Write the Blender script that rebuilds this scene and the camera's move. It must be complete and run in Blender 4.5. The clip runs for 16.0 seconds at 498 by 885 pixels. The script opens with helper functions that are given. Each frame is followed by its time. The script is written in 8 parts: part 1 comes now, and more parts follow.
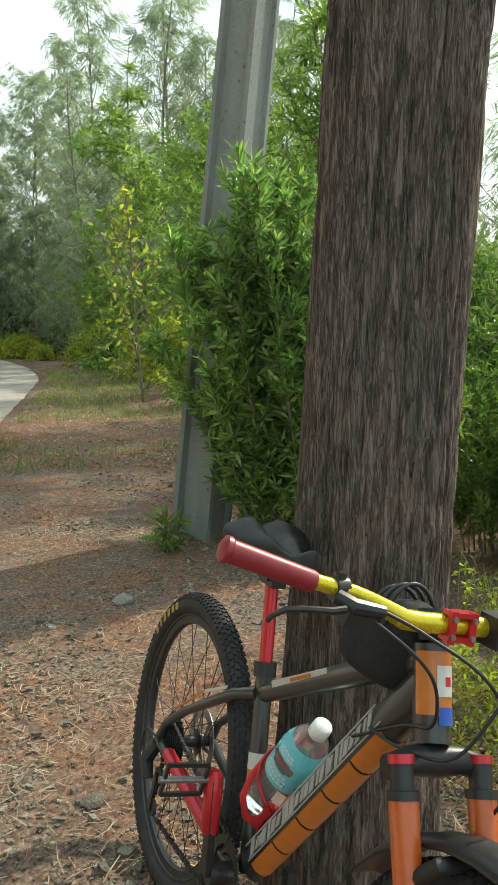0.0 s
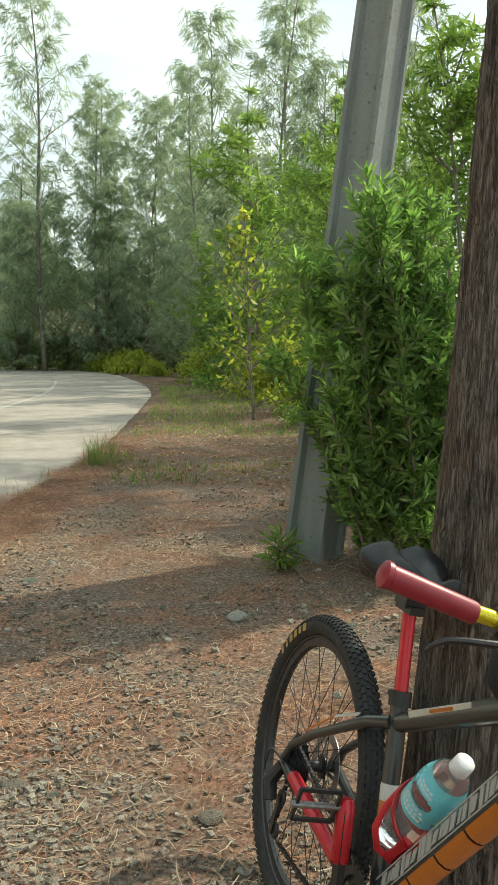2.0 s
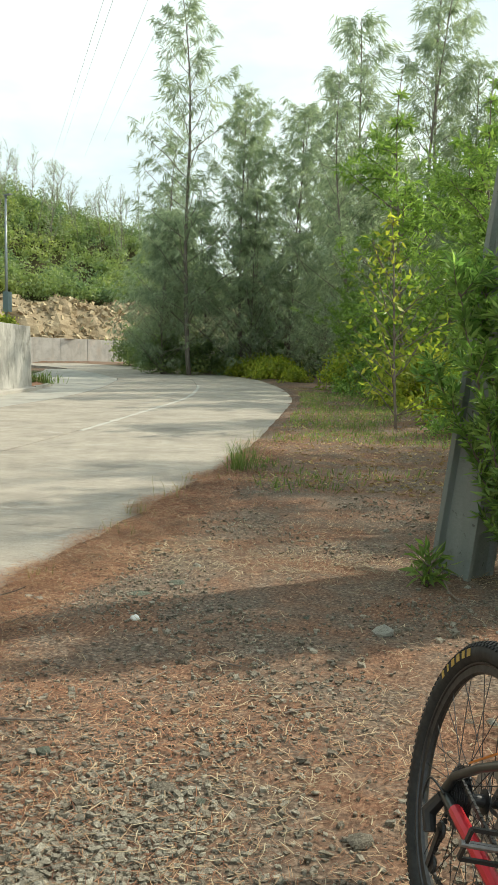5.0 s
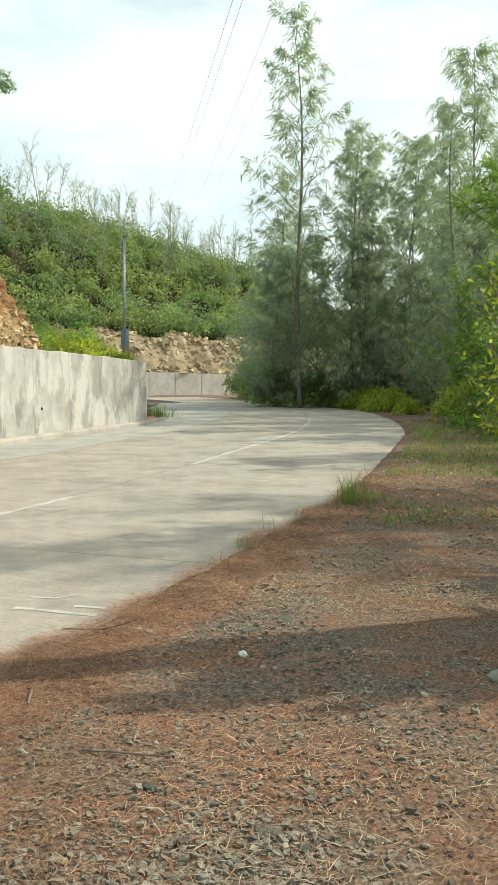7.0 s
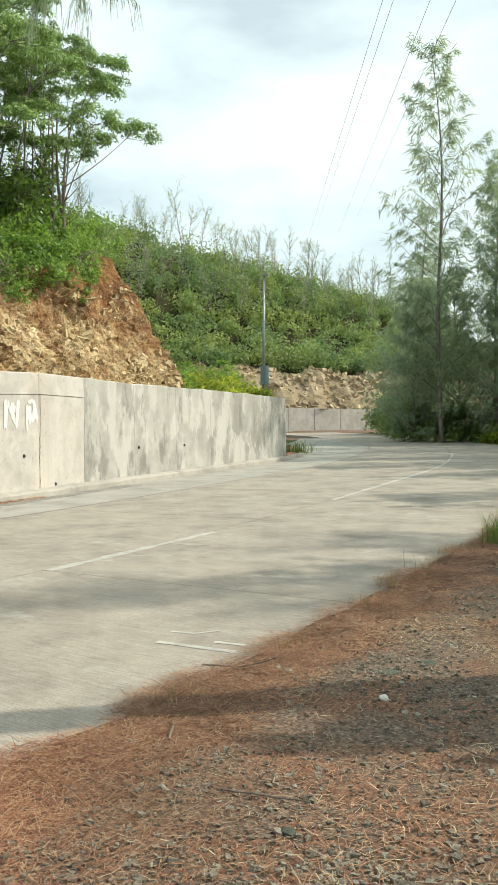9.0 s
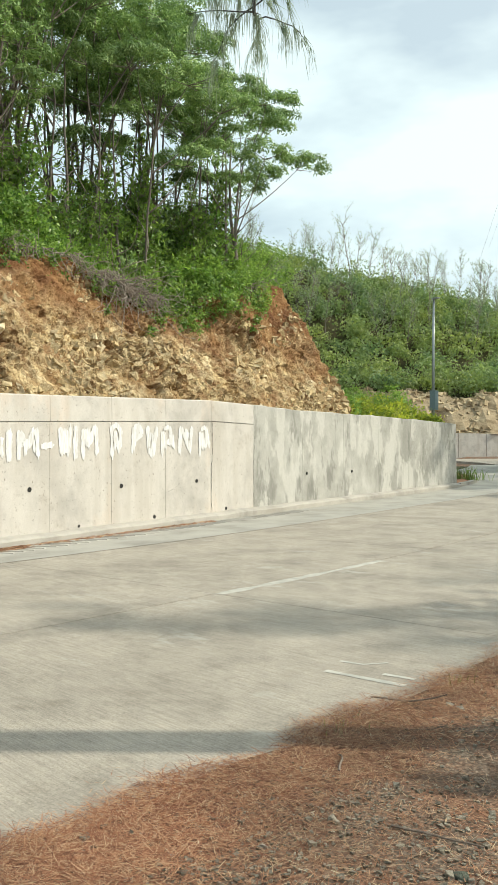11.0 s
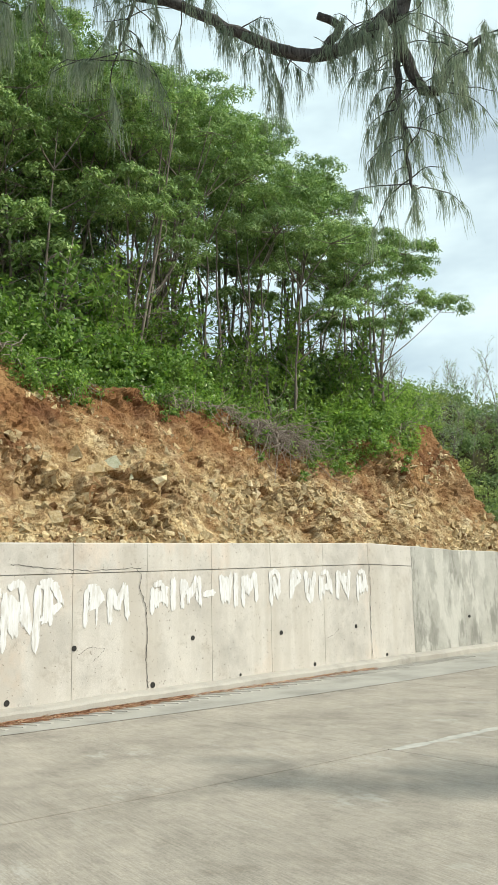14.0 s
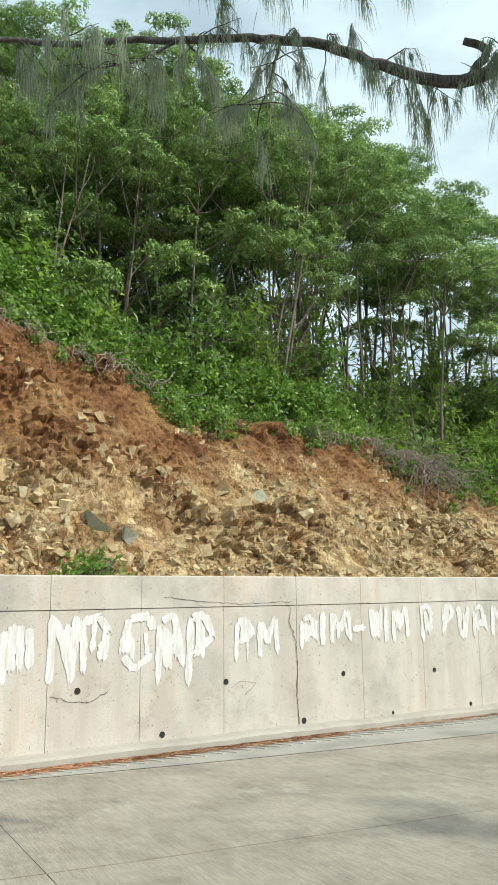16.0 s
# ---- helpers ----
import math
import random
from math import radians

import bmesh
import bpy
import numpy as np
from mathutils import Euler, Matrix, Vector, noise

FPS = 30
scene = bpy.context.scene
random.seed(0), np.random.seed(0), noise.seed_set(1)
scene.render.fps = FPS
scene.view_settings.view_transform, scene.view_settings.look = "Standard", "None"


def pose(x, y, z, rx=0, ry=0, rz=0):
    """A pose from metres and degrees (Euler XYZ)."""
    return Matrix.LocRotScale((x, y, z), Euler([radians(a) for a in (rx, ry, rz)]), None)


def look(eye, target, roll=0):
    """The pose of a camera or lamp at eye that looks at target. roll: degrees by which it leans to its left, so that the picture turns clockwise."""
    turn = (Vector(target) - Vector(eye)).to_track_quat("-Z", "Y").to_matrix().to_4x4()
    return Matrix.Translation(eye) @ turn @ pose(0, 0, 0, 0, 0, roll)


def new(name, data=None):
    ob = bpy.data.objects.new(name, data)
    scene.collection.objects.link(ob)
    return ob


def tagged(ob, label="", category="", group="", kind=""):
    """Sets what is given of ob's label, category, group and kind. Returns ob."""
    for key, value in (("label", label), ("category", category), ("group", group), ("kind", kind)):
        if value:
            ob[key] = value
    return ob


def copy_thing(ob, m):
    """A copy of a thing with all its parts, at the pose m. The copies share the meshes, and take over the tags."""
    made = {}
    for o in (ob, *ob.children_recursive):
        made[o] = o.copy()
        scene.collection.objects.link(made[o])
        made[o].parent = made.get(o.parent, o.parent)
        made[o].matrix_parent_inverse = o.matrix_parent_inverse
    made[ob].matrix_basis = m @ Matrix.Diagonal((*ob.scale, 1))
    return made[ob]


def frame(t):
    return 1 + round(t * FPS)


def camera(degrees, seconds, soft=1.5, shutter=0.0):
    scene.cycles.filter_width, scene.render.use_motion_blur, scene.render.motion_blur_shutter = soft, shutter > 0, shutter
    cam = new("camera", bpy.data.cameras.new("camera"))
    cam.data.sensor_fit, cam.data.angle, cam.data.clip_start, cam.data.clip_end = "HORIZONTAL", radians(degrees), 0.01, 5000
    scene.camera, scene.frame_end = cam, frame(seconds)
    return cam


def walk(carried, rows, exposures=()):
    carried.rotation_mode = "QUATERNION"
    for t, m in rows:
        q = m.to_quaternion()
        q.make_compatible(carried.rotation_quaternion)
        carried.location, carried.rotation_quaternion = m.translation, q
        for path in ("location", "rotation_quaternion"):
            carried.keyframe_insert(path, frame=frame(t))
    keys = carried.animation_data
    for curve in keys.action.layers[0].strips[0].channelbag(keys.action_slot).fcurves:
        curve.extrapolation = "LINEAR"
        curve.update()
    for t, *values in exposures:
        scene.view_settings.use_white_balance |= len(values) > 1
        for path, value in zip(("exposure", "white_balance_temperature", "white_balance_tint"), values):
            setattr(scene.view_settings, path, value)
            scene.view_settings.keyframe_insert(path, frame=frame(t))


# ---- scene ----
cam = camera(32.5, 16.0)
PATH = [
    (0, (0.015, 0.200, 1.278), (-0.062, 2.181, 1.011), -0.6),
    (0.5, (-0.004, 0.202, 1.278), (-0.149, 2.181, 1.030), -0.0),
    (1, (-0.021, 0.200, 1.280), (-0.212, 2.177, 1.043), 0.3),
    (1.5, (-0.039, 0.197, 1.281), (-0.294, 2.168, 1.057), 0.5),
    (2, (-0.056, 0.202, 1.279), (-0.377, 2.163, 1.057), 0.6),
    (2.5, (-0.073, 0.213, 1.276), (-0.457, 2.163, 1.054), 0.6),
    (3, (-0.091, 0.221, 1.274), (-0.544, 2.156, 1.051), 0.7),
    (3.5, (-0.100, 0.221, 1.273), (-0.603, 2.144, 1.053), 0.9),
    (4, (-0.138, 0.224, 1.276), (-0.670, 2.140, 1.058), 1.3),
    (6.3, (-0.112, 0.25, 1.293), (-0.911, 2.074, 1.109), 0.7),
    (6.5, (-0.112, 0.252, 1.294), (-0.933, 2.068, 1.122), 0.7),
    (7, (-0.116, 0.254, 1.298), (-0.993, 2.046, 1.156), 0.7),
    (7.5, (-0.123, 0.254, 1.304), (-1.076, 2.009, 1.197), 0.5),
    (8, (-0.127, 0.259, 1.307), (-1.148, 1.977, 1.219), 0.4),
    (8.5, (-0.127, 0.265, 1.31), (-1.225, 1.935, 1.238), 0.2),
    (9, (-0.122, 0.266, 1.31), (-1.28, 1.895, 1.248), 0.1),
    (9.5, (-0.121, 0.267, 1.317), (-1.371, 1.827, 1.256), -0.1),
    (10, (-0.12, 0.258, 1.322), (-1.437, 1.763, 1.262), 0.1),
    (10.2, (-0.118, 0.25, 1.325), (-1.462, 1.73, 1.266), 0.2),
    (12.3, (-0.051, 0.106, 1.385), (-1.617, 1.343, 1.523), 0.0),
    (12.5, (-0.05, 0.094, 1.387), (-1.621, 1.321, 1.55), -0.0),
    (13, (-0.066, 0.065, 1.396), (-1.661, 1.251, 1.616), -0.3),
    (13.5, (-0.096, 0.035, 1.405), (-1.694, 1.204, 1.691), -1.0),
    (14, (-0.125, 0.012, 1.413), (-1.766, 1.109, 1.734), -0.9),
    (14.5, (-0.148, -0.008, 1.418), (-1.831, 1.019, 1.757), -1.1),
    (15, (-0.163, -0.022, 1.422), (-1.88, 0.938, 1.784), -0.9),
    (15.5, (-0.17, -0.033, 1.424), (-1.92, 0.857, 1.806), -0.5),
    (16, (-0.176, -0.045, 1.424), (-1.964, 0.759, 1.823), -0.3),
]
EXPOSURES = [(0, 0.36, 6750, 3), (3, 0.27, 6900, 3), (6.5, 0.23, 6900, 3), (9, 0.17, 6780, 3), (12.5, 0.07, 6620, 3), (16, 0.0, 6380, 3)]
walk(cam, [(t, look(eye, target, roll)) for t, eye, target, roll in PATH], EXPOSURES)

# ---- world, sun ----
SUN_DIR = Vector((0.70, 0.62, 0.80)).normalized()
sun_data = bpy.data.lights.new("sun", "SUN")
sun_data.energy, sun_data.angle, sun_data.color = 3.5, radians(0.9), (1.0, 0.93, 0.82)
sun = new("sun", sun_data)
sun.matrix_world = look(SUN_DIR * 60, (0, 0, 0))

world = bpy.data.worlds.new("sky")
scene.world = world
world.use_nodes = True
wn, wl = world.node_tree.nodes, world.node_tree.links
sky = wn.new("ShaderNodeTexSky")
sky.sky_type, sky.sun_disc = "NISHITA", False
sky.sun_elevation = math.asin(SUN_DIR.z)
sky.sun_rotation = math.atan2(SUN_DIR.x, SUN_DIR.y)
sky.dust_density, sky.air_density, sky.altitude = 2.5, 1.0, 100
tc = wn.new("ShaderNodeTexCoord")
mp = wn.new("ShaderNodeMapping")
mp.inputs["Scale"].default_value = (1.2, 1.2, 3.2)
cl = wn.new("ShaderNodeTexNoise")
cl.inputs["Scale"].default_value, cl.inputs["Detail"].default_value, cl.inputs["Roughness"].default_value = 2.3, 5, 0.55
rm = wn.new("ShaderNodeMapRange")
for k, v in (("From Min", 0.38), ("From Max", 0.60), ("To Min", 0.54), ("To Max", 1.0)):
    rm.inputs[k].default_value = v
mixc = wn.new("ShaderNodeMix")
mixc.data_type = "RGBA"
# the haze is whiter on the sun's side and bluer away from it
turn = wn.new("ShaderNodeVectorMath")
turn.operation = "DOT_PRODUCT"
turn.inputs[1].default_value = Vector((SUN_DIR.x, SUN_DIR.y, 0)).normalized()
side_ = wn.new("ShaderNodeMapRange")
for k, v in (("From Min", -0.9), ("From Max", 0.6), ("To Min", 0.0), ("To Max", 1.0)):
    side_.inputs[k].default_value = v
haze = wn.new("ShaderNodeMix")
haze.data_type = "RGBA"
haze.inputs["A"].default_value, haze.inputs["B"].default_value = (5.35, 6.75, 7.45, 1), (6.9, 7.6, 7.9, 1)
wl.new(tc.outputs["Generated"], turn.inputs[0])
wl.new(turn.outputs["Value"], side_.inputs["Value"])
wl.new(side_.outputs["Result"], haze.inputs["Factor"])
wl.new(haze.outputs["Result"], mixc.inputs["B"])
wl.new(tc.outputs["Generated"], mp.inputs["Vector"])
wl.new(mp.outputs["Vector"], cl.inputs["Vector"])
wl.new(cl.outputs["Fac"], rm.inputs["Value"])
wl.new(rm.outputs["Result"], mixc.inputs["Factor"])
wl.new(sky.outputs["Color"], mixc.inputs["A"])
wl.new(mixc.outputs["Result"], wn["Background"].inputs["Color"])
wn["Background"].inputs["Strength"].default_value = 0.14


# ---- small builders ----
class Geo:
    """Collects vertices and faces of one mesh."""

    def __init__(self):
        self.v, self.f = [], []

    def add(self, vs, fs):
        o = len(self.v)
        self.v.extend([tuple(p) for p in vs])
        self.f.extend([tuple(i + o for i in f) for f in fs])

    def box(self, m, sx, sy, sz, taper=1.0):
        vs = [m @ Vector((x * sx / 2 * (taper if z > 0 else 1), y * sy / 2 * (taper if z > 0 else 1), z * sz / 2)) for x in (-1, 1) for y in (-1, 1) for z in (-1, 1)]
        self.add(vs, [(0, 1, 3, 2), (4, 6, 7, 5), (0, 4, 5, 1), (2, 3, 7, 6), (0, 2, 6, 4), (1, 5, 7, 3)])

    def tube(self, path, radii, n=8, squash=1.0, caps=True):
        path = [Vector(p) for p in path]
        if not hasattr(radii, "__len__"):
            radii = [radii] * len(path)
        ring, o, side = [], len(self.v), None
        for i, p in enumerate(path):
            d = (path[min(i + 1, len(path) - 1)] - path[max(i - 1, 0)]).normalized()
            if side is None:
                side = d.orthogonal().normalized()
            side = (side - d * side.dot(d)).normalized()
            up = d.cross(side)
            for k in range(n):
                a = 2 * math.pi * k / n
                self.v.append(tuple(p + side * (math.cos(a) * radii[i]) + up * (math.sin(a) * radii[i] * squash)))
        for i in range(len(path) - 1):
            for k in range(n):
                a, b = o + i * n + k, o + i * n + (k + 1) % n
                self.f.append((a, b, b + n, a + n))
        if caps:
            self.f.append(tuple(o + k for k in reversed(range(n))))
            e = o + (len(path) - 1) * n
            self.f.append(tuple(e + k for k in range(n)))

    def lathe(self, m, profile, n=24):
        """profile: (radius, height) pairs round the z axis of m."""
        o = len(self.v)
        for r, h in profile:
            for k in range(n):
                a = 2 * math.pi * k / n
                self.v.append(tuple(m @ Vector((math.cos(a) * r, math.sin(a) * r, h))))
        for i in range(len(profile) - 1):
            for k in range(n):
                a, b = o + i * n + k, o + i * n + (k + 1) % n
                self.f.append((a, b, b + n, a + n))

    def mesh(self, name, mat=None, smooth=False):
        me = bpy.data.meshes.new(name)
        me.from_pydata(self.v, [], self.f)
        if mat:
            me.materials.append(mat)
        if smooth:
            me.shade_smooth()
        me.update()
        return me

    def ob(self, name, mat, parent=None, label="", smooth=False):
        ob = new(name, self.mesh(name, mat, smooth))
        if parent is not None:
            ob.parent = parent
        if label:
            tagged(ob, label)
        return ob


def smooth_by_angle(ob, degrees=35):
    ob.data.shade_smooth()
    me = ob.data
    bm = bmesh.new()
    bm.from_mesh(me)
    lim = radians(degrees)
    for e in bm.edges:
        e.smooth = len(e.link_faces) == 2 and e.calc_face_angle(9) < lim
    bm.to_mesh(me)
    bm.free()
    return ob


def quad_mesh(name, V, mat, smooth=False):
    """A mesh of loose quads from an array (n, 4, 3)."""
    n = len(V)
    me = bpy.data.meshes.new(name)
    me.vertices.add(n * 4)
    me.vertices.foreach_set("co", np.asarray(V, np.float32).reshape(-1))
    me.loops.add(n * 4)
    me.loops.foreach_set("vertex_index", np.arange(n * 4, dtype=np.int32))
    me.polygons.add(n)
    me.polygons.foreach_set("loop_start", np.arange(0, n * 4, 4, dtype=np.int32))
    me.materials.append(mat)
    me.update(calc_edges=True)
    me.validate()
    return me


def unit(a):
    return a / np.maximum(np.linalg.norm(a, axis=-1, keepdims=True), 1e-9)


def leaf_quads(P, Dv, L, W, rng, fold=0.0, mid=0.45, face=None):
    """Rhombic leaves at points P along Dv, of length L and width W (arrays or numbers); face: the way their blades look."""
    n = len(P)
    Dv = unit(np.asarray(Dv, float))
    L = np.broadcast_to(np.asarray(L, float), (n,))[:, None]
    W = np.broadcast_to(np.asarray(W, float), (n,))[:, None]
    if face is not None:
        face = unit(face)
        Dv = unit(Dv - face * (Dv * face).sum(1, keepdims=True))
        S = np.cross(Dv, face)
    else:
        S = unit(np.cross(Dv, rng.normal(size=(n, 3))))
    Nn = np.cross(S, Dv)
    m = P + Dv * L * mid
    return np.stack([P, m + S * W / 2 + Nn * L * fold, P + Dv * L - Nn * L * fold, m - S * W / 2 + Nn * L * fold], axis=1)


def sm(a, b, x):
    t = np.clip((x - a) / (b - a), 0, 1)
    return t * t * (3 - 2 * t)


# ---- materials ----
def mat_new(name, rough=0.8, metal=0.0, spec=0.5):
    m = bpy.data.materials.new(name)
    m.use_nodes = True
    b = m.node_tree.nodes["Principled BSDF"]
    b.inputs["Roughness"].default_value, b.inputs["Metallic"].default_value = rough, metal
    b.inputs["Specular IOR Level"].default_value = spec
    return m, m.node_tree.nodes, m.node_tree.links, b


def noise_node(n, l, scale, detail=4, rough=0.55, coord="Object", stretch=None, kind="noise"):
    c = n.new("ShaderNodeTexCoord")
    src = c.outputs[coord]
    if stretch:
        mp_ = n.new("ShaderNodeMapping")
        mp_.inputs["Scale"].default_value = stretch
        l.new(src, mp_.inputs["Vector"])
        src = mp_.outputs["Vector"]
    if kind == "noise":
        t = n.new("ShaderNodeTexNoise")
        t.inputs["Detail"].default_value, t.inputs["Roughness"].default_value = detail, rough
        out = t.outputs["Fac"]
    else:
        t = n.new("ShaderNodeTexVoronoi")
        out = t.outputs["Color" if kind == "cells" else "Distance"]
    t.inputs["Scale"].default_value = scale
    l.new(src, t.inputs["Vector"])
    return out


def ramp_node(n, l, fac, stops):
    r = n.new("ShaderNodeValToRGB")
    e = r.color_ramp.elements
    while len(e) < len(stops):
        e.new(0.5)
    for el, (pos, col) in zip(e, stops):
        el.position, el.color = pos, (*col, 1) if len(col) == 3 else col
    l.new(fac, r.inputs["Fac"])
    return r.outputs["Color"]


def mix_node(n, l, fac, a, b, mode="MIX"):
    m = n.new("ShaderNodeMix")
    m.data_type, m.blend_type = "RGBA", mode
    for key, val in (("Factor", fac), ("A", a), ("B", b)):
        if isinstance(val, (int, float)):
            m.inputs[key].default_value = val
        elif isinstance(val, tuple):
            m.inputs[key].default_value = (*val, 1)
        else:
            l.new(val, m.inputs[key])
    return m.outputs["Result"]


def bump_node(n, l, b, height, strength=0.4, dist=0.01):
    bp = n.new("ShaderNodeBump")
    bp.inputs["Strength"].default_value, bp.inputs["Distance"].default_value = strength, dist
    l.new(height, bp.inputs["Height"])
    l.new(bp.outputs["Normal"], b.inputs["Normal"])


def plain(name, col, rough=0.5, metal=0.0, vary=0.12, scale=40, bump=0.0, coat=0.0):
    m, n, l, b = mat_new(name, rough, metal)
    f = noise_node(n, l, scale, 5)
    dark = tuple(c * (1 - vary) for c in col)
    lite = tuple(min(1, c * (1 + vary)) for c in col)
    l.new(ramp_node(n, l, f, [(0.3, dark), (0.7, lite)]), b.inputs["Base Color"])
    rr = ramp_node(n, l, noise_node(n, l, scale * 0.4, 3), [(0.3, (rough * 0.85,) * 3), (0.7, (min(1, rough * 1.2),) * 3)])
    l.new(rr, b.inputs["Roughness"])
    b.inputs["Coat Weight"].default_value = coat
    if bump:
        bump_node(n, l, b, f, bump, 0.003)
    return m


def leafy(name, cols, trans=0.35, rough=0.5, patch=0.9, lo=(0.7, 0.72, 0.7), hi=(1.2, 1.15, 1.1), glow=(1.35, 1.5, 0.85)):
    """Foliage: each leaf takes its own shade, and lets light through."""
    m, n, l, b = mat_new(name, rough, spec=0.35)
    g = n.new("ShaderNodeNewGeometry")
    k = len(cols)
    col = ramp_node(n, l, g.outputs["Random Per Island"], [(i / (k - 1), c) for i, c in enumerate(cols)])
    big = noise_node(n, l, patch, 2)
    col = mix_node(n, l, 1.0, col, ramp_node(n, l, big, [(0.35, lo), (0.65, hi)]), "MULTIPLY")
    l.new(col, b.inputs["Base Color"])
    tr = n.new("ShaderNodeBsdfTranslucent")
    l.new(mix_node(n, l, 1.0, col, glow, "MULTIPLY"), tr.inputs["Color"])
    ms = n.new("ShaderNodeMixShader")
    ms.inputs["Fac"].default_value = trans
    l.new(b.outputs["BSDF"], ms.inputs[1])
    l.new(tr.outputs["BSDF"], ms.inputs[2])
    l.new(ms.outputs["Shader"], n["Material Output"].inputs["Surface"])
    return m


def make_ground():
    m, n, l, b = mat_new("forest_soil", 0.95, spec=0.2)
    fine = noise_node(n, l, 60, 6, 0.65)
    mid = noise_node(n, l, 2.2, 5, 0.6)
    big = noise_node(n, l, 0.45, 4, 0.6)
    soil = ramp_node(n, l, fine, [(0.28, (0.062, 0.044, 0.034)), (0.5, (0.168, 0.124, 0.094)), (0.72, (0.34, 0.28, 0.22))])
    litter = ramp_node(n, l, noise_node(n, l, 90, 6, 0.7, stretch=(1, 0.35, 1)), [(0.30, (0.080, 0.040, 0.026)), (0.52, (0.225, 0.120, 0.076)), (0.74, (0.42, 0.28, 0.185))])
    c = mix_node(n, l, ramp_node(n, l, mid, [(0.42, (0, 0, 0)), (0.60, (0.9, 0.9, 0.9))]), soil, litter)
    peb = noise_node(n, l, 85, kind="cells")
    c = mix_node(n, l, 1.0, c, ramp_node(n, l, peb, [(0.2, (0.72, 0.72, 0.72)), (0.55, (1.0, 1.0, 1.0)), (0.85, (1.42, 1.40, 1.36))]), "MULTIPLY")
    grass = ramp_node(n, l, fine, [(0.3, (0.05, 0.065, 0.02)), (0.7, (0.15, 0.16, 0.06))])
    c = mix_node(n, l, ramp_node(n, l, big, [(0.58, (0, 0, 0)), (0.70, (0.5, 0.5, 0.5))]), c, grass)
    l.new(c, b.inputs["Base Color"])
    bump_node(n, l, b, mix_node(n, l, 0.6, fine, peb), 0.9, 0.014)
    return m


def make_concrete(name, base, stain, streak=False, brushed=False):
    m, n, l, b = mat_new(name, 0.88, spec=0.3)
    fine = noise_node(n, l, 70, 6, 0.7)
    mid = noise_node(n, l, 1.3, 6, 0.62)
    c = ramp_node(n, l, mid, [(0.30, tuple(v * 0.72 for v in base)), (0.5, base), (0.72, tuple(min(1, v * 1.13) for v in base))])
    c = mix_node(n, l, 1.0, c, ramp_node(n, l, fine, [(0.25, (0.80, 0.80, 0.80)), (0.6, (1.04, 1.04, 1.04))]), "MULTIPLY")
    if streak:
        s = noise_node(n, l, 2.6, 5, 0.6, stretch=(1, 1, 0.10))
        c = mix_node(n, l, ramp_node(n, l, s, [(0.46, (0, 0, 0)), (0.66, (0.85, 0.85, 0.85))]), c, stain)
    else:
        s = noise_node(n, l, 0.55, 7, 0.7)
        c = mix_node(n, l, ramp_node(n, l, s, [(0.52, (0, 0, 0)), (0.70, (0.6, 0.6, 0.6))]), c, stain)
    if streak:
        w = noise_node(n, l, 1.1, 5, 0.65, stretch=(1, 1, 0.6))
        c = mix_node(n, l, ramp_node(n, l, w, [(0.55, (0, 0, 0)), (0.72, (0.7, 0.7, 0.7))]), c, mix_node(n, l, 1.0, c, (1.10, 0.96, 0.86), "MULTIPLY"))
        blot = noise_node(n, l, 5.5, 6, 0.7)
        pit = noise_node(n, l, 24, 4, 0.6)
        c = mix_node(n, l, 1.0, c, ramp_node(n, l, pit, [(0.30, (0.50, 0.48, 0.45)), (0.365, (1, 1, 1))]), "MULTIPLY")
        dirt = noise_node(n, l, 2.4, 7, 0.75)
        c = mix_node(n, l, 1.0, c, ramp_node(n, l, dirt, [(0.34, (0.86, 0.84, 0.82)), (0.45, (1, 1, 1))]), "MULTIPLY")
        c = mix_node(n, l, 1.0, c, ramp_node(n, l, blot, [(0.28, (0.74, 0.73, 0.71)), (0.37, (1, 1, 1)), (0.66, (1, 1, 1)), (0.75, (1.10, 1.10, 1.08))]), "MULTIPLY")
    l.new(c, b.inputs["Base Color"])
    h = fine
    if brushed:
        g = noise_node(n, l, 80, 3, 0.6, stretch=(0.05, 1.3, 1))
        h = mix_node(n, l, 0.5, fine, g)
        mott = noise_node(n, l, 5.0, 9, 0.78)
        c = mix_node(n, l, 1.0, c, ramp_node(n, l, mott, [(0.34, (0.84, 0.83, 0.81)), (0.5, (1.0, 1.0, 1.0)), (0.66, (1.10, 1.09, 1.07))]), "MULTIPLY")
        c = mix_node(n, l, 1.0, c, ramp_node(n, l, g, [(0.38, (0.86, 0.86, 0.86)), (0.60, (1.06, 1.06, 1.06))]), "MULTIPLY")
        spk = noise_node(n, l, 120, 4, 0.75)
        c = mix_node(n, l, 1.0, c, ramp_node(n, l, spk, [(0.36, (0.66, 0.65, 0.64)), (0.47, (1, 1, 1)), (0.56, (1, 1, 1)), (0.68, (1.25, 1.24, 1.21))]), "MULTIPLY")
        scuff = noise_node(n, l, 1.5, 9, 0.74, stretch=(0.6, 1.4, 1))
        c = mix_node(n, l, ramp_node(n, l, scuff, [(0.58, (0, 0, 0)), (0.68, (0.6, 0.6, 0.6))]), c, (0.54, 0.512, 0.465))
        l.new(c, b.inputs["Base Color"])
    bump_node(n, l, b, h, 0.5, 0.006)
    return m


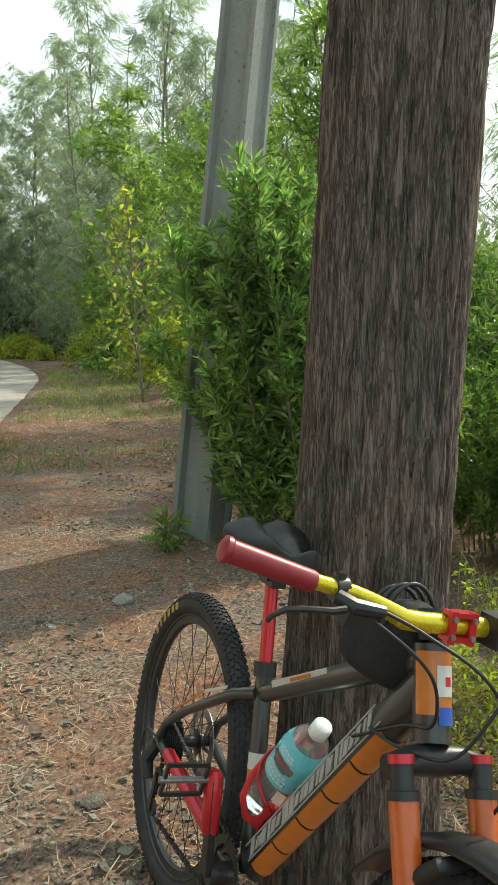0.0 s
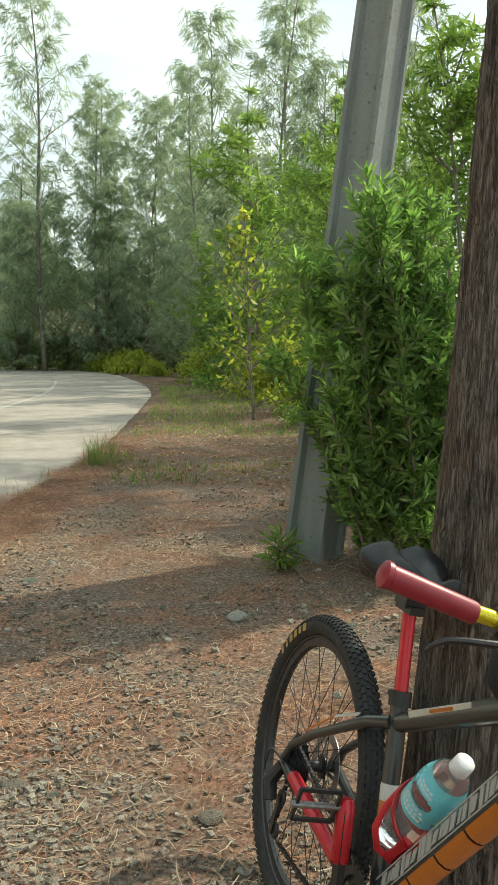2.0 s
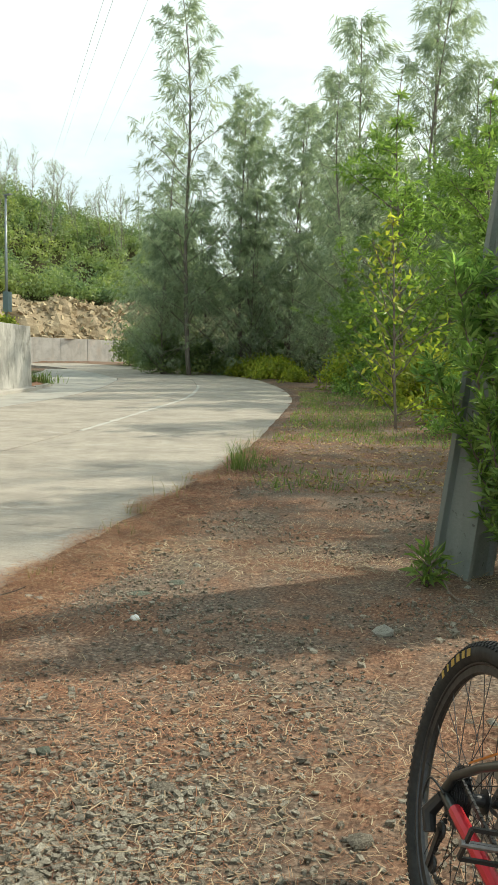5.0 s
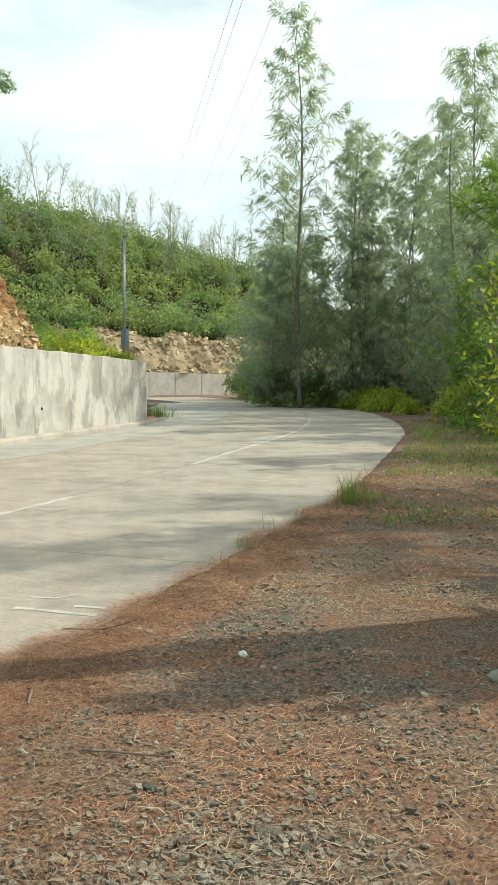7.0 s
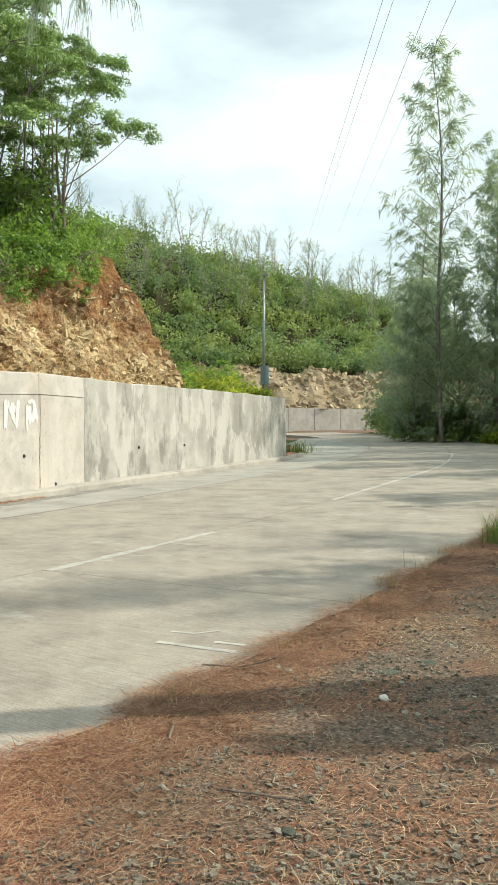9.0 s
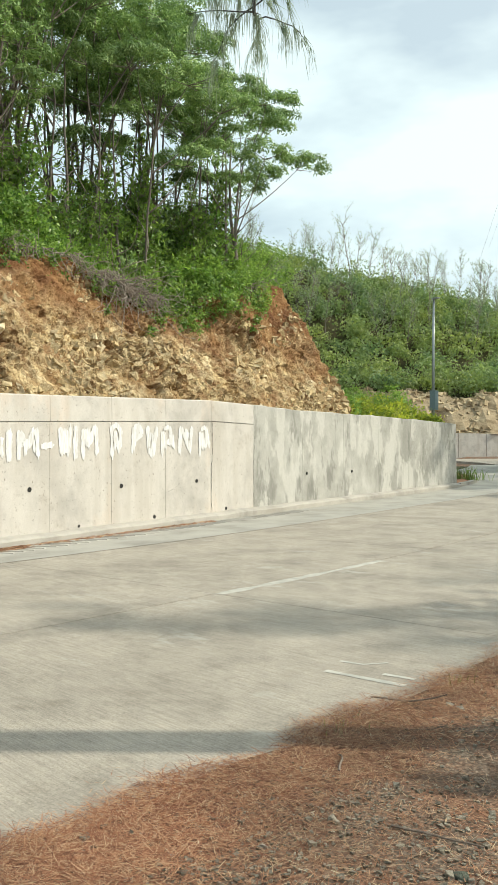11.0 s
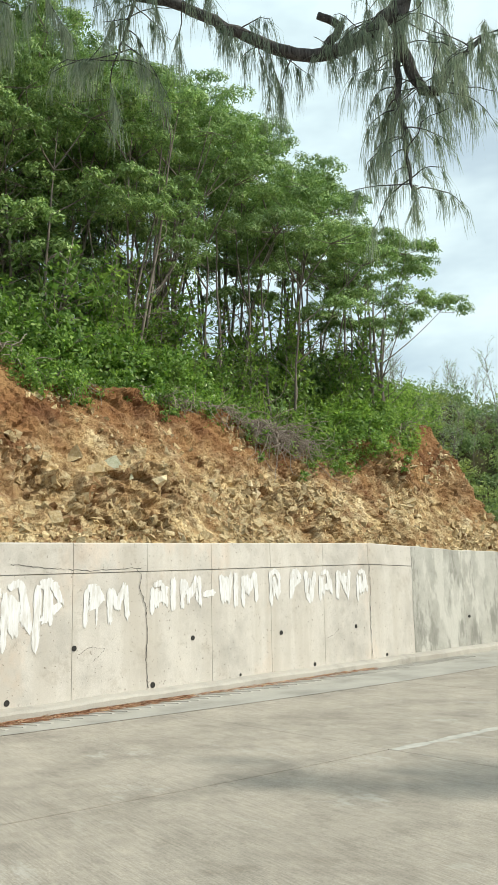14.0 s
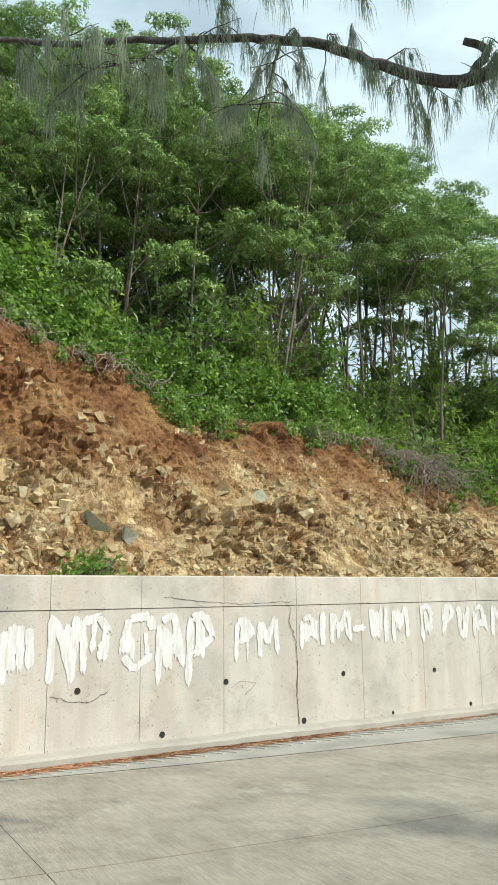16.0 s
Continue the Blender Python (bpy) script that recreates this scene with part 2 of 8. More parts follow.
def make_rock(name, cols, scale=3.0):
    m, n, l, b = mat_new(name, 0.92, spec=0.25)
    a = noise_node(n, l, scale, 7, 0.65)
    f = noise_node(n, l, scale * 9, 6, 0.7)
    k = len(cols)
    c = ramp_node(n, l, a, [(0.28 + 0.44 * i / (k - 1), q) for i, q in enumerate(cols)])
    g = n.new("ShaderNodeNewGeometry")
    c = mix_node(n, l, 1.0, c, ramp_node(n, l, g.outputs["Random Per Island"], [(0, (0.66, 0.62, 0.58)), (1, (1.25, 1.22, 1.15))]), "MULTIPLY")
    c = mix_node(n, l, 1.0, c, ramp_node(n, l, f, [(0.3, (0.62, 0.6, 0.58)), (0.65, (1.08, 1.08, 1.08))]), "MULTIPLY")
    l.new(c, b.inputs["Base Color"])
    bump_node(n, l, b, f, 0.7, 0.03)
    return m


def make_bark(name, cols, scale=22, depth=0.02, crisp=True):
    """Long interlaced plates with dark fissures between them."""
    m, n, l, b = mat_new(name, 0.95, spec=0.15)
    s = noise_node(n, l, scale, 7, 0.66, stretch=(1, 1, 0.10))
    s.node.inputs["Distortion"].default_value = 0.9
    big = noise_node(n, l, 3.0, 4, 0.6)
    c = ramp_node(n, l, s, [(0.26, cols[0]), (0.48, cols[1]), (0.76, cols[2])])
    c = mix_node(n, l, ramp_node(n, l, big, [(0.45, (0, 0, 0)), (0.70, (0.6, 0.6, 0.6))]), c, cols[3])
    h = s
    if crisp:
        for k, (sc, zs, dk) in enumerate(((0.42, 0.11, 0.62), (1.15, 0.12, 0.78))):
            f = noise_node(n, l, scale * sc, 3, 0.6, stretch=(1 + 0.13 * k, 1, zs))
            f.node.inputs["Distortion"].default_value = 1.3
            lines = ramp_node(n, l, f, [(0.44, (1.04, 1.04, 1.04)), (0.485, (dk,) * 3), (0.505, (dk,) * 3), (0.55, (1.04, 1.04, 1.04))])
            c = mix_node(n, l, 1.0, c, lines, "MULTIPLY")
            h = mix_node(n, l, 0.5, h, lines)
    l.new(c, b.inputs["Base Color"])
    bump_node(n, l, b, h, 1.0, depth)
    return m


def make_stained():
    """Old concrete: pale cement patches over dark water stains."""
    m, n, l, b = mat_new("stained_wall_concrete", 0.9, spec=0.25)
    fine = noise_node(n, l, 60, 6, 0.7)
    c = ramp_node(n, l, noise_node(n, l, 1.6, 6, 0.65), [(0.3, (0.36, 0.35, 0.32)), (0.5, (0.47, 0.455, 0.42)), (0.7, (0.56, 0.545, 0.51))])
    broad = noise_node(n, l, 0.55, 6, 0.66, stretch=(1, 1, 0.7))
    c = mix_node(n, l, ramp_node(n, l, broad, [(0.46, (0, 0, 0)), (0.60, (0.75, 0.75, 0.75))]), c, (0.29, 0.282, 0.255))
    drip = noise_node(n, l, 2.6, 7, 0.70, stretch=(1, 1, 0.35))
    c = mix_node(n, l, ramp_node(n, l, drip, [(0.54, (0, 0, 0)), (0.60, (0.5, 0.5, 0.5)), (0.74, (0.8, 0.8, 0.8))]), c, (0.20, 0.195, 0.175))
    pale = noise_node(n, l, 1.0, 6, 0.66, stretch=(1.2, 1.2, 0.6))
    c = mix_node(n, l, ramp_node(n, l, pale, [(0.53, (0, 0, 0)), (0.57, (0.75, 0.75, 0.75))]), c, (0.60, 0.58, 0.54))
    c = mix_node(n, l, 1.0, c, ramp_node(n, l, fine, [(0.25, (0.72, 0.72, 0.72)), (0.6, (1.06, 1.06, 1.06))]), "MULTIPLY")
    l.new(c, b.inputs["Base Color"])
    bump_node(n, l, b, fine, 0.6, 0.008)
    return m


M_GROUND = make_ground()
M_ROAD = make_concrete("road_concrete", (0.410, 0.365, 0.310), (0.272, 0.238, 0.200), brushed=True)
M_GUTTER = make_concrete("gutter_concrete", (0.40, 0.38, 0.34), (0.27, 0.25, 0.22))
M_WALL = make_concrete("wall_concrete", (0.600, 0.562, 0.520), (0.505, 0.462, 0.412), streak=True)
M_FOOT = make_concrete("footing_concrete", (0.455, 0.425, 0.382), (0.33, 0.30, 0.26))
M_WALL_OLD = make_stained()
M_POLE = make_concrete("pole_concrete", (0.27, 0.292, 0.275), (0.20, 0.22, 0.208), streak=True)
def make_cliff_mat():
    """Red-brown earth above, yellowish shattered rock below, with an uneven border."""
    m, n, l, b = mat_new("cut_earth", 0.95, spec=0.2)
    fine = noise_node(n, l, 22, 7, 0.72)
    mid = noise_node(n, l, 1.1, 6, 0.65)
    c_earth = ramp_node(n, l, mid, [(0.3, (0.145, 0.066, 0.034)), (0.5, (0.26, 0.130, 0.060)), (0.7, (0.39, 0.235, 0.110))])
    c_rock = ramp_node(n, l, noise_node(n, l, 2.4, 6, 0.65), [(0.3, (0.33, 0.215, 0.105)), (0.5, (0.55, 0.43, 0.26)), (0.7, (0.73, 0.64, 0.455))])
    co = n.new("ShaderNodeTexCoord")
    sx = n.new("ShaderNodeSeparateXYZ")
    l.new(co.outputs["Object"], sx.inputs["Vector"])
    mr = n.new("ShaderNodeMapRange")
    for k, v in (("From Min", 2.9), ("From Max", 5.6), ("To Min", -0.08), ("To Max", 0.58)):
        mr.inputs[k].default_value = v
    l.new(sx.outputs["Z"], mr.inputs["Value"])
    ad = n.new("ShaderNodeMath")
    ad.operation = "ADD"
    l.new(mr.outputs["Result"], ad.inputs[0])
    l.new(noise_node(n, l, 0.8, 5, 0.6), ad.inputs[1])
    # rock broken by cracks; the crevices' shade is darkened into the colour
    wob = noise_node(n, l, 3.0, 4, 0.6)
    wob = wob.node.outputs["Color"]
    mv = n.new("ShaderNodeVectorMath")
    mv.operation = "MULTIPLY_ADD"
    mv.inputs[1].default_value = (0.75, 0.75, 0.55)
    l.new(wob, mv.inputs[0])
    l.new(co.outputs["Object"], mv.inputs[2])
    cracks = None
    for sc_, lo_ in ((2.6, 0.05), (6.0, 0.05)):
        vo = n.new("ShaderNodeTexVoronoi")
        vo.feature = "DISTANCE_TO_EDGE"
        vo.inputs["Scale"].default_value = sc_
        l.new(mv.outputs["Vector"], vo.inputs["Vector"])
        ck = ramp_node(n, l, vo.outputs["Distance"], [(0.0, (0.62, 0.52, 0.43)), (lo_, (1, 1, 1))])
        cracks = ck if cracks is None else mix_node(n, l, 1.0, cracks, ck, "MULTIPLY")
    block = noise_node(n, l, 5.0, kind="cells")
    c_rock = mix_node(n, l, 1.0, c_rock, ramp_node(n, l, block, [(0.2, (0.70, 0.66, 0.62)), (0.8, (1.18, 1.16, 1.10))]), "MULTIPLY")
    c_rock = mix_node(n, l, 1.0, c_rock, cracks, "MULTIPLY")
    dust = noise_node(n, l, 1.7, 6, 0.7)
    c_rock = mix_node(n, l, ramp_node(n, l, dust, [(0.46, (0, 0, 0)), (0.62, (0.75, 0.75, 0.75))]), c_rock, c_earth)
    c = mix_node(n, l, ramp_node(n, l, ad.outputs["Value"], [(0.50, (0, 0, 0)), (0.74, (1, 1, 1))]), c_rock, c_earth)
    c = mix_node(n, l, 1.0, c, ramp_node(n, l, fine, [(0.28, (0.72, 0.69, 0.66)), (0.65, (1.14, 1.14, 1.12))]), "MULTIPLY")
    l.new(c, b.inputs["Base Color"])
    bump_node(n, l, b, mix_node(n, l, 0.5, fine, cracks), 1.0, 0.045)
    return m


M_CLIFF = make_cliff_mat()
M_ROCK = make_rock("broken_rock", [(0.42, 0.295, 0.150), (0.60, 0.485, 0.30), (0.75, 0.67, 0.51)], 2.5)
M_FARROCK = make_rock("far_rock", [(0.27, 0.20, 0.125), (0.48, 0.40, 0.275), (0.65, 0.57, 0.43)], 0.9)
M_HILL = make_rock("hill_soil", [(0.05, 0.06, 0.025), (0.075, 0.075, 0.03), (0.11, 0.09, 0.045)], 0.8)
M_STONE = make_rock("grey_gravel", [(0.17, 0.155, 0.128), (0.31, 0.288, 0.245), (0.56, 0.53, 0.46)], 9)
M_BARK = make_bark("stringy_bark", [(0.122, 0.103, 0.089), (0.176, 0.150, 0.129), (0.240, 0.208, 0.181), (0.285, 0.185, 0.130)], 95, 0.02)
M_BARK2 = make_bark("pale_bark", [(0.09, 0.072, 0.060), (0.21, 0.18, 0.155), (0.36, 0.325, 0.285), (0.15, 0.12, 0.10)], 14, 0.01, False)
M_TWIG = plain("dry_twig", (0.20, 0.155, 0.125), 0.9, vary=0.35)
M_NEEDLE = leafy("casuarina_needles", [(0.225, 0.28, 0.205), (0.33, 0.39, 0.295), (0.45, 0.50, 0.40)], 0.60, glow=(1.25, 1.38, 1.05))
M_PINE = leafy("umbrella_crown", [(0.135, 0.228, 0.092), (0.24, 0.36, 0.138), (0.385, 0.505, 0.20)], 0.24, patch=0.9, glow=(1.25, 1.45, 0.9))
M_SHRUB = leafy("hill_shrub_leaves", [(0.085, 0.165, 0.045), (0.175, 0.300, 0.078), (0.33, 0.455, 0.13)], 0.42, 0.36)
M_ACACIA = leafy("acacia_leaves", [(0.130, 0.210, 0.072), (0.215, 0.32, 0.100), (0.345, 0.45, 0.155)], 0.60, 0.32)
M_YELLOW = leafy("yellow_green_leaves", [(0.18, 0.245, 0.045), (0.32, 0.37, 0.07), (0.52, 0.50, 0.10)], 0.55)
M_FAR = leafy("far_foliage", [(0.17, 0.225, 0.115), (0.25, 0.315, 0.155), (0.34, 0.40, 0.195)], 0.38, patch=0.22, lo=(0.62, 0.75, 0.80), hi=(1.25, 1.15, 0.85))
M_BUSH = leafy("bright_acacia_leaves", [(0.125, 0.215, 0.072), (0.235, 0.355, 0.118), (0.44, 0.56, 0.20)], 0.52, 0.25, glow=(1.1, 1.42, 0.85))


# ---- the lie of the land ----
WALL_P, WALL_D, WALL_N = np.array([-9.6, 1.35]), np.array([-0.248, 0.969]), np.array([0.969, 0.248])
WALL_END = 23.2
EDGE = [(-2.42, -12.28), (-2.5, -6), (-2.6, 0), (-2.67, 2.3), (-2.8, 3.9), (-2.95, 5.6), (-3.31, 8.3), (-3.62, 10.5), (-4.63, 15), (-6.5, 23.2), (-8.9, 30), (-12.6, 38.4), (-19.0, 47), (-27, 56), (-36, 62.5)]


def wall_at(s, off=0.0):
    """A point s along the wall's foot and off behind its face."""
    return WALL_P + WALL_D * s - WALL_N * off


def edge_frames(step):
    """Points and left normals along the road's near edge at even steps."""
    p = np.array(EDGE, float)
    d = np.r_[0, np.cumsum(np.hypot(*np.diff(p, axis=0).T))]
    fine = np.linspace(0, d[-1], 400)
    q = np.stack([np.interp(fine, d, p[:, 0]), np.interp(fine, d, p[:, 1])], 1)
    k = np.ones(25) / 25
    pad = np.pad(q, ((12, 12), (0, 0)), mode="reflect", reflect_type="odd")
    q = np.stack([np.convolve(pad[:, i], k, "valid") for i in (0, 1)], 1)
    dd = np.r_[0, np.cumsum(np.hypot(*np.diff(q, axis=0).T))]
    t = np.arange(0, dd[-1], step)
    P = np.stack([np.interp(t, dd, q[:, 0]), np.interp(t, dd, q[:, 1])], 1)
    T = np.gradient(P, axis=0)
    T /= np.hypot(*T.T)[:, None]
    return P, np.stack([-T[:, 1], T[:, 0]], 1)


EP, EN = edge_frames(0.5)


def road_side(x, y):
    """Distance to the left of the road's near edge (negative on the shoulder)."""
    X = np.stack([np.asarray(x, float).ravel(), np.asarray(y, float).ravel()], 1)
    out = np.empty(len(X))
    for a in range(0, len(X), 4000):
        dlt = X[a:a + 4000, None, :] - EP[None]
        i = np.argmin((dlt ** 2).sum(2), 1)
        r = np.arange(len(i))
        out[a:a + 4000] = (dlt[r, i] * EN[i]).sum(1)
    return out.reshape(np.shape(x))


def road_z(off):
    return -0.035 - 0.010 * off


def make_land():
    xs = np.unique(np.r_[np.linspace(-320, -40, 15), np.linspace(-40, -6, 35), np.linspace(-6, 4, 101), np.linspace(4, 20, 24), np.linspace(20, 320, 12)])
    ys = np.unique(np.r_[np.linspace(-320, -16, 12), np.linspace(-16, 0, 20), np.linspace(0, 10, 101), np.linspace(10, 30, 60), np.linspace(30, 80, 40), np.linspace(80, 420, 14)])
    X, Y = np.meshgrid(xs, ys)
    side = road_side(X, Y)
    Z = np.zeros_like(X)
    near = (np.abs(X) < 40) & (np.abs(Y) < 80)
    for idx in zip(*np.nonzero(near)):
        p = Vector((X[idx], Y[idx], 0))
        Z[idx] = 0.022 * noise.noise(p * 1.7) + 0.03 * noise.noise(p * 0.45) + 0.008 * noise.noise(p * 6)
    Z -= 0.26 * sm(-0.02, 0.14, side)
    Z += 0.35 * sm(1.0, 3.2, X) * sm(2.5, 6, Y) * (X < 30)
    V = np.stack([X, Y, Z], 2).reshape(-1, 3)
    nx = len(xs)
    F = [(j * nx + i, j * nx + i + 1, (j + 1) * nx + i + 1, (j + 1) * nx + i) for j in range(len(ys) - 1) for i in range(nx - 1)]
    g = Geo()
    g.add(V, F)
    ob = g.ob("ground", M_GROUND, smooth=True)
    tagged(ob, "dark soil verge littered with brown casuarina needles", "ground", kind="structure")
    return ob


ground = make_land()


def make_road():
    road = tagged(new("road"), "worn grey concrete road with slab joints", "road", kind="structure")
    P, N = edge_frames(0.75)
    rng = np.random.default_rng(3)
    per = 6
    # a slab joint crosses the road at y = 5.2
    first = int(np.argmin(np.abs((P + N * 3.15)[:, 1] - 5.2))) % per
    for a in [0] * (first > 0) + list(range(first, len(P) - 1, per)):
        b = min(a + per, len(P) - 1) if a >= first else first
        for lane, (o0, o1) in enumerate(((0.0, 3.01), (3.03, 6.3))):
            g = Geo()
            idx = list(range(a, b + 1))
            vs = []
            dz = rng.uniform(-0.001, 0.001)
            for q, i in enumerate(idx):
                sh = 0.0035 * (1 if q == 0 else -1 if q == len(idx) - 1 else 0)
                t = np.array([N[i][1], -N[i][0]])
                for o in np.linspace(o0, o1, 5):
                    wob = 0.035 * noise.noise(Vector((P[i][0] * 2.1, P[i][1] * 2.1, 3))) if o == 0 else 0
                    c = P[i] + N[i] * (o + wob) + t * sh
                    vs.append((c[0], c[1], road_z(o) + dz))
            m = len(idx)
            fs = [(r * 5 + k, (r + 1) * 5 + k, (r + 1) * 5 + k + 1, r * 5 + k + 1) for r in range(m - 1) for k in range(4)]
            rim = [r * 5 for r in range(m)] + [(m - 1) * 5 + k for k in range(1, 5)] + [r * 5 + 4 for r in range(m - 2, -1, -1)] + [k for k in range(3, 0, -1)]
            low = len(vs)
            vs += [(vs[i][0], vs[i][1], vs[i][2] - 0.16) for i in rim]
            fs += [(rim[i], low + i, low + (i + 1) % len(rim), rim[(i + 1) % len(rim)]) for i in range(len(rim))]
            g.add(vs, [tuple(reversed(f)) for f in fs])
            g.ob("slab", M_ROAD, road)
    return road


road = make_road()


def make_gutter():
    """The rough concrete strip between the carriageway and the wall."""
    P, N = edge_frames(1.5)
    g = Geo()
    vs = []
    keep = [i for i in range(len(P)) if -14 < P[i][1] < 52]
    for i in keep:
        a = P[i] + N[i] * 6.32
        s = (a - WALL_P) @ WALL_D
        b = wall_at(s, -0.0) if s < WALL_END else a + N[i] * max(0.3, 6.5 - 0.10 * (s - WALL_END) ** 1.2)
        for k in range(4):
            c = a + (b - a) * k / 3
            vs.append((c[0], c[1], road_z(6.3) - 0.006 * k))
    fs = [(r * 4 + k, r * 4 + k + 1, (r + 1) * 4 + k + 1, (r + 1) * 4 + k) for r in range(len(keep) - 1) for k in range(3)]
    g.add(vs, fs)
    ob = g.ob("gutter", M_GUTTER)
    tagged(ob, "rough ribbed concrete gutter strip along the wall foot", "gutter", kind="structure")


make_gutter()


def gutter_ribs():
    """Short raised ribs cast across the gutter."""
    g = Geo()
    rg = np.random.default_rng(23)
    turn_ = math.atan2(WALL_N[1], WALL_N[0]) + 0.35
    for k in range(84):
        s = -5 + 0.205 * k
        c = wall_at(s + rg.normal() * 0.012, -0.46)
        z = road_z(6.3) - 0.006
        g.box(Matrix.Translation((c[0], c[1], z)) @ Matrix.Rotation(turn_, 4, "Z"), rg.uniform(0.34, 0.44), 0.06, 0.016, 0.8)
    ob = g.ob("gutter_ribs", M_FOOT)
    tagged(ob, "low worn concrete ribs across the gutter strip", "gutter", kind="structure")


gutter_ribs()


def wall_top(s):
    return float(np.interp(s, [-20, 0, 5, 9.4, 13, 18, 23.2], [1.72, 1.87, 1.97, 2.07, 2.0, 1.98, 1.9]))


def make_wall():
    wall = tagged(new("wall_west"), "cast concrete retaining wall with joints and weep holes", "wall", kind="structure")
    joints = [-17.8 + 1.222 * i for i in range(15)] + [0.53, 1.69, 2.9, 4.12, 5.36, 6.68, 8.05, 9.4, 10.88] + [10.88 + 2.05 * i for i in range(1, 7)]
    joints = [j for j in joints if j < -0.4 or j >= 0.5]
    for a, b in zip(joints[:-1], joints[1:]):
        old = a >= 10.8
        rot = Matrix.Rotation(math.atan2(WALL_D[1], WALL_D[0]), 4, "Z")
        mat = M_WALL_OLD if old else M_WALL
        zb = -0.16
        cap = 0.38
        for nm, z0a, z0b, z1a, z1b, thick, out in (
            ("panel", zb, zb, wall_top(a) - (0 if old else cap), wall_top(b) - (0 if old else cap), 0.34, 0.0),
            ("coping", wall_top(a) - cap + 0.002, wall_top(b) - cap + 0.002, wall_top(a), wall_top(b), 0.34, 0.001),
        ):
            if old and nm == "coping":
                continue
            g = Geo()
            n = 6
            vs = []
            ga = 0.0035
            for k in range(n + 1):
                s = a + ga + (b - a - 2 * ga) * k / n
                f = k / n
                z0, z1 = z0a + (z0b - z0a) * f, z1a + (z1b - z1a) * f
                if old:
                    z1 += 0.025 * noise.noise(Vector((s * 1.3, 0, 4)))
                bat = 0.035 if old else 0.0
                for off, z in ((-out, z0), (-out + 0.008 + bat, z1 - 0.015), (-out + 0.02 + bat, z1), (thick, z1), (thick, z0)):
                    c = wall_at(s, off)
                    vs.append((c[0], c[1], z))
            fs = [(r * 5 + k, (r + 1) * 5 + k, (r + 1) * 5 + k + 1, r * 5 + k + 1) for r in range(n) for k in range(4)]
            fs += [(0, 1, 2, 3, 4), tuple(n * 5 + k for k in (4, 3, 2, 1, 0))]
            g.add(vs, fs)
            g.ob(nm, mat, wall)
    g = Geo()
    vs, m = [], 240
    for k in range(m + 1):
        s = -18 + 41.1 * k / m
        h = 0.0 + 0.020 * noise.noise(Vector((s, 1, 1))) + 0.012 * noise.noise(Vector((s * 6, 1, 1)))
        for off, z in ((-0.19, -0.16), (-0.185 + 0.02 * noise.noise(Vector((s * 5, 3, 1))), h - 0.03), (-0.15, h), (0.0, h + 0.02)):
            c = wall_at(s, off)
            vs.append((c[0], c[1], z))
    g.add(vs, [(r * 4 + k, (r + 1) * 4 + k, (r + 1) * 4 + k + 1, r * 4 + k + 1) for r in range(m) for k in range(3)])
    g.ob("footing", M_FOOT, wall, "low rough concrete footing strip")
    return wall


wall = make_wall()


def cliff_crest(s):
    return float(np.interp(s, [-20, -8, 1.2, 2.65, 4, 5.2, 8, 11.4, 12.2, 14, 16.4, 17.3, 18.5], [8.2, 7.2, 5.8, 5.55, 5.05, 4.9, 4.9, 4.4, 4.3, 5.0, 5.75, 5.6, 4.6]))


def cliff_point(s, v, rough=1.0):
    """The cut face above the wall: v from its foot (0) to its crest (1)."""
    crest = cliff_crest(s)
    off = 0.5 + 2.6 * v ** 0.85
    z = 1.6 + (crest - 1.6) * v
    end = max(0.0, (s - 17.25) / 0.9)
    off += 3.2 * end * end
    p = Vector((s * 1.0, z * 1.0, 0))
    d = 0.0
    for k, (f, a) in enumerate(((0.5, 0.28), (1.3, 0.13), (3.1, 0.08), (7.0, 0.05), (15.0, 0.03))):
        q = Vector((s * f + k * 7, z * f * 1.2, off * f * 0.5))
        d += a * noise.noise(q)
    rocky = float(sm(-0.12, 0.30, noise.noise(Vector((s * 0.55, z * 0.9, 12))) + 0.22 - 0.5 * v))
    for f, a, ck in ((1.9, 0.06, 0.03), (4.2, 0.09, 0.05), (9.0, 0.045, 0.02)):
        dist, near = noise.voronoi(Vector((s * f + 0.35 * z * f, z * f * 1.25 - 0.3 * s * f, 3 + f)))
        d += (0.35 + 0.9 * rocky) * (a * (noise.cell(near[0] * 5.3) - 0.5) + ck * math.exp(-((dist[1] - dist[0]) / 0.10) ** 2))
    d *= rough * min(1, 0.25 + 2.5 * v)
    off += 0.85 * d
    c = wall_at(s, max(0.36, off))
    return Vector((c[0], c[1], z - 0.35 * d))


def make_cliff():
    g = Geo()
    ns, nv = 560, 104
    S = np.r_[np.linspace(-20, -2, 81)[:-1], np.linspace(-2, 18.5, 481)]
    vs = [cliff_point(float(S[i]), j / nv) for i in range(ns + 1) for j in range(nv + 1)]
    n1 = nv + 1
    g.add(vs, [(i * n1 + j, (i + 1) * n1 + j, (i + 1) * n1 + j + 1, i * n1 + j + 1) for i in range(ns) for j in range(nv)])
    ob = g.ob("cliff", M_CLIFF)
    tagged(ob, "steep cut bank of red-brown earth and broken yellowish rock", "cliff", kind="structure")
    return ob


cliff = make_cliff()


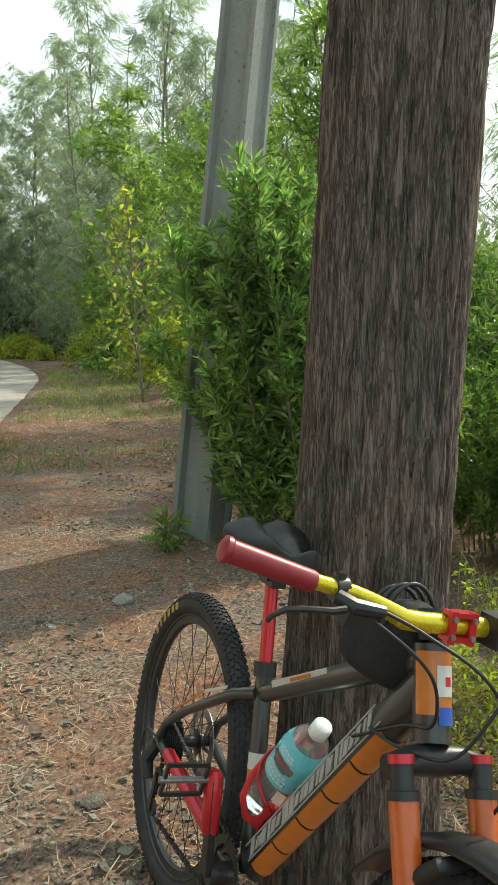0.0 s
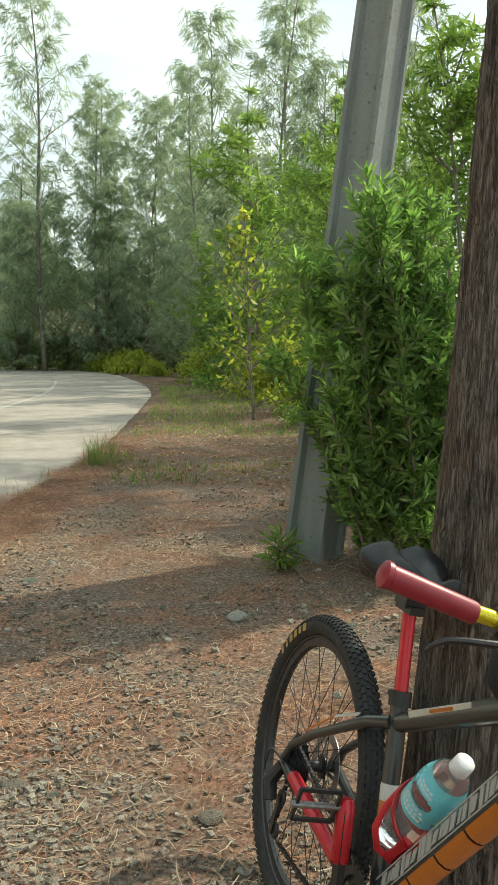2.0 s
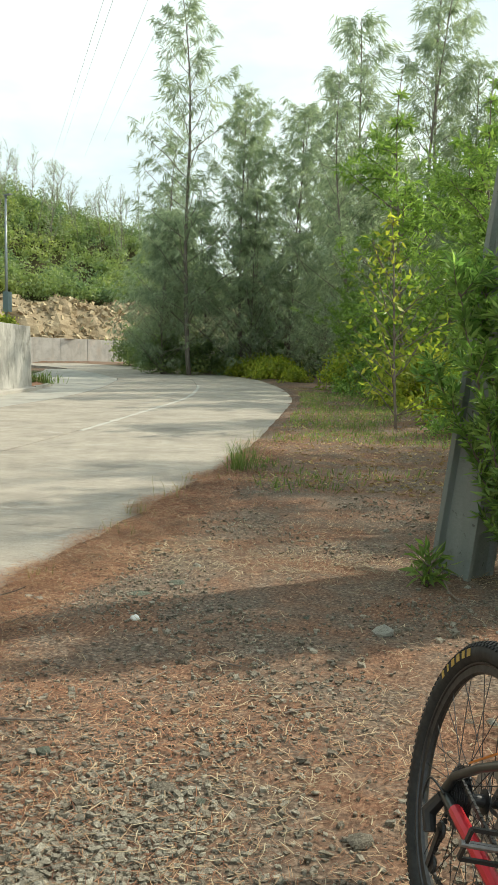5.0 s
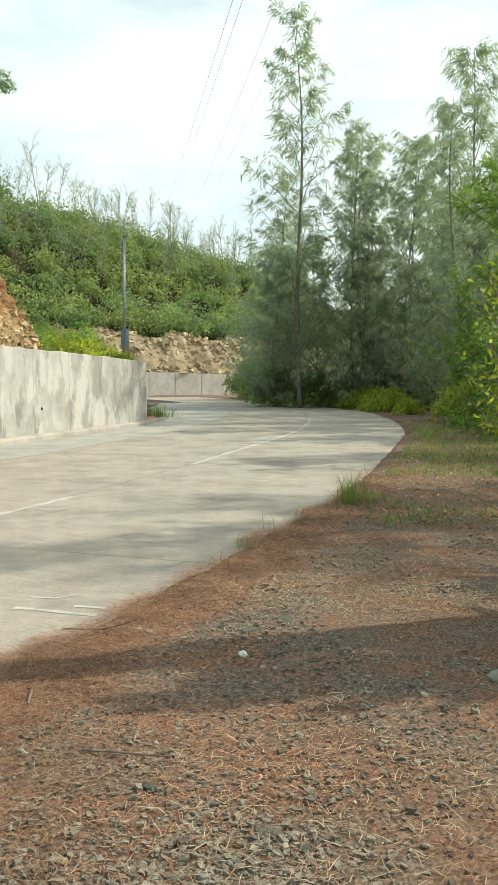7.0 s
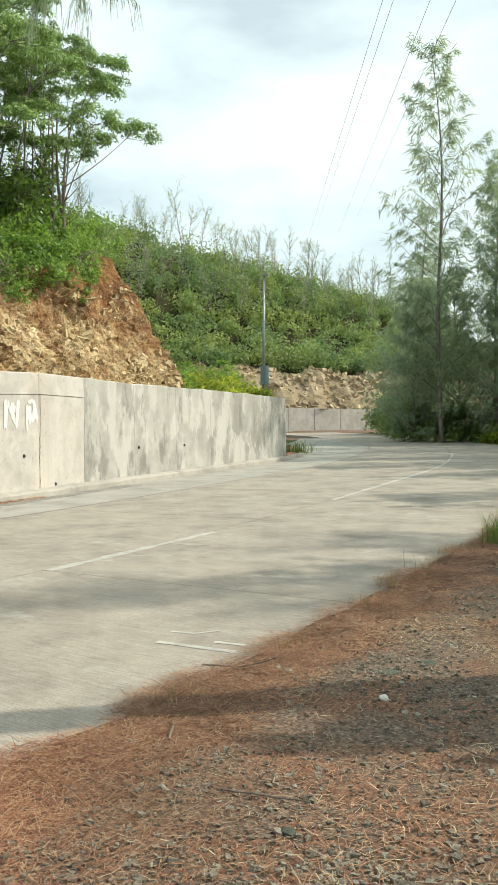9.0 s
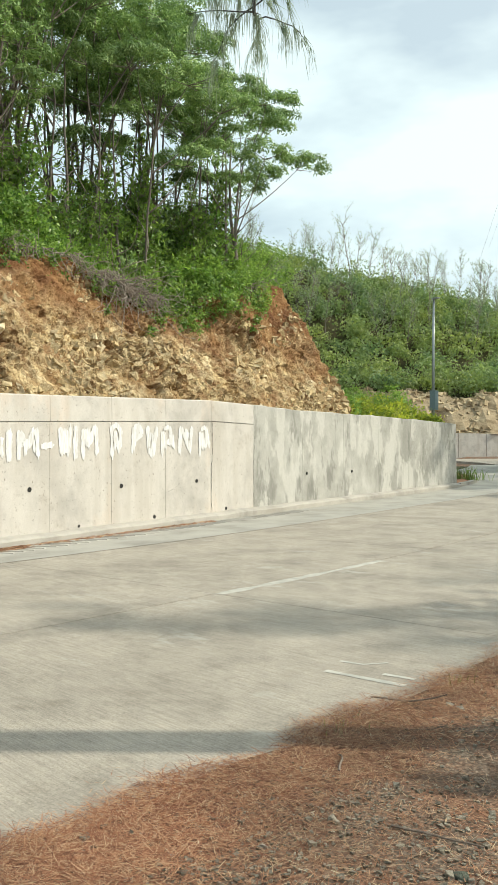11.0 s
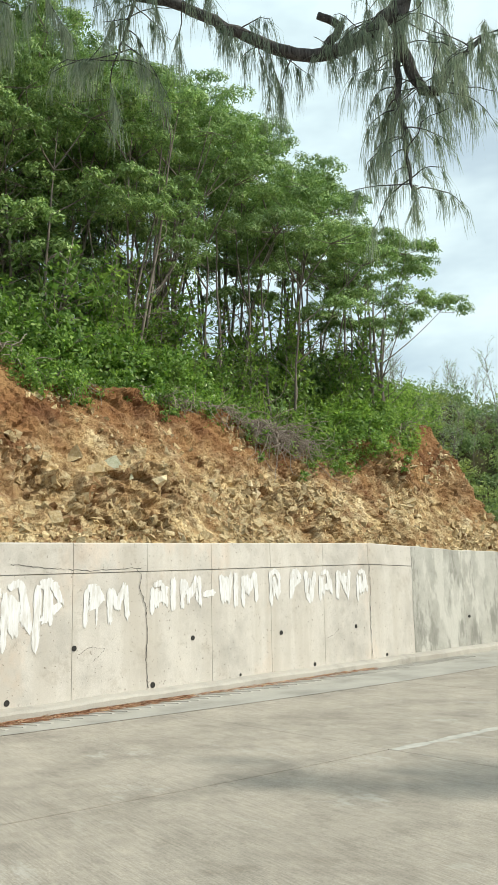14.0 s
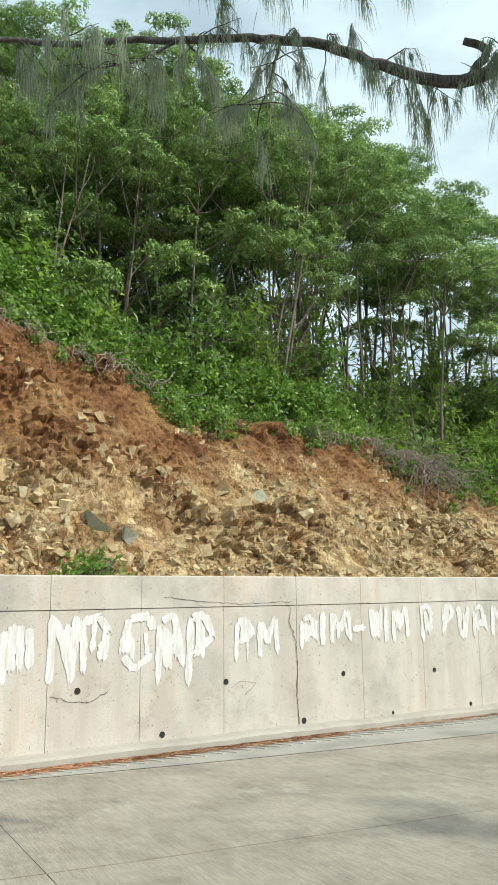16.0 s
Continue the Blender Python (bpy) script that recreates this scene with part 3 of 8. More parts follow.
def hill_z(s, off):
    near = cliff_crest(min(s, 16.5)) - 0.25 + 0.42 * max(0, off - 2.8) - 0.35 * (1 - float(sm(3.1, 4.2, off))) - 0.0022 * max(0, off - 2.8) ** 2
    near = min(near, 24)
    low = 1.7 + 0.16 * max(0, off - 0.6)
    k = float(sm(2.2, 3.6, off))
    w = float(sm(15.9 + 0.9 * k, 17.2 + 1.3 * k, s - 1.2 * max(0, off - 3)))
    z = near * (1 - w) + low * w
    return z + 0.25 * noise.noise(Vector((s * 0.35, off * 0.35, 2)))


def make_hill():
    g = Geo()
    S = np.r_[np.linspace(-60, -20, 12), np.linspace(-19, 30, 80), np.linspace(31, 46, 12)]
    O = np.r_[np.linspace(0.36, 4, 12), np.linspace(4.5, 60, 50)]
    vs = []
    for s in S:
        for o in O:
            oo = max(o, 2.75) if s < 17.0 else o
            c = wall_at(s, oo)
            if s < 17.0 and o <= 2.75:
                z = hill_z(s, 2.75) - 0.3 - (2.75 - o) * 0.4
            else:
                z = hill_z(s, o)
                if s > WALL_END:
                    z = -0.15 + (z + 0.15) * float(sm(0.2, 9, o - 0.55 * (s - WALL_END)))
            vs.append((c[0], c[1], z))
    m = len(O)
    g.add(vs, [(i * m + j, (i + 1) * m + j, (i + 1) * m + j + 1, i * m + j + 1) for i in range(len(S) - 1) for j in range(m - 1)])
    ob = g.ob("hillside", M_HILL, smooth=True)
    tagged(ob, "steep wooded hillside of dark soil above the cut bank", "hillside", kind="structure")


make_hill()


FAR_M, FAR_D = np.array([-41.0, 66.5]), np.array([0.571, 0.821])
FAR_A = FAR_M - FAR_D * 22
FAR_N = np.array([FAR_D[1], -FAR_D[0]])


def far_z(u, off):
    """Height of the further hill, u along its wall and off behind it."""
    ridge = float(np.interp(u, [-40, 0, 14, 28, 43, 60], [27, 24, 21, 18.3, 15, 11]))
    rock = 2.0 + 3.4 * float(sm(0.8, 4.5, off)) + 0.9 * noise.noise(Vector((u * 0.35, off * 0.3, 8))) * float(sm(1, 3, off))
    return rock + (ridge - 5.2) * float(sm(3.5, 30, off)) + 0.7 * noise.noise(Vector((u * 0.12, off * 0.12, 3))) * float(sm(3, 12, off))


def far_at(u, off):
    return FAR_A + FAR_D * u - FAR_N * off


def make_far_hill():
    g = Geo()
    U, O = np.linspace(-60, 75, 180), np.r_[np.linspace(0.3, 6, 30), np.linspace(7, 70, 28)]
    vs = []
    for u in U:
        for o in O:
            d = 0.45 * noise.noise(Vector((u * 0.9, o * 0.8, 1))) + 0.25 * (noise.cell(Vector((u * 1.1, o * 1.4, 5))) - 0.5) if o < 7 else 0
            c = far_at(u, o + d)
            vs.append((c[0], c[1], far_z(u, o)))
    m = len(O)
    fs = [(i * m + j, i * m + j + 1, (i + 1) * m + j + 1, (i + 1) * m + j) for i in range(len(U) - 1) for j in range(m - 1)]
    g.add(vs, fs)
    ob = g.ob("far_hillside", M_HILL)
    ob.data.materials.append(M_FARROCK)
    flag = [1 if (i % (m - 1)) < 24 else 0 for i in range(len(fs))]
    ob.data.polygons.foreach_set("material_index", flag)
    tagged(ob, "further hill with a rocky cut foot and scrub", "hillside", kind="structure")
    w = tagged(new("wall_far"), "long pale concrete retaining wall under the further hill", "wall", kind="structure")
    for k in range(22):
        g = Geo()
        a, b = -16 + 2.6 * k + 0.02, -16 + 2.6 * (k + 1) - 0.02
        vs = []
        for u in (a, b):
            for off, z in ((0, -0.3), (0.05, 2.25 - 0.010 * u), (0.45, 2.25 - 0.010 * u), (0.45, -0.3)):
                c = far_at(u, off)
                vs.append((c[0], c[1], z))
        g.add(vs, [(0, 1, 5, 4), (1, 2, 6, 5), (2, 3, 7, 6), (3, 2, 1, 0), (4, 5, 6, 7)])
        g.ob("panel", M_WALL, w)


make_far_hill()


# ---- pole ----
def make_pole():
    pole = tagged(new("utility_pole"), "leaning square concrete utility pole with recessed faces", "pole")
    g = Geo()
    base, top = Vector((-0.50, 5.36, -0.05)), Vector((0.50, 5.36, 9.0))
    vs, n = [], 12
    for k in range(n + 1):
        f = k / n
        c = base.lerp(top, f)
        w = 0.268 - 0.075 * f
        prof = [(-0.5, -0.5), (-0.38, -0.5), (-0.33, -0.33), (0.33, -0.33), (0.38, -0.5), (0.5, -0.5), (0.5, -0.38), (0.4, -0.33), (0.4, 0.33), (0.5, 0.38), (0.5, 0.5), (0.38, 0.5), (0.33, 0.38), (-0.33, 0.38), (-0.38, 0.5), (-0.5, 0.5), (-0.5, 0.38), (-0.4, 0.33), (-0.4, -0.33), (-0.5, -0.38)]
        a = radians(-29)
        for x, y in prof:
            vs.append((c.x + w * (x * math.cos(a) - y * math.sin(a)), c.y + w * (x * math.sin(a) + y * math.cos(a)), c.z))
    m = 20
    fs = [(r * m + k, r * m + (k + 1) % m, (r + 1) * m + (k + 1) % m, (r + 1) * m + k) for r in range(n) for k in range(m)]
    fs.append(tuple(n * m + k for k in range(m)))
    g.add(vs, fs)
    g.ob("shaft", M_POLE, pole)
    return pole


make_pole()


def make_trunk():
    tree = tagged(new("casuarina_tree"), "tall casuarina with thick stringy brown bark beside the bicycle", "tree")
    g = Geo()
    n, m, vs = 320, 190, []
    for i in range(n + 1):
        z = -0.12 + 12.1 * (i / n) ** 1.8
        cx, cy = 0.1666 + 0.0588 * z, 2.02 + 0.01 * z
        r0 = 0.160 * (1 - 0.02 * min(4, max(0, z - 2)) - 0.075 * max(0, z - 6)) + 0.042 * math.exp(-max(z, 0) * 2.5)
        for k in range(m):
            a = 2 * math.pi * k / m
            ca, sa = math.cos(a), math.sin(a)
            tw = 0.5 * noise.noise(Vector((ca * 1.2, sa * 1.2, z * 0.9 + 9)))
            rid = noise.noise(Vector((math.cos(a + tw * 0.2) * 6.5, math.sin(a + tw * 0.2) * 6.5, z * 1.3)))
            rid2 = noise.noise(Vector((ca * 15, sa * 15, z * 2.6 + 5 + tw)))
            rid3 = noise.noise(Vector((ca * 34, sa * 34, z * 5.5 + 2)))
            fur = -0.010 * math.exp(-(rid / 0.10) ** 2) - 0.009 * math.exp(-(rid2 / 0.12) ** 2) - 0.004 * math.exp(-(rid3 / 0.15) ** 2)
            r = r0 * (1 + 0.07 * noise.noise(Vector((ca * 1.3, sa * 1.3, z * 0.55)))) + fur * min(1, r0 / 0.1) + 0.008
            vs.append((cx + r * ca, cy + r * sa, z))
    g.add(vs, [(i * m + k, i * m + (k + 1) % m, (i + 1) * m + (k + 1) % m, (i + 1) * m + k) for i in range(n) for k in range(m)])
    g.f.append(tuple(n * m + k for k in range(m)))
    g.ob("trunk", M_BARK, tree, smooth=True)
    return tree


near_tree = make_trunk()


# ---- plants ----
def stems_ob(g, name, mat, parent):
    return g.ob(name, mat, parent, smooth=True)


def wander(p, d, length, n, bend, rng, trop=(0, 0, 0)):
    """A wandering path from p along d."""
    pts, p, d = [Vector(p)], Vector(p), Vector(d).normalized()
    for _ in range(n):
        d = (d + Vector(rng.normal(size=3) * bend) + Vector(trop)).normalized()
        p = p + d * (length / n)
        pts.append(p.copy())
    return pts


def leaves_ob(name, V, mat, parent):
    ob = new(name, quad_mesh(name, V, mat))
    ob.parent = parent
    return ob


def along(paths, per_m, rng, lo=0.2):
    """Random points and directions on paths."""
    P, T = [], []
    for path in paths:
        a = np.array([tuple(p) for p in path])
        seg = np.linalg.norm(np.diff(a, axis=0), axis=1)
        n = max(1, int(seg.sum() * per_m))
        d = np.r_[0, np.cumsum(seg)]
        t = rng.uniform(lo * d[-1], d[-1], n)
        P.append(np.stack([np.interp(t, d, a[:, i]) for i in range(3)], 1))
        i = np.clip(np.searchsorted(d, t) - 1, 0, len(seg) - 1)
        T.append(np.diff(a, axis=0)[i] / seg[i][:, None])
    return np.concatenate(P), np.concatenate(T)


def acacia_bush(height, spread, stems, seed, name="acacia_bush", label="", leaf=(0.12, 0.02), per_m=55, mat=None, cat="bush"):
    """A dense upright bush of long narrow leaves."""
    rng = np.random.default_rng(seed)
    bush = tagged(new(name), label, cat)
    g, paths = Geo(), []
    for i in range(stems):
        a, r = rng.uniform(0, 2 * math.pi), spread * math.sqrt(rng.uniform(0, 1)) * (0.12 if i % 4 == 0 else 0.45)
        h = height * (rng.uniform(0.92, 1.0) if i % 4 == 0 else rng.uniform(0.55, 0.92)) * (1 - 0.25 * r / spread)
        base = Vector((r * math.cos(a), r * math.sin(a), -0.05))
        main = wander(base, (r * math.cos(a) / height, r * math.sin(a) / height, 1), h, 9, 0.07, rng, (0, 0, 0.03))
        g.tube(main, np.linspace(0.011, 0.003, 10), 5)
        paths.append(main)
        for k in range(2, 9):
            for _ in range(2):
                b = rng.uniform(0, 2 * math.pi)
                tw = wander(main[k], (math.cos(b), math.sin(b), 0.55), rng.uniform(0.2, 0.42) * min(1, 0.25 + spread * 0.75), 4, 0.12, rng, (0, 0, 0.10))
                g.tube(tw, np.linspace(0.005, 0.0015, 5), 4, caps=False)
                paths.append(tw)
    tagged(stems_ob(g, "branchwork", M_TWIG, bush), kind="stuff")
    P, T = along(paths, per_m, rng, 0.12)
    n = len(P)
    Dv = unit(T * 0.6 + unit(rng.normal(size=(n, 3))) * 0.9 + np.array([0, 0, 0.12]))
    L = leaf[0] * rng.uniform(0.6, 1.25, n)
    V = leaf_quads(P, Dv, L, leaf[1] * rng.uniform(0.7, 1.2, n), rng, 0.05)
    leaves_ob("foliage", V, mat or M_ACACIA, bush)
    return bush


def round_bush(radius, height, seed, mat, n=2600, leaf=(0.11, 0.06), name="shrub", label="", cat="shrub", shoots=46):
    """A low broad-leaved shrub: leafy shoots that end in rosettes of upturned leaves."""
    rng = np.random.default_rng(seed)
    bush = tagged(new(name), label, cat)
    g, tips, ends = Geo(), [], []
    for i in range(shoots):
        a, e = rng.uniform(0, 2 * math.pi), rng.uniform(0.05, 1.5)
        d = Vector((math.cos(a) * math.cos(e) * radius, math.sin(a) * math.cos(e) * radius, math.sin(e) * height))
        ln = d.length * rng.uniform(0.8, 1.15)
        pth = wander((rng.normal() * 0.06, rng.normal() * 0.06, -0.1), d, ln, 6, 0.10, rng)
        if i % 3 == 0:
            g.tube(pth, np.linspace(0.014, 0.003, 7), 3, caps=False)
        tips += pth[2:]
        for _ in range(3):
            ends.append(pth[5].lerp(pth[6], rng.uniform(0, 1.2)) + Vector(rng.normal(size=3) * radius * 0.10))
    tagged(stems_ob(g, "branchwork", M_TWIG, bush), kind="stuff")
    C = np.array([tuple(p) for p in tips])
    k = int(n * 0.35)
    P = C[rng.integers(0, len(C), k)] + rng.normal(size=(k, 3)) * radius * 0.11
    Dv = unit(P * np.array([1, 1, 0.6]) / radius + rng.normal(size=(k, 3)) * 0.7 + np.array([0, 0, 0.35]))
    E = np.array([tuple(p) for p in ends])
    j = n - k
    P2 = E[rng.integers(0, len(E), j)] + rng.normal(size=(j, 3)) * leaf[0] * 0.55
    D2 = unit(rng.normal(size=(j, 3)) * 0.75 + np.array([0, 0, 0.75]) + P2 / radius * 0.5)
    P, Dv = np.concatenate([P, P2]), np.concatenate([Dv, D2])
    face = P / radius + np.array([0, 0, 0.3]) + rng.normal(size=(n, 3)) * 0.75
    V = leaf_quads(P, Dv, leaf[0] * rng.uniform(0.6, 1.3, n), leaf[1] * rng.uniform(0.7, 1.3, n), rng, 0.07, 0.55, face)
    leaves_ob("foliage", V, mat, bush)
    return bush


def casuarina(height, seed, n=9000, width=0.16, strand=(0.5, 0.045), low=0.06, name="casuarina", label="", dense=1.0, rise=(0.5, 1.5)):
    """A feathery tree: limbs sweep up from a straight leader and end in hanging tassels of thin strands."""
    rng = np.random.default_rng(seed)
    tree = tagged(new(name), label, "tree")
    g, tips = Geo(), []
    trunk = wander((0, 0, -0.2), (0, 0, 1), height, 16, 0.030, rng, (0, 0, 0.05))
    g.tube(trunk, np.linspace(height * 0.0065, 0.010, 17), 7)
    g.ob("trunk", M_BARK2, tree, smooth=True)
    g = Geo()
    nb = int(58 * dense)
    for i in range(nb):
        f = low + (0.985 - low) * (i / nb) ** 1.1
        k = min(15, int(f * 16))
        p = trunk[k].lerp(trunk[k + 1], f * 16 - k)
        a = 2.4 * i + rng.normal() * 0.4
        ln = height * width * (1.15 - 0.92 * f) * rng.uniform(0.55, 1.6)
        br = wander(p, (math.cos(a), math.sin(a), rng.uniform(*rise)), ln, 8, 0.07, rng, (0, 0, 0.02))
        g.tube(br, np.linspace(0.030 * (1.1 - f) + 0.008, 0.006, 9), 4, caps=False)
        tips.append((br[8], br[8] - br[7]))
        for k2 in range(2, 9):
            for _ in range(2):
                b = a + rng.normal() * 1.0
                tw = wander(br[k2], (math.cos(b), math.sin(b), rng.uniform(0.1, 0.8)), ln * rng.uniform(0.10, 0.30) + 0.12, 4, 0.15, rng, (0, 0, -0.10))
                tips += [(tw[4], tw[4] - tw[3])] + ([(tw[2], tw[2] - tw[1])] if rng.uniform() < 0.6 else [])
    tagged(g.ob("branchwork", M_BARK2, tree, smooth=True), kind="stuff")
    per = max(4, n // len(tips))
    q = len(tips)
    # every tassel hangs its own way; its strands stay close together
    C = np.array([tuple(p) for p, d in tips])
    T = unit(unit(np.array([tuple(d) for p, d in tips])) * 0.6 + rng.normal(size=(q, 3)) * 0.25 + np.array([0, 0, -0.55]))
    C, T, S = C.repeat(per, 0), T.repeat(per, 0), rng.uniform(0.6, 1.35, q).repeat(per)
    m = len(C)
    P = C + rng.normal(size=(m, 3)) * 0.065 - T * rng.uniform(0, 0.25, (m, 1)) * strand[0]
    Dv = unit(T + rng.normal(size=(m, 3)) * 0.24)
    V = leaf_quads(P, Dv, strand[0] * S * rng.uniform(0.6, 1.2, m), strand[1] * rng.uniform(0.6, 1.4, m), rng, 0.03, 0.35)
    leaves_ob("crown", V, M_NEEDLE, tree)
    return tree


def needle_pad(c, R, rng, thick=0.30, fine=True):
    """Leaves of one flat-bottomed cushion of foliage: upturned tufts packed over a shallow dome."""
    k = int(7 + 19 * R * R)
    ra, aa = R * np.sqrt(rng.uniform(0, 1, k)), rng.uniform(0, 2 * math.pi, k)
    o = np.stack([ra * np.cos(aa), ra * np.sin(aa), thick * R * (1 - (ra / R) ** 2) + rng.normal(size=k) * 0.03], 1)
    n = 100 if fine else 46
    r = rng.uniform(0.15, 0.24, k).repeat(n)[:, None]
    q = rng.normal(size=(k * n, 3))
    q[:, 2] = np.abs(q[:, 2]) - 0.25
    q = unit(q)
    P = np.asarray(c) + o.repeat(n, 0) + q * r * rng.uniform(0.55, 0.95, (k * n, 1)) * np.array([1.1, 1.1, 0.85])
    face = q + np.array([0, 0, 0.35]) + rng.normal(size=(k * n, 3)) * 0.22
    return leaf_quads(P, rng.normal(size=(k * n, 3)), rng.uniform(0.075, 0.115, k * n) * (1 if fine else 1.25), rng.uniform(0.022, 0.034, k * n) * (1 if fine else 1.5), rng, 0.03, 0.45, face), o


def umbrella_tree(height, seed, stems=3, pads=26, spread=2.2, name="umbrella_tree", label="", clear=0.5, shelf=(), rad=(0.5, 0.9), lean=0.16, fine=True, girth=1.0, base=0.25):
    """Slim bare stems that fan out into cushions of foliage packed into a lumpy dome; shelf: heights of lower single cushions."""
    rng = np.random.default_rng(seed)
    tree = tagged(new(name), label, "tree")
    g, lines = Geo(), []
    for i in range(stems):
        a = 2 * math.pi * i / stems + rng.normal() * 0.5
        ln = rng.uniform(0.02, lean) * spread / 2
        st = wander((base * math.cos(a), base * math.sin(a), -0.6), (math.cos(a) * ln, math.sin(a) * ln, 1), height * rng.uniform(0.82, 0.94), 12, 0.05, rng, (0, 0, 0.03))
        r0 = girth * height * rng.uniform(0.0055, 0.0085)
        gs = Geo()
        gs.tube(st, r0 * np.linspace(1, 0.12, 13) ** 0.8, 7)
        gs.ob("stem", M_BARK2, tree, smooth=True)
        lines.append(st)
        for k in (3, 4, 5, 6):
            b = rng.uniform(0, 2 * math.pi)
            g.tube(wander(st[k], (math.cos(b), math.sin(b), 0.7), rng.uniform(0.6, 1.7), 6, 0.2, rng, (0, 0, 0.05)), np.linspace(0.015, 0.004, 7), 4, caps=False)
    cen, tries = [], 0
    while len(cen) < pads and tries < 5000:
        tries += 1
        rr, a = spread * math.sqrt(rng.uniform(0, 1)), rng.uniform(0, 2 * math.pi)
        q = rr / spread
        hi = height * (0.985 - 0.26 * q * q)
        lo = height * clear
        z = hi - (hi - lo) * rng.uniform(0, 1) ** 1.8
        c = np.array([rr * math.cos(a), rr * math.sin(a), z])
        if all(np.hypot(*(c[:2] - d[:2])) > 1.25 or abs(c[2] - d[2]) > 1.05 for d in cen):
            cen.append(c)
    for h in shelf:
        a = rng.uniform(0, 2 * math.pi)
        cen.append(np.array([math.cos(a) * spread * 0.55, math.sin(a) * spread * 0.55, h * height]))
    Vs = []
    for c in cen:
        st = min(lines, key=lambda L: min((Vector(c) - p).length for p in L))
        want = c[2] - rng.uniform(0.5, 1.1) - 0.35 * math.hypot(c[0] - st[8].x, c[1] - st[8].y)
        p0 = min(st, key=lambda p: abs(p.z - want))
        pc = Vector(c) - Vector((0, 0, 0.05))
        mid = p0.lerp(pc, 0.55) + Vector((0, 0, -0.12)) + Vector(rng.normal(size=3) * 0.10)
        br = [p0.lerp(mid, t) .lerp(mid.lerp(pc, t), t) for t in (0, 0.2, 0.4, 0.6, 0.8, 1)]
        g.tube(br, np.linspace(height * 0.0032, 0.007, 6), 4, caps=False)
        V, o = needle_pad(c, rng.uniform(*rad), rng, fine=fine)
        for j in range(0, len(o), 4):
            g.tube([pc, pc.lerp(Vector(c + o[j]), 0.6) - Vector((0, 0, 0.03)), Vector(c + o[j])], [0.009, 0.006, 0.003], 3, caps=False)
        Vs.append(V)
    tagged(g.ob("branchwork", M_BARK2, tree, smooth=True), kind="stuff")
    leaves_ob("crown", np.concatenate(Vs), M_PINE, tree)
    return tree


def broad_tree(height, seed, mat, leaf, n=6000, name="young_tree", label="", width=0.28, droop=-0.3):
    """A slim leafy young tree."""
    rng = np.random.default_rng(seed)
    tree = tagged(new(name), label, "tree")
    g, paths = Geo(), []
    trunk = wander((0, 0, -0.1), (0, 0, 1), height, 12, 0.04, rng, (0, 0, 0.05))
    g.tube(trunk, np.linspace(height * 0.007, 0.008, 13), 7)
    g.ob("trunk", M_BARK2, tree, smooth=True)
    g = Geo()
    for i in range(44):
        f = 0.10 + 0.88 * i / 44
        k = min(11, int(f * 12))
        a = rng.uniform(0, 2 * math.pi)
        ln = height * width * rng.uniform(0.5, 1.25) * math.sin(math.pi * min(1, 0.22 + f * 0.85)) + 0.15
        br = wander(trunk[k], (math.cos(a), math.sin(a), rng.uniform(0.3, 1.0)), ln, 6, 0.12, rng, (0, 0, 0.02))
        g.tube(br, np.linspace(height * 0.003, 0.004, 7), 4, caps=False)
        paths.append(br)
        for k2 in range(1, 7):
            b = rng.uniform(0, 2 * math.pi)
            tw = wander(br[k2], (math.cos(b), math.sin(b), 0.4), ln * 0.35, 3, 0.15, rng)
            paths.append(tw)
    tagged(g.ob("branchwork", M_BARK2, tree, smooth=True), kind="stuff")
    tot = sum(sum((q - p).length for p, q in zip(c[:-1], c[1:])) for c in paths)
    P, T = along(paths, n / tot, rng, 0.2)
    m = len(P)
    Dv = unit(T * 0.7 + rng.normal(size=(m, 3)) * 0.7 + np.array([0, 0, droop]))
    V = leaf_quads(P, Dv, leaf[0] * rng.uniform(0.6, 1.3, m), leaf[1] * rng.uniform(0.7, 1.3, m), rng, 0.07)
    leaves_ob("crown", V, mat, tree)
    return tree


def put(ob, x, y, z, turn=0.0, size=1.0, lean=0.0):
    ob.matrix_basis = pose(x, y, z, lean, 0, turn) @ Matrix.Diagonal((size, size, size, 1))
    return ob


def scatter_copies(protos, spots, seed, group="", lo=0.8, hi=1.25):
    """Copies of prototypes in turn at (x, y, z, size)."""
    rng = np.random.default_rng(seed)
    used = set()
    for i, (x, y, z, size) in enumerate(spots):
        pr = protos[i % len(protos)]
        s = size * rng.uniform(lo, hi)
        m = pose(x, y, z, rng.normal() * 2.5, rng.normal() * 2.5, rng.uniform(0, 360))
        if pr.name not in used:
            used.add(pr.name)
            ob = pr
            ob.matrix_basis = m
        else:
            ob = copy_thing(pr, m)
        ob.scale = (s, s, s)
        if group:
            tagged(ob, group=group)


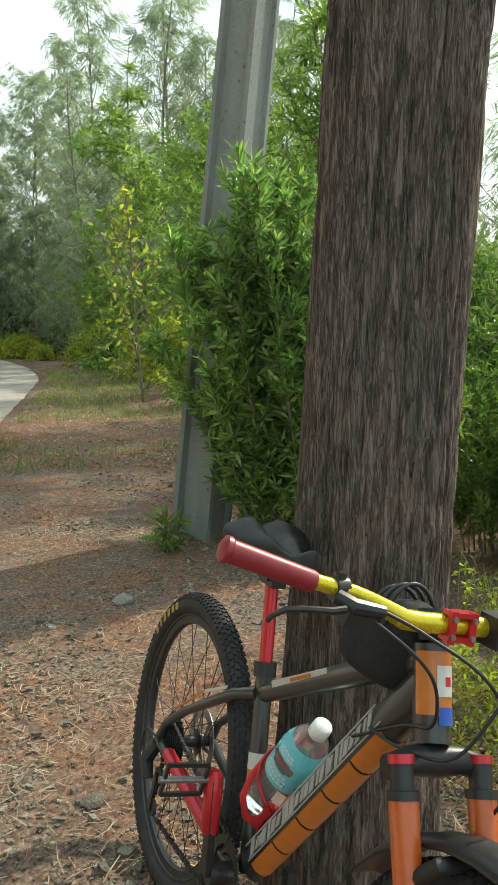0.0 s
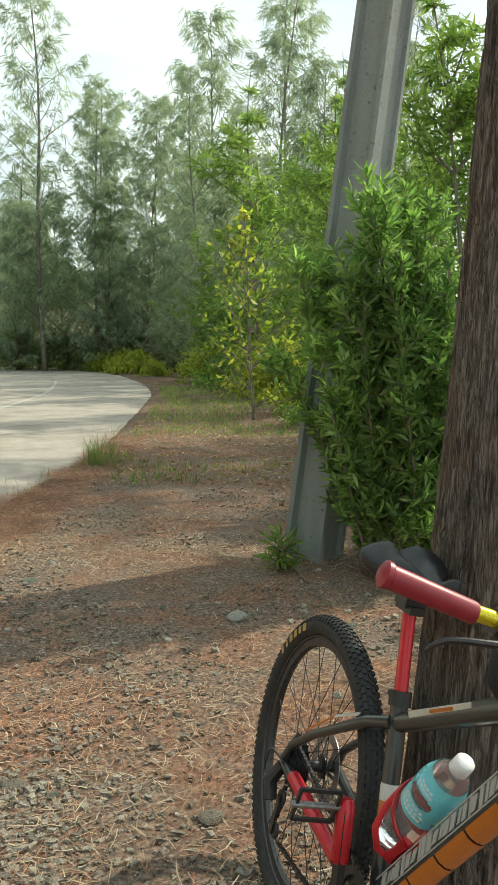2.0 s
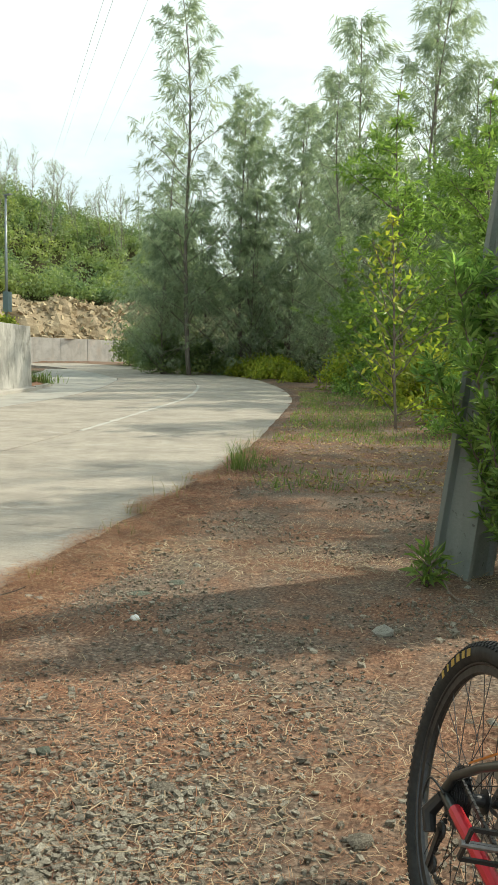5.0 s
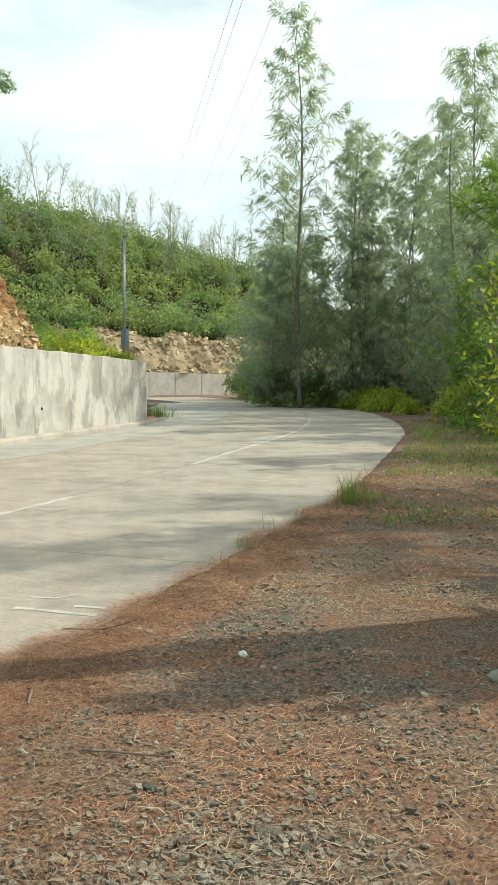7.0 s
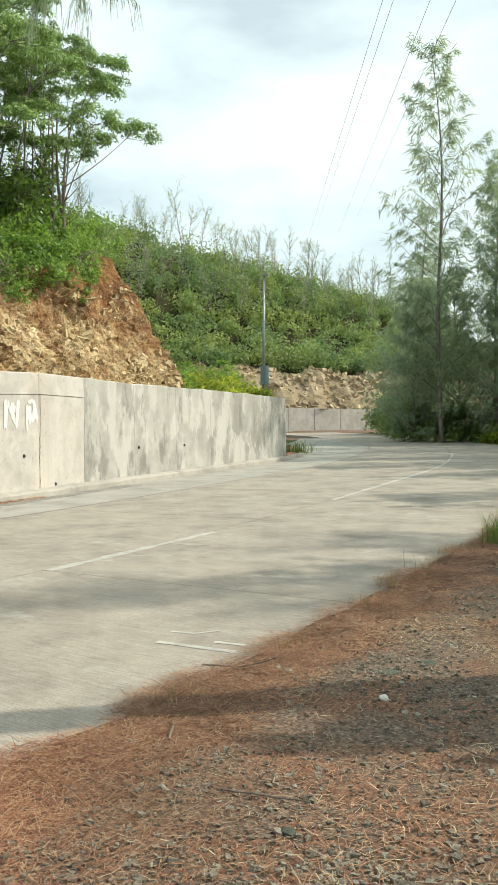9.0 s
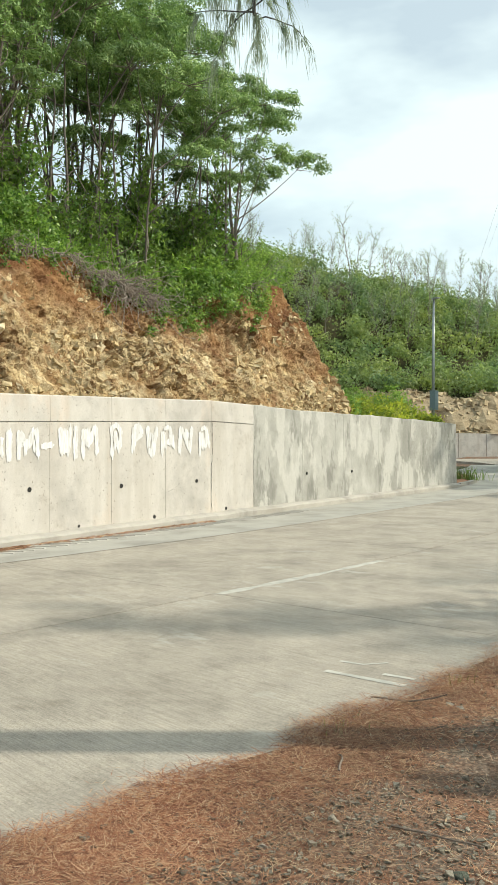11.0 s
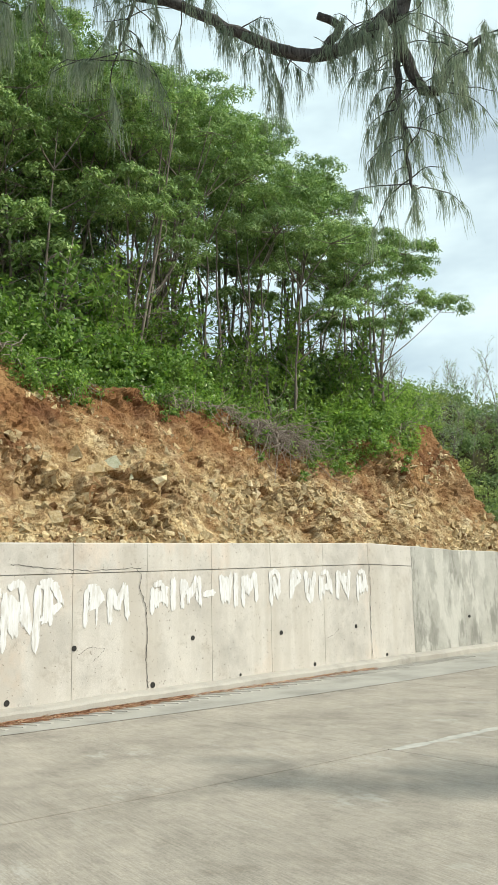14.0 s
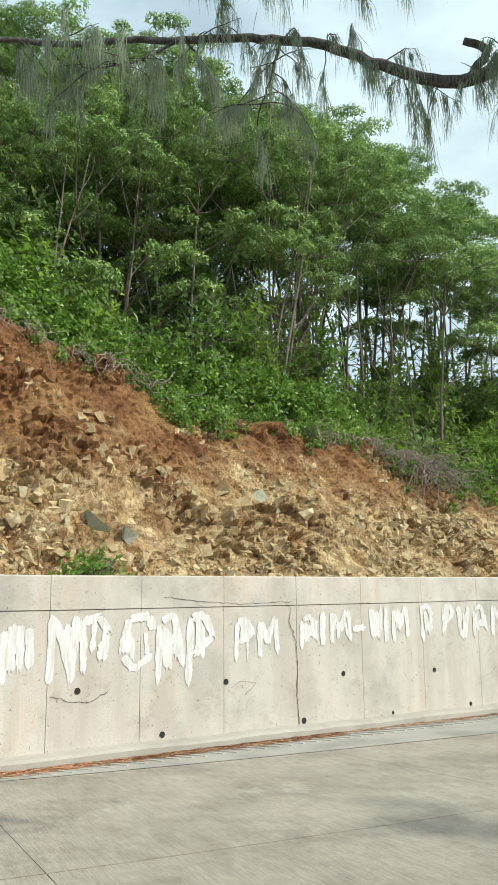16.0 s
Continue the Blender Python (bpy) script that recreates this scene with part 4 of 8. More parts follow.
# the bush by the pole and its neighbours
bush = acacia_bush(2.36, 0.48, 36, 11, label="bright green narrow-leaved acacia bush growing against the pole", per_m=195, leaf=(0.088, 0.0205), mat=M_BUSH)
put(bush, 0.05, 4.98, 0, 0)
sprig = acacia_bush(0.22, 0.18, 2, 13, label="small dark green acacia sprig at the foot of the pole", per_m=38, leaf=(0.10, 0.024))
put(sprig, -0.68, 5.0, 0, 0)
side = [acacia_bush(1.9, 1.0, 22, 12, label="dark green acacia bush in the thicket behind the tree", per_m=120, leaf=(0.085, 0.020), mat=M_SHRUB)]
scatter_copies(side, [(1.42, 4.3, 0.0, 0.68), (1.15, 4.9, 0.05, 0.70), (1.9, 5.3, 0.1, 0.72), (0.75, 6.0, 0.2, 0.85), (2.3, 4.6, 0.1, 0.72), (1.75, 3.7, 0.0, 0.58), (0.4, 7.2, 0.2, 0.8), (1.5, 6.4, 0.2, 0.75)], 5, "acacia bushes in the thicket")
low = [round_bush(0.42, 0.5, 14, M_YELLOW, 2600, (0.034, 0.013), "low_shrub", "low yellow-green shrub with thin twigs beside the tree")]
scatter_copies(low, [(0.66, 2.65, 0, 0.75), (0.95, 3.0, 0, 0.8), (0.85, 2.3, 0, 0.6), (1.3, 2.7, 0.05, 0.8)], 6, "low shrubs beside the tree")

# young trees and bushes along the verge
sap = broad_tree(3.9, 21, M_YELLOW, (0.15, 0.062), 420, "sapling", "slim sapling with drooping large yellow-green leaves", 0.36, -0.55)
put(sap, -2.40, 15.0, 0, 160)
young = [broad_tree(8.6, 22, M_ACACIA, (0.24, 0.045), 9000, label="light green young acacia tree on the verge", width=0.30),
         broad_tree(7.6, 23, M_ACACIA, (0.24, 0.045), 8500, label="leafy young acacia tree with hanging leaves", width=0.32)]
scatter_copies(young, [(-4.2, 27.0, 0, 1.13), (-2.6, 24.0, 0, 0.95), (-0.9, 17.5, 0, 0.75), (0.55, 12.5, 0, 0.70), (-0.4, 24, 0, 1.05), (0.9, 10.2, 0.1, 0.75), (-6.6, 31.5, 0, 0.62)], 7, "young trees on the verge", 0.95, 1.05)
bs = [round_bush(1.1, 1.5, 31, M_SHRUB, 2200, (0.17, 0.055), "verge_bush", "bright green leafy bush on the road verge"),
      round_bush(1.0, 1.2, 32, M_YELLOW, 1800, (0.16, 0.06), "verge_bush", "yellowish leafy bush on the road verge")]
scatter_copies(bs, [(-5.1, 25.4, 0, 0.8), (-6.2, 28.6, 0, 0.9), (-4.0, 24.2, 0, 0.9), (-1.5, 16.4, 0, 0.8), (-0.9, 14.2, 0, 0.9), (-2.6, 20.8, 0, 1.0), (-0.2, 11.6, 0, 0.8), (-3.2, 22.6, 0, 1.1), (-1.0, 19, 0, 1.3), (0.9, 9.2, 0.1, 1.0), (-5.0, 29.5, 0, 1.3), (-4.0, 31, 0, 1.5)], 8, "bushes on the verge")
grey = [round_bush(0.8, 0.55, 33, M_YELLOW, 1500, (0.16, 0.05), "ground_cover", "yellow-green creeper patch beside the road")]
scatter_copies(grey, [(-11.5, 38.5, 0, 1.3), (-13.2, 41, 0, 1.4), (-15.4, 43.5, 0, 1.3), (-9.9, 35.5, 0, 1.2), (-17.4, 46, 0, 1.2), (-14.1, 41.2, 0, 1.4), (-12.1, 39.3, 0, 1.2), (-19.5, 48.4, 0, 1.0)], 9, "creeper patches beside the road")

# casuarinas beyond the bend
cas = [casuarina(19.5, 41, 10500, 0.17, (0.44, 0.036), 0.12, label="tall feathery grey-green casuarina beyond the bend; extra copies shade the road"),
       casuarina(14.5, 42, 10500, 0.22, (0.44, 0.036), 0.06, label="broad feathery casuarina with drooping strands"),
       casuarina(11, 43, 13500, 0.28, (0.42, 0.038), 0.02, dense=1.3, rise=(0.1, 1.2), label="low dense casuarina with dark drooping strands")]
spots = [(-17.5, 41.9, 0, 1.0), (-15.0, 43.2, 0, 0.96), (-19.4, 42.6, 0, 0.75), (-15.3, 46, 0, 0.80), (-12.7, 43.9, 0, 1.0), (-17.6, 44.5, 0, 0.85), (-10.4, 43.4, 0, 0.55), (-13.6, 47, 0, 1.05), (-20.6, 46, 0, 0.8),
         (-7.6, 35.5, 0, 0.70), (-8.6, 41, 0, 1.12), (-21.5, 49, 0, 0.85), (-4.4, 33.5, 0, 0.80), (-2.4, 34, 0, 0.8), (-5.4, 38, 0, 0.7), (0.6, 33, 0, 0.75), (-0.6, 37, 0, 0.9), (-11.9, 49, 0, 0.98), (-23, 52, 0, 0.8), (-7.5, 45, 0, 0.62), (-7.2, 38.5, 0, 0.92), (-5.0, 36, 0, 0.9), (-9.0, 47, 0, 1.0), (-3.2, 30.5, 0, 0.68)]
scatter_copies(cas, spots, 10, "casuarinas beyond the bend", 0.95, 1.06)

for x, y, k, a in ((-14.3, 42.4, 0.85, 70), (-12.1, 42.0, 0.66, 150), (-9.8, 40.2, 0.55, 20), (-6.6, 36.2, 0.5, 110)):
    more = copy_thing(cas[2], pose(x, y, 0, 0, 0, a))
    more.scale = (k, k, k)

# extra casuarinas added off to the right, mostly unseen, to throw shade on the road
for x, y, k, a in ((4.7, 13.6, 0.62, 15), (5.3, 17.0, 0.60, 130), (3.9, 22.5, 0.60, 230)):
    more = copy_thing(cas[0], pose(x, y, 0.25, 0, 0, a))
    more.scale = (k, k, k)

belt = [(-26 + 4.1 * i + 1.3 * math.sin(i * 2.3), 58 + 6 * math.sin(i * 1.7), 0, 0.9 + 0.2 * math.sin(i * 3.1)) for i in range(7)]
for i, (x, y, z, k) in enumerate(belt):
    copy_thing(cas[(i + 1) % 3], pose(x, y, z, 0, 0, 40 * i)).scale = (k, k, k)
under = [round_bush(1.5, 1.9, 34, M_FAR, 2200, (0.30, 0.09), "undergrowth", "shaggy grey-green undergrowth below the casuarinas")]
scatter_copies(under, [(-19.6, 43.5, 0, 1.1), (-17.0, 43.4, 0, 1.0), (-14.6, 44.6, 0, 1.1), (-12.2, 45.2, 0, 1.1), (-10.0, 44.4, 0, 1.1), (-8.2, 42.5, 0, 1.1), (-21.2, 47, 0, 1.0), (-23.5, 50, 0, 1.1), (-15.5, 49, 0, 1.5), (-7.6, 38.5, 0, 1.1), (-5.8, 35.6, 0, 1.1), (-3.6, 36.5, 0, 1.3), (-1.2, 35, 0, 1.3), (1.5, 31, 0, 1.3), (3.5, 27, 0, 1.3), (5.5, 24, 0, 1.3), (-26, 55, 0, 1.2), (-29, 59, 0, 1.2), (4.4, 20, 0, 1.2), (-4.5, 31.5, 0, 1.0)], 12, "undergrowth below the casuarinas")


# the wooded slope above the cut bank
crest = [round_bush(0.95, 0.95, 51, M_SHRUB, 4300, (0.082, 0.047), label="glossy bright green shrub on the crest of the bank", shoots=34),
         round_bush(1.15, 1.15, 52, M_SHRUB, 4800, (0.084, 0.049), label="dense broad-leaved green shrub on the slope", shoots=38)]
light = [round_bush(1.0, 1.25, 54, M_ACACIA, 2300, (0.105, 0.050), label="light yellow-green feathery shrub on the slope", shoots=54)]
dark = [round_bush(0.85, 1.3, 53, M_PINE, 2000, (0.12, 0.05), label="dark green shrub on the wooded slope")]
rng = np.random.default_rng(60)


def on_slope(spots):
    out = []
    for s, o, k in spots:
        c = wall_at(s, o)
        out.append((c[0], c[1], hill_z(s, o) - (0.15 if s < 17 else 0.3), k))
    return out


spots = []
for i in range(34):
    s = -7 + 17.5 * i / 33 + rng.normal() * 0.2
    spots.append((s, 3.1 + rng.uniform(0, 0.5) + (0.3 if s < 3 else 0), rng.uniform(0.65, 0.9)))
    if s < 8.5:
        spots.append((s + 0.3, 4.0 + rng.uniform(0, 0.7) + (0.3 if s < 3 else 0), rng.uniform(0.8, 1.15)))
spots += [(11.3, 3.5, 0.75), (12.2, 3.3, 0.85), (12.9, 3.7, 0.95), (13.6, 3.3, 0.90), (14.3, 3.7, 1.0), (14.9, 3.2, 0.80), (15.6, 3.6, 0.80)]
scatter_copies(crest, on_slope(spots), 61, "shrubs on the crest")
spots = [(8.2 + 8.6 * i / 17 + rng.normal() * 0.2, 3.35 + rng.uniform(0, 1.1), rng.uniform(0.6, 0.9)) for i in range(18)]
spots += [(2.3, 5.2, 1.7), (1.2, 5.6, 1.8), (3.4, 5.4, 1.3), (0.0, 5.2, 1.6), (14.2, 3.3, 1.1), (15.3, 3.4, 1.0), (12.9, 3.5, 0.95), (16.6, 3.9, 0.8)]
for i in range(30):
    s = rng.uniform(18.4, 40)
    spots.append((s, rng.uniform(1.2, 11) + 0.55 * max(0, s - WALL_END), rng.uniform(0.5, 1.0)))
scatter_copies(light, on_slope(spots), 62, "light shrubs on the slope")
spots = [(rng.uniform(-9, 17), rng.uniform(4.6, 6.6), rng.uniform(0.8, 1.2)) for i in range(22)]
spots += [(rng.uniform(-8, 7.5), rng.uniform(5.6, 10), rng.uniform(1.5, 2.4)) for i in range(26)]
spots += [(rng.uniform(7.5, 15.8), rng.uniform(4.8, 7.0), rng.uniform(0.9, 1.35)) for i in range(20)]
scatter_copies(dark, on_slope(spots), 63, "dark shrubs under the trees")

umb = [umbrella_tree(7.4, 71, 9, 18, 1.9, label="multi-stemmed tree with flat green umbrella crowns", clear=0.78, shelf=(0.42, 0.47, 0.54, 0.50), lean=0.34, rad=(0.65, 1.0), girth=0.75, base=0.16),
       umbrella_tree(8.6, 72, 5, 17, 2.3, label="tall bare-stemmed tree with a lumpy layered crown", clear=0.77, rad=(0.7, 1.1), shelf=(0.64,), girth=0.85),
       umbrella_tree(6.2, 73, 3, 11, 2.0, label="slender tree with flat dark green crown layers", clear=0.66, rad=(0.6, 0.95), shelf=(0.5,)),
       umbrella_tree(5.2, 75, 3, 14, 1.5, label="small open tree with crooked limbs and thin crown layers", clear=0.52, rad=(0.50, 0.75), lean=0.6, girth=1.7),
       umbrella_tree(8.0, 70, 4, 36, 2.5, label="dark full-crowned tree in the depth of the wood", clear=0.22, rad=(0.6, 1.0), fine=False)]
# (kind, along the wall, behind its face, height of the top)
wood = [(0, 7.6, 4.7, 12.7), (4, 4.4, 6.0, 12.6), (4, 1.0, 6.0, 12.2), (4, -2.6, 6.2, 12.6),
        (1, 13.0, 7.0, 15.2), (1, 10.2, 6.4, 14.7), (1, 14.7, 6.4, 14.1), (1, 7.2, 7.0, 14.9), (1, 15.9, 6.2, 13.6), (1, 5.4, 6.8, 14.7), (1, 11.6, 5.8, 13.6), (1, 3.0, 7.2, 14.6), (1, 0.6, 7.0, 14.0), (1, -2.0, 7.6, 14.4), (1, -5.0, 7.6, 14.6), (1, 9.0, 5.6, 13.3), (1, 12.3, 8.6, 16.0),
        (2, 12.4, 4.2, 11.1), (2, 15.0, 4.8, 11.7), (2, 17.2, 5.2, 12.0), (2, 13.8, 5.4, 12.6), (2, 2.2, 5.0, 11.4), (2, 6.0, 5.4, 12.4), (2, 10.6, 4.8, 11.8),
        (3, 15.8, 3.5, 10.8),
        (4, 6.4, 7.8, 14.2), (4, 8.6, 8.8, 15.4), (4, 0.4, 9.6, 15.6), (4, 3.6, 10.0, 16.2), (4, 6.6, 9.8, 16.2), (4, -3.2, 9.4, 15.4), (4, 9.4, 10.4, 16.6), (4, -6.8, 9.8, 15.8), (4, 2.0, 12.6, 17.4), (4, 5.6, 12.8, 17.8), (4, -1.4, 12.4, 17.2)]
rng = np.random.default_rng(74)
first = set()
for kind, s, o, top in wood:
    c = wall_at(s, o)
    z = hill_z(s, o) - 0.2
    k = (top - z) / (7.4, 8.6, 6.2, 5.2, 8.0)[kind]
    m = pose(c[0], c[1], z, rng.normal() * 2, rng.normal() * 2, rng.uniform(0, 360))
    if kind in first:
        tree = copy_thing(umb[kind], m)
    else:
        tree = umb[kind]
        tree.matrix_basis = m
        first.add(kind)
    tree.scale = (k, k, k)
    tagged(tree, group="umbrella trees on the slope")

# spindly leafy saplings between the shrubs and the trees
thin = [broad_tree(2.9, 76, M_ACACIA, (0.12, 0.05), 1100, "spindly_sapling", "spindly yellow-green sapling among the trees", 0.20, 0.1),
        broad_tree(2.5, 77, M_SHRUB, (0.11, 0.05), 1000, "spindly_sapling", "thin-stemmed green sapling among the trees", 0.24, 0.0)]
rng = np.random.default_rng(78)
pts = []
for i in range(34):
    s, o = rng.uniform(3, 16.8), rng.uniform(3.7, 5.4)
    c = wall_at(s, o)
    pts.append((c[0], c[1], hill_z(s, o) - 0.1, rng.uniform(0.75, 1.25)))
scatter_copies(thin, pts, 79, "saplings on the slope")


# scrub on the further hill
def far_scrub():
    """Bushes of all sizes, each a heap of leafy clumps."""
    rng = np.random.default_rng(80)
    Vs = []
    for i in range(1900):
        u, o = rng.uniform(-34, 50), 4.8 + 31 * rng.uniform(0, 1) ** 1.15
        c = far_at(u, o)
        z = far_z(u, o)
        R = rng.uniform(0.8, 1.3) if i % 4 else rng.uniform(1.4, 2.2)
        for j in range(5):
            r = R * rng.uniform(0.45, 0.75)
            a, b = rng.uniform(0, 6.28), R * 0.75 * math.sqrt(rng.uniform())
            mid = np.array([c[0] + b * math.cos(a), c[1] + b * math.sin(a), z + R * rng.uniform(0.25, 1.15)])
            n = 22
            q = unit(rng.normal(size=(n, 3)) + np.array([0, 0, 0.35]))
            P = mid + q * r * rng.uniform(0.45, 1.0, (n, 1))
            Vs.append(leaf_quads(P, rng.normal(size=(n, 3)), rng.uniform(0.24, 0.44, n), rng.uniform(0.13, 0.22, n), rng, 0.05, 0.45, q + rng.normal(size=(n, 3)) * 0.35))
    ob = new("far_scrub", quad_mesh("far_scrub", np.concatenate(Vs), M_FAR))
    tagged(ob, "dense scrub covering the further hill", "scrub", kind="stuff")


far_scrub()


def bare_tree(height, seed, label):
    rng = np.random.default_rng(seed)
    tree = tagged(new("bare_tree"), label, "tree")
    g, paths = Geo(), []
    trunk = wander((0, 0, -0.5), (0, 0, 1), height, 10, 0.06, rng, (0, 0, 0.05))
    g.tube(trunk, np.linspace(0.06, 0.012, 11), 5)
    for i in range(18):
        k = rng.integers(3, 11)
        a = rng.uniform(0, 2 * math.pi)
        br = wander(trunk[k], (math.cos(a) * 0.6, math.sin(a) * 0.6, 1), height * rng.uniform(0.15, 0.38), 5, 0.15, rng)
        g.tube(br, np.linspace(0.026, 0.010, 6), 3, caps=False)
        paths.append(br)
    g.ob("trunk", M_BARK2, tree)
    P, T = along(paths, 11, rng)
    n = len(P)
    leaves_ob("crown", leaf_quads(P + rng.normal(size=(n, 3)) * 0.15, rng.normal(size=(n, 3)), rng.uniform(0.12, 0.24, n), rng.uniform(0.05, 0.09, n), rng), M_NEEDLE, tree)
    return tree


bt = [bare_tree(7.5, 91, "thin half-bare tree on the skyline of the hill"), bare_tree(6.5, 92, "leafless scrubby tree on the hill crest")]
rng = np.random.default_rng(93)
pts = []
for i in range(180):
    u, o = -30 + 78 * i / 179 + rng.normal(), rng.uniform(14, 34)
    c = far_at(u, o)
    pts.append((c[0], c[1], far_z(u, o), rng.uniform(0.45, 0.95)))
scatter_copies(bt, pts, 94, "half-bare trees on the skyline")


# yellow creepers and scrub at the foot of the slope past the corner
crp = [round_bush(0.8, 0.7, 97, M_YELLOW, 1500, (0.13, 0.07), "creeper", "yellow-green creeper over the rocky bank", "creeper")]
rng = np.random.default_rng(98)
pts = []
for i in range(15):
    s, o = rng.uniform(18.6, 34), rng.uniform(0.9, 3.6)
    o += 0.55 * max(0, s - WALL_END)
    c = wall_at(s, o)
    pts.append((c[0], c[1], hill_z(s, o) - 0.1, rng.uniform(0.6, 1.1)))
scatter_copies(crp, pts, 99, "creepers past the corner")


# ---- bicycle ----
def paint(name, col, rough=0.32, metal=0.0, coat=0.4):
    return plain(name, col, rough, metal, 0.07, 60, coat=coat)


B_GREY = paint("gunmetal_frame_paint", (0.055, 0.058, 0.056), 0.35, 0.5)
B_ORANGE = paint("orange_frame_paint", (0.54, 0.165, 0.020), 0.38)
B_FORK = paint("red_orange_fork_paint", (0.50, 0.095, 0.014), 0.33)
B_WHITE = paint("pale_decal", (0.60, 0.60, 0.56), 0.4)
B_DECAL = paint("silver_decal", (0.36, 0.36, 0.34), 0.4)
B_RED = paint("red_anodised", (0.52, 0.015, 0.028), 0.33, 0.35)
B_GRIP = plain("dull_red_grip", (0.25, 0.017, 0.027), 0.40, 0, 0.12, 60)
B_RUBBER = plain("tyre_rubber", (0.022, 0.022, 0.022), 0.72, 0, 0.25, 90, 0.2)
B_BLACK = plain("black_plastic", (0.018, 0.018, 0.019), 0.42, 0, 0.2, 60)
B_FABRIC = plain("black_bag_fabric", (0.011, 0.011, 0.012), 0.9, 0, 0.25, 300, 0.3)
B_STEEL = plain("dull_steel", (0.34, 0.34, 0.34), 0.38, 0.9, 0.15, 80)
B_DARK = plain("dark_steel", (0.07, 0.07, 0.072), 0.42, 0.8, 0.2, 80)
B_GOLD = paint("yellow_anodised_bar", (0.62, 0.52, 0.02), 0.25, 0.55)
B_SADDLE = plain("saddle_vinyl", (0.013, 0.013, 0.014), 0.50, 0, 0.15, 120, 0.15)
B_GOLDINK = plain("tyre_print", (0.42, 0.28, 0.07), 0.6)
B_CAP = plain("white_bottle_cap", (0.80, 0.80, 0.80), 0.4)
B_LABEL = plain("turquoise_label", (0.20, 0.72, 0.82), 0.25, 0, 0.1, 25)
B_LABEL.node_tree.nodes["Principled BSDF"].inputs["Transmission Weight"].default_value = 0.35
B_BLUE = plain("blue_band", (0.02, 0.10, 0.45), 0.5)


def make_glass():
    m, n, l, b = mat_new("clear_plastic", 0.06)
    b.inputs["Base Color"].default_value = (0.93, 0.97, 0.98, 1)
    b.inputs["Transmission Weight"].default_value = 0.92
    b.inputs["IOR"].default_value = 1.33
    return m


B_CLEAR = make_glass()
BH, BL = -1.148, 0.21
_f = Vector((math.cos(BH), math.sin(BH), 0))
_l = Vector((-_f.y, _f.x, 0))
_u = Vector((0, 0, 1)) * math.cos(BL) + _l * math.sin(BL)
_l2 = _u.cross(_f)
BIKE_AT = Matrix.Translation((-0.2755, 2.0258, 0.0032)) @ Matrix(((_f.x, _l2.x, _u.x, 0), (_f.y, _l2.y, _u.y, 0), (_f.z, _l2.z, _u.z, 0), (0, 0, 0, 1))) @ Matrix.Scale(0.965, 4)


def ribbon_box(g, a, b, side, w, h):
    """A bar from a to b, w wide along side and h thick."""
    a, b, side = Vector(a), Vector(b), Vector(side).normalized()
    d = (b - a).normalized()
    up = d.cross(side).normalized()
    vs = [p + side * (w / 2 * i) + up * (h / 2 * j) for p in (a, b) for i in (-1, 1) for j in (-1, 1)]
    g.add(vs, [(0, 1, 3, 2), (4, 6, 7, 5), (0, 4, 5, 1), (2, 3, 7, 6), (0, 2, 6, 4), (1, 5, 7, 3)])


def oval_tube(g, a, b, ra, rb, n=18, sa=1.0, sb=1.0):
    """A tube between two points of the frame; s squashes it sideways."""
    a, b = Vector(a), Vector(b)
    d = (b - a).normalized()
    side = Vector((0, 1, 0))
    up = d.cross(side).normalized()
    o = len(g.v)
    for f in (0.0, 0.08, 0.5, 0.92, 1.0):
        p, r, s = a.lerp(b, f), ra + (rb - ra) * f, sa + (sb - sa) * f
        for k in range(n):
            t = 2 * math.pi * k / n
            g.v.append(tuple(p + side * math.cos(t) * r * s + up * math.sin(t) * r))
    for i in range(4):
        for k in range(n):
            x, y = o + i * n + k, o + i * n + (k + 1) % n
            g.f.append((x, y, y + n, x + n))
    g.f += [tuple(o + k for k in reversed(range(n))), tuple(o + 4 * n + k for k in range(n))]


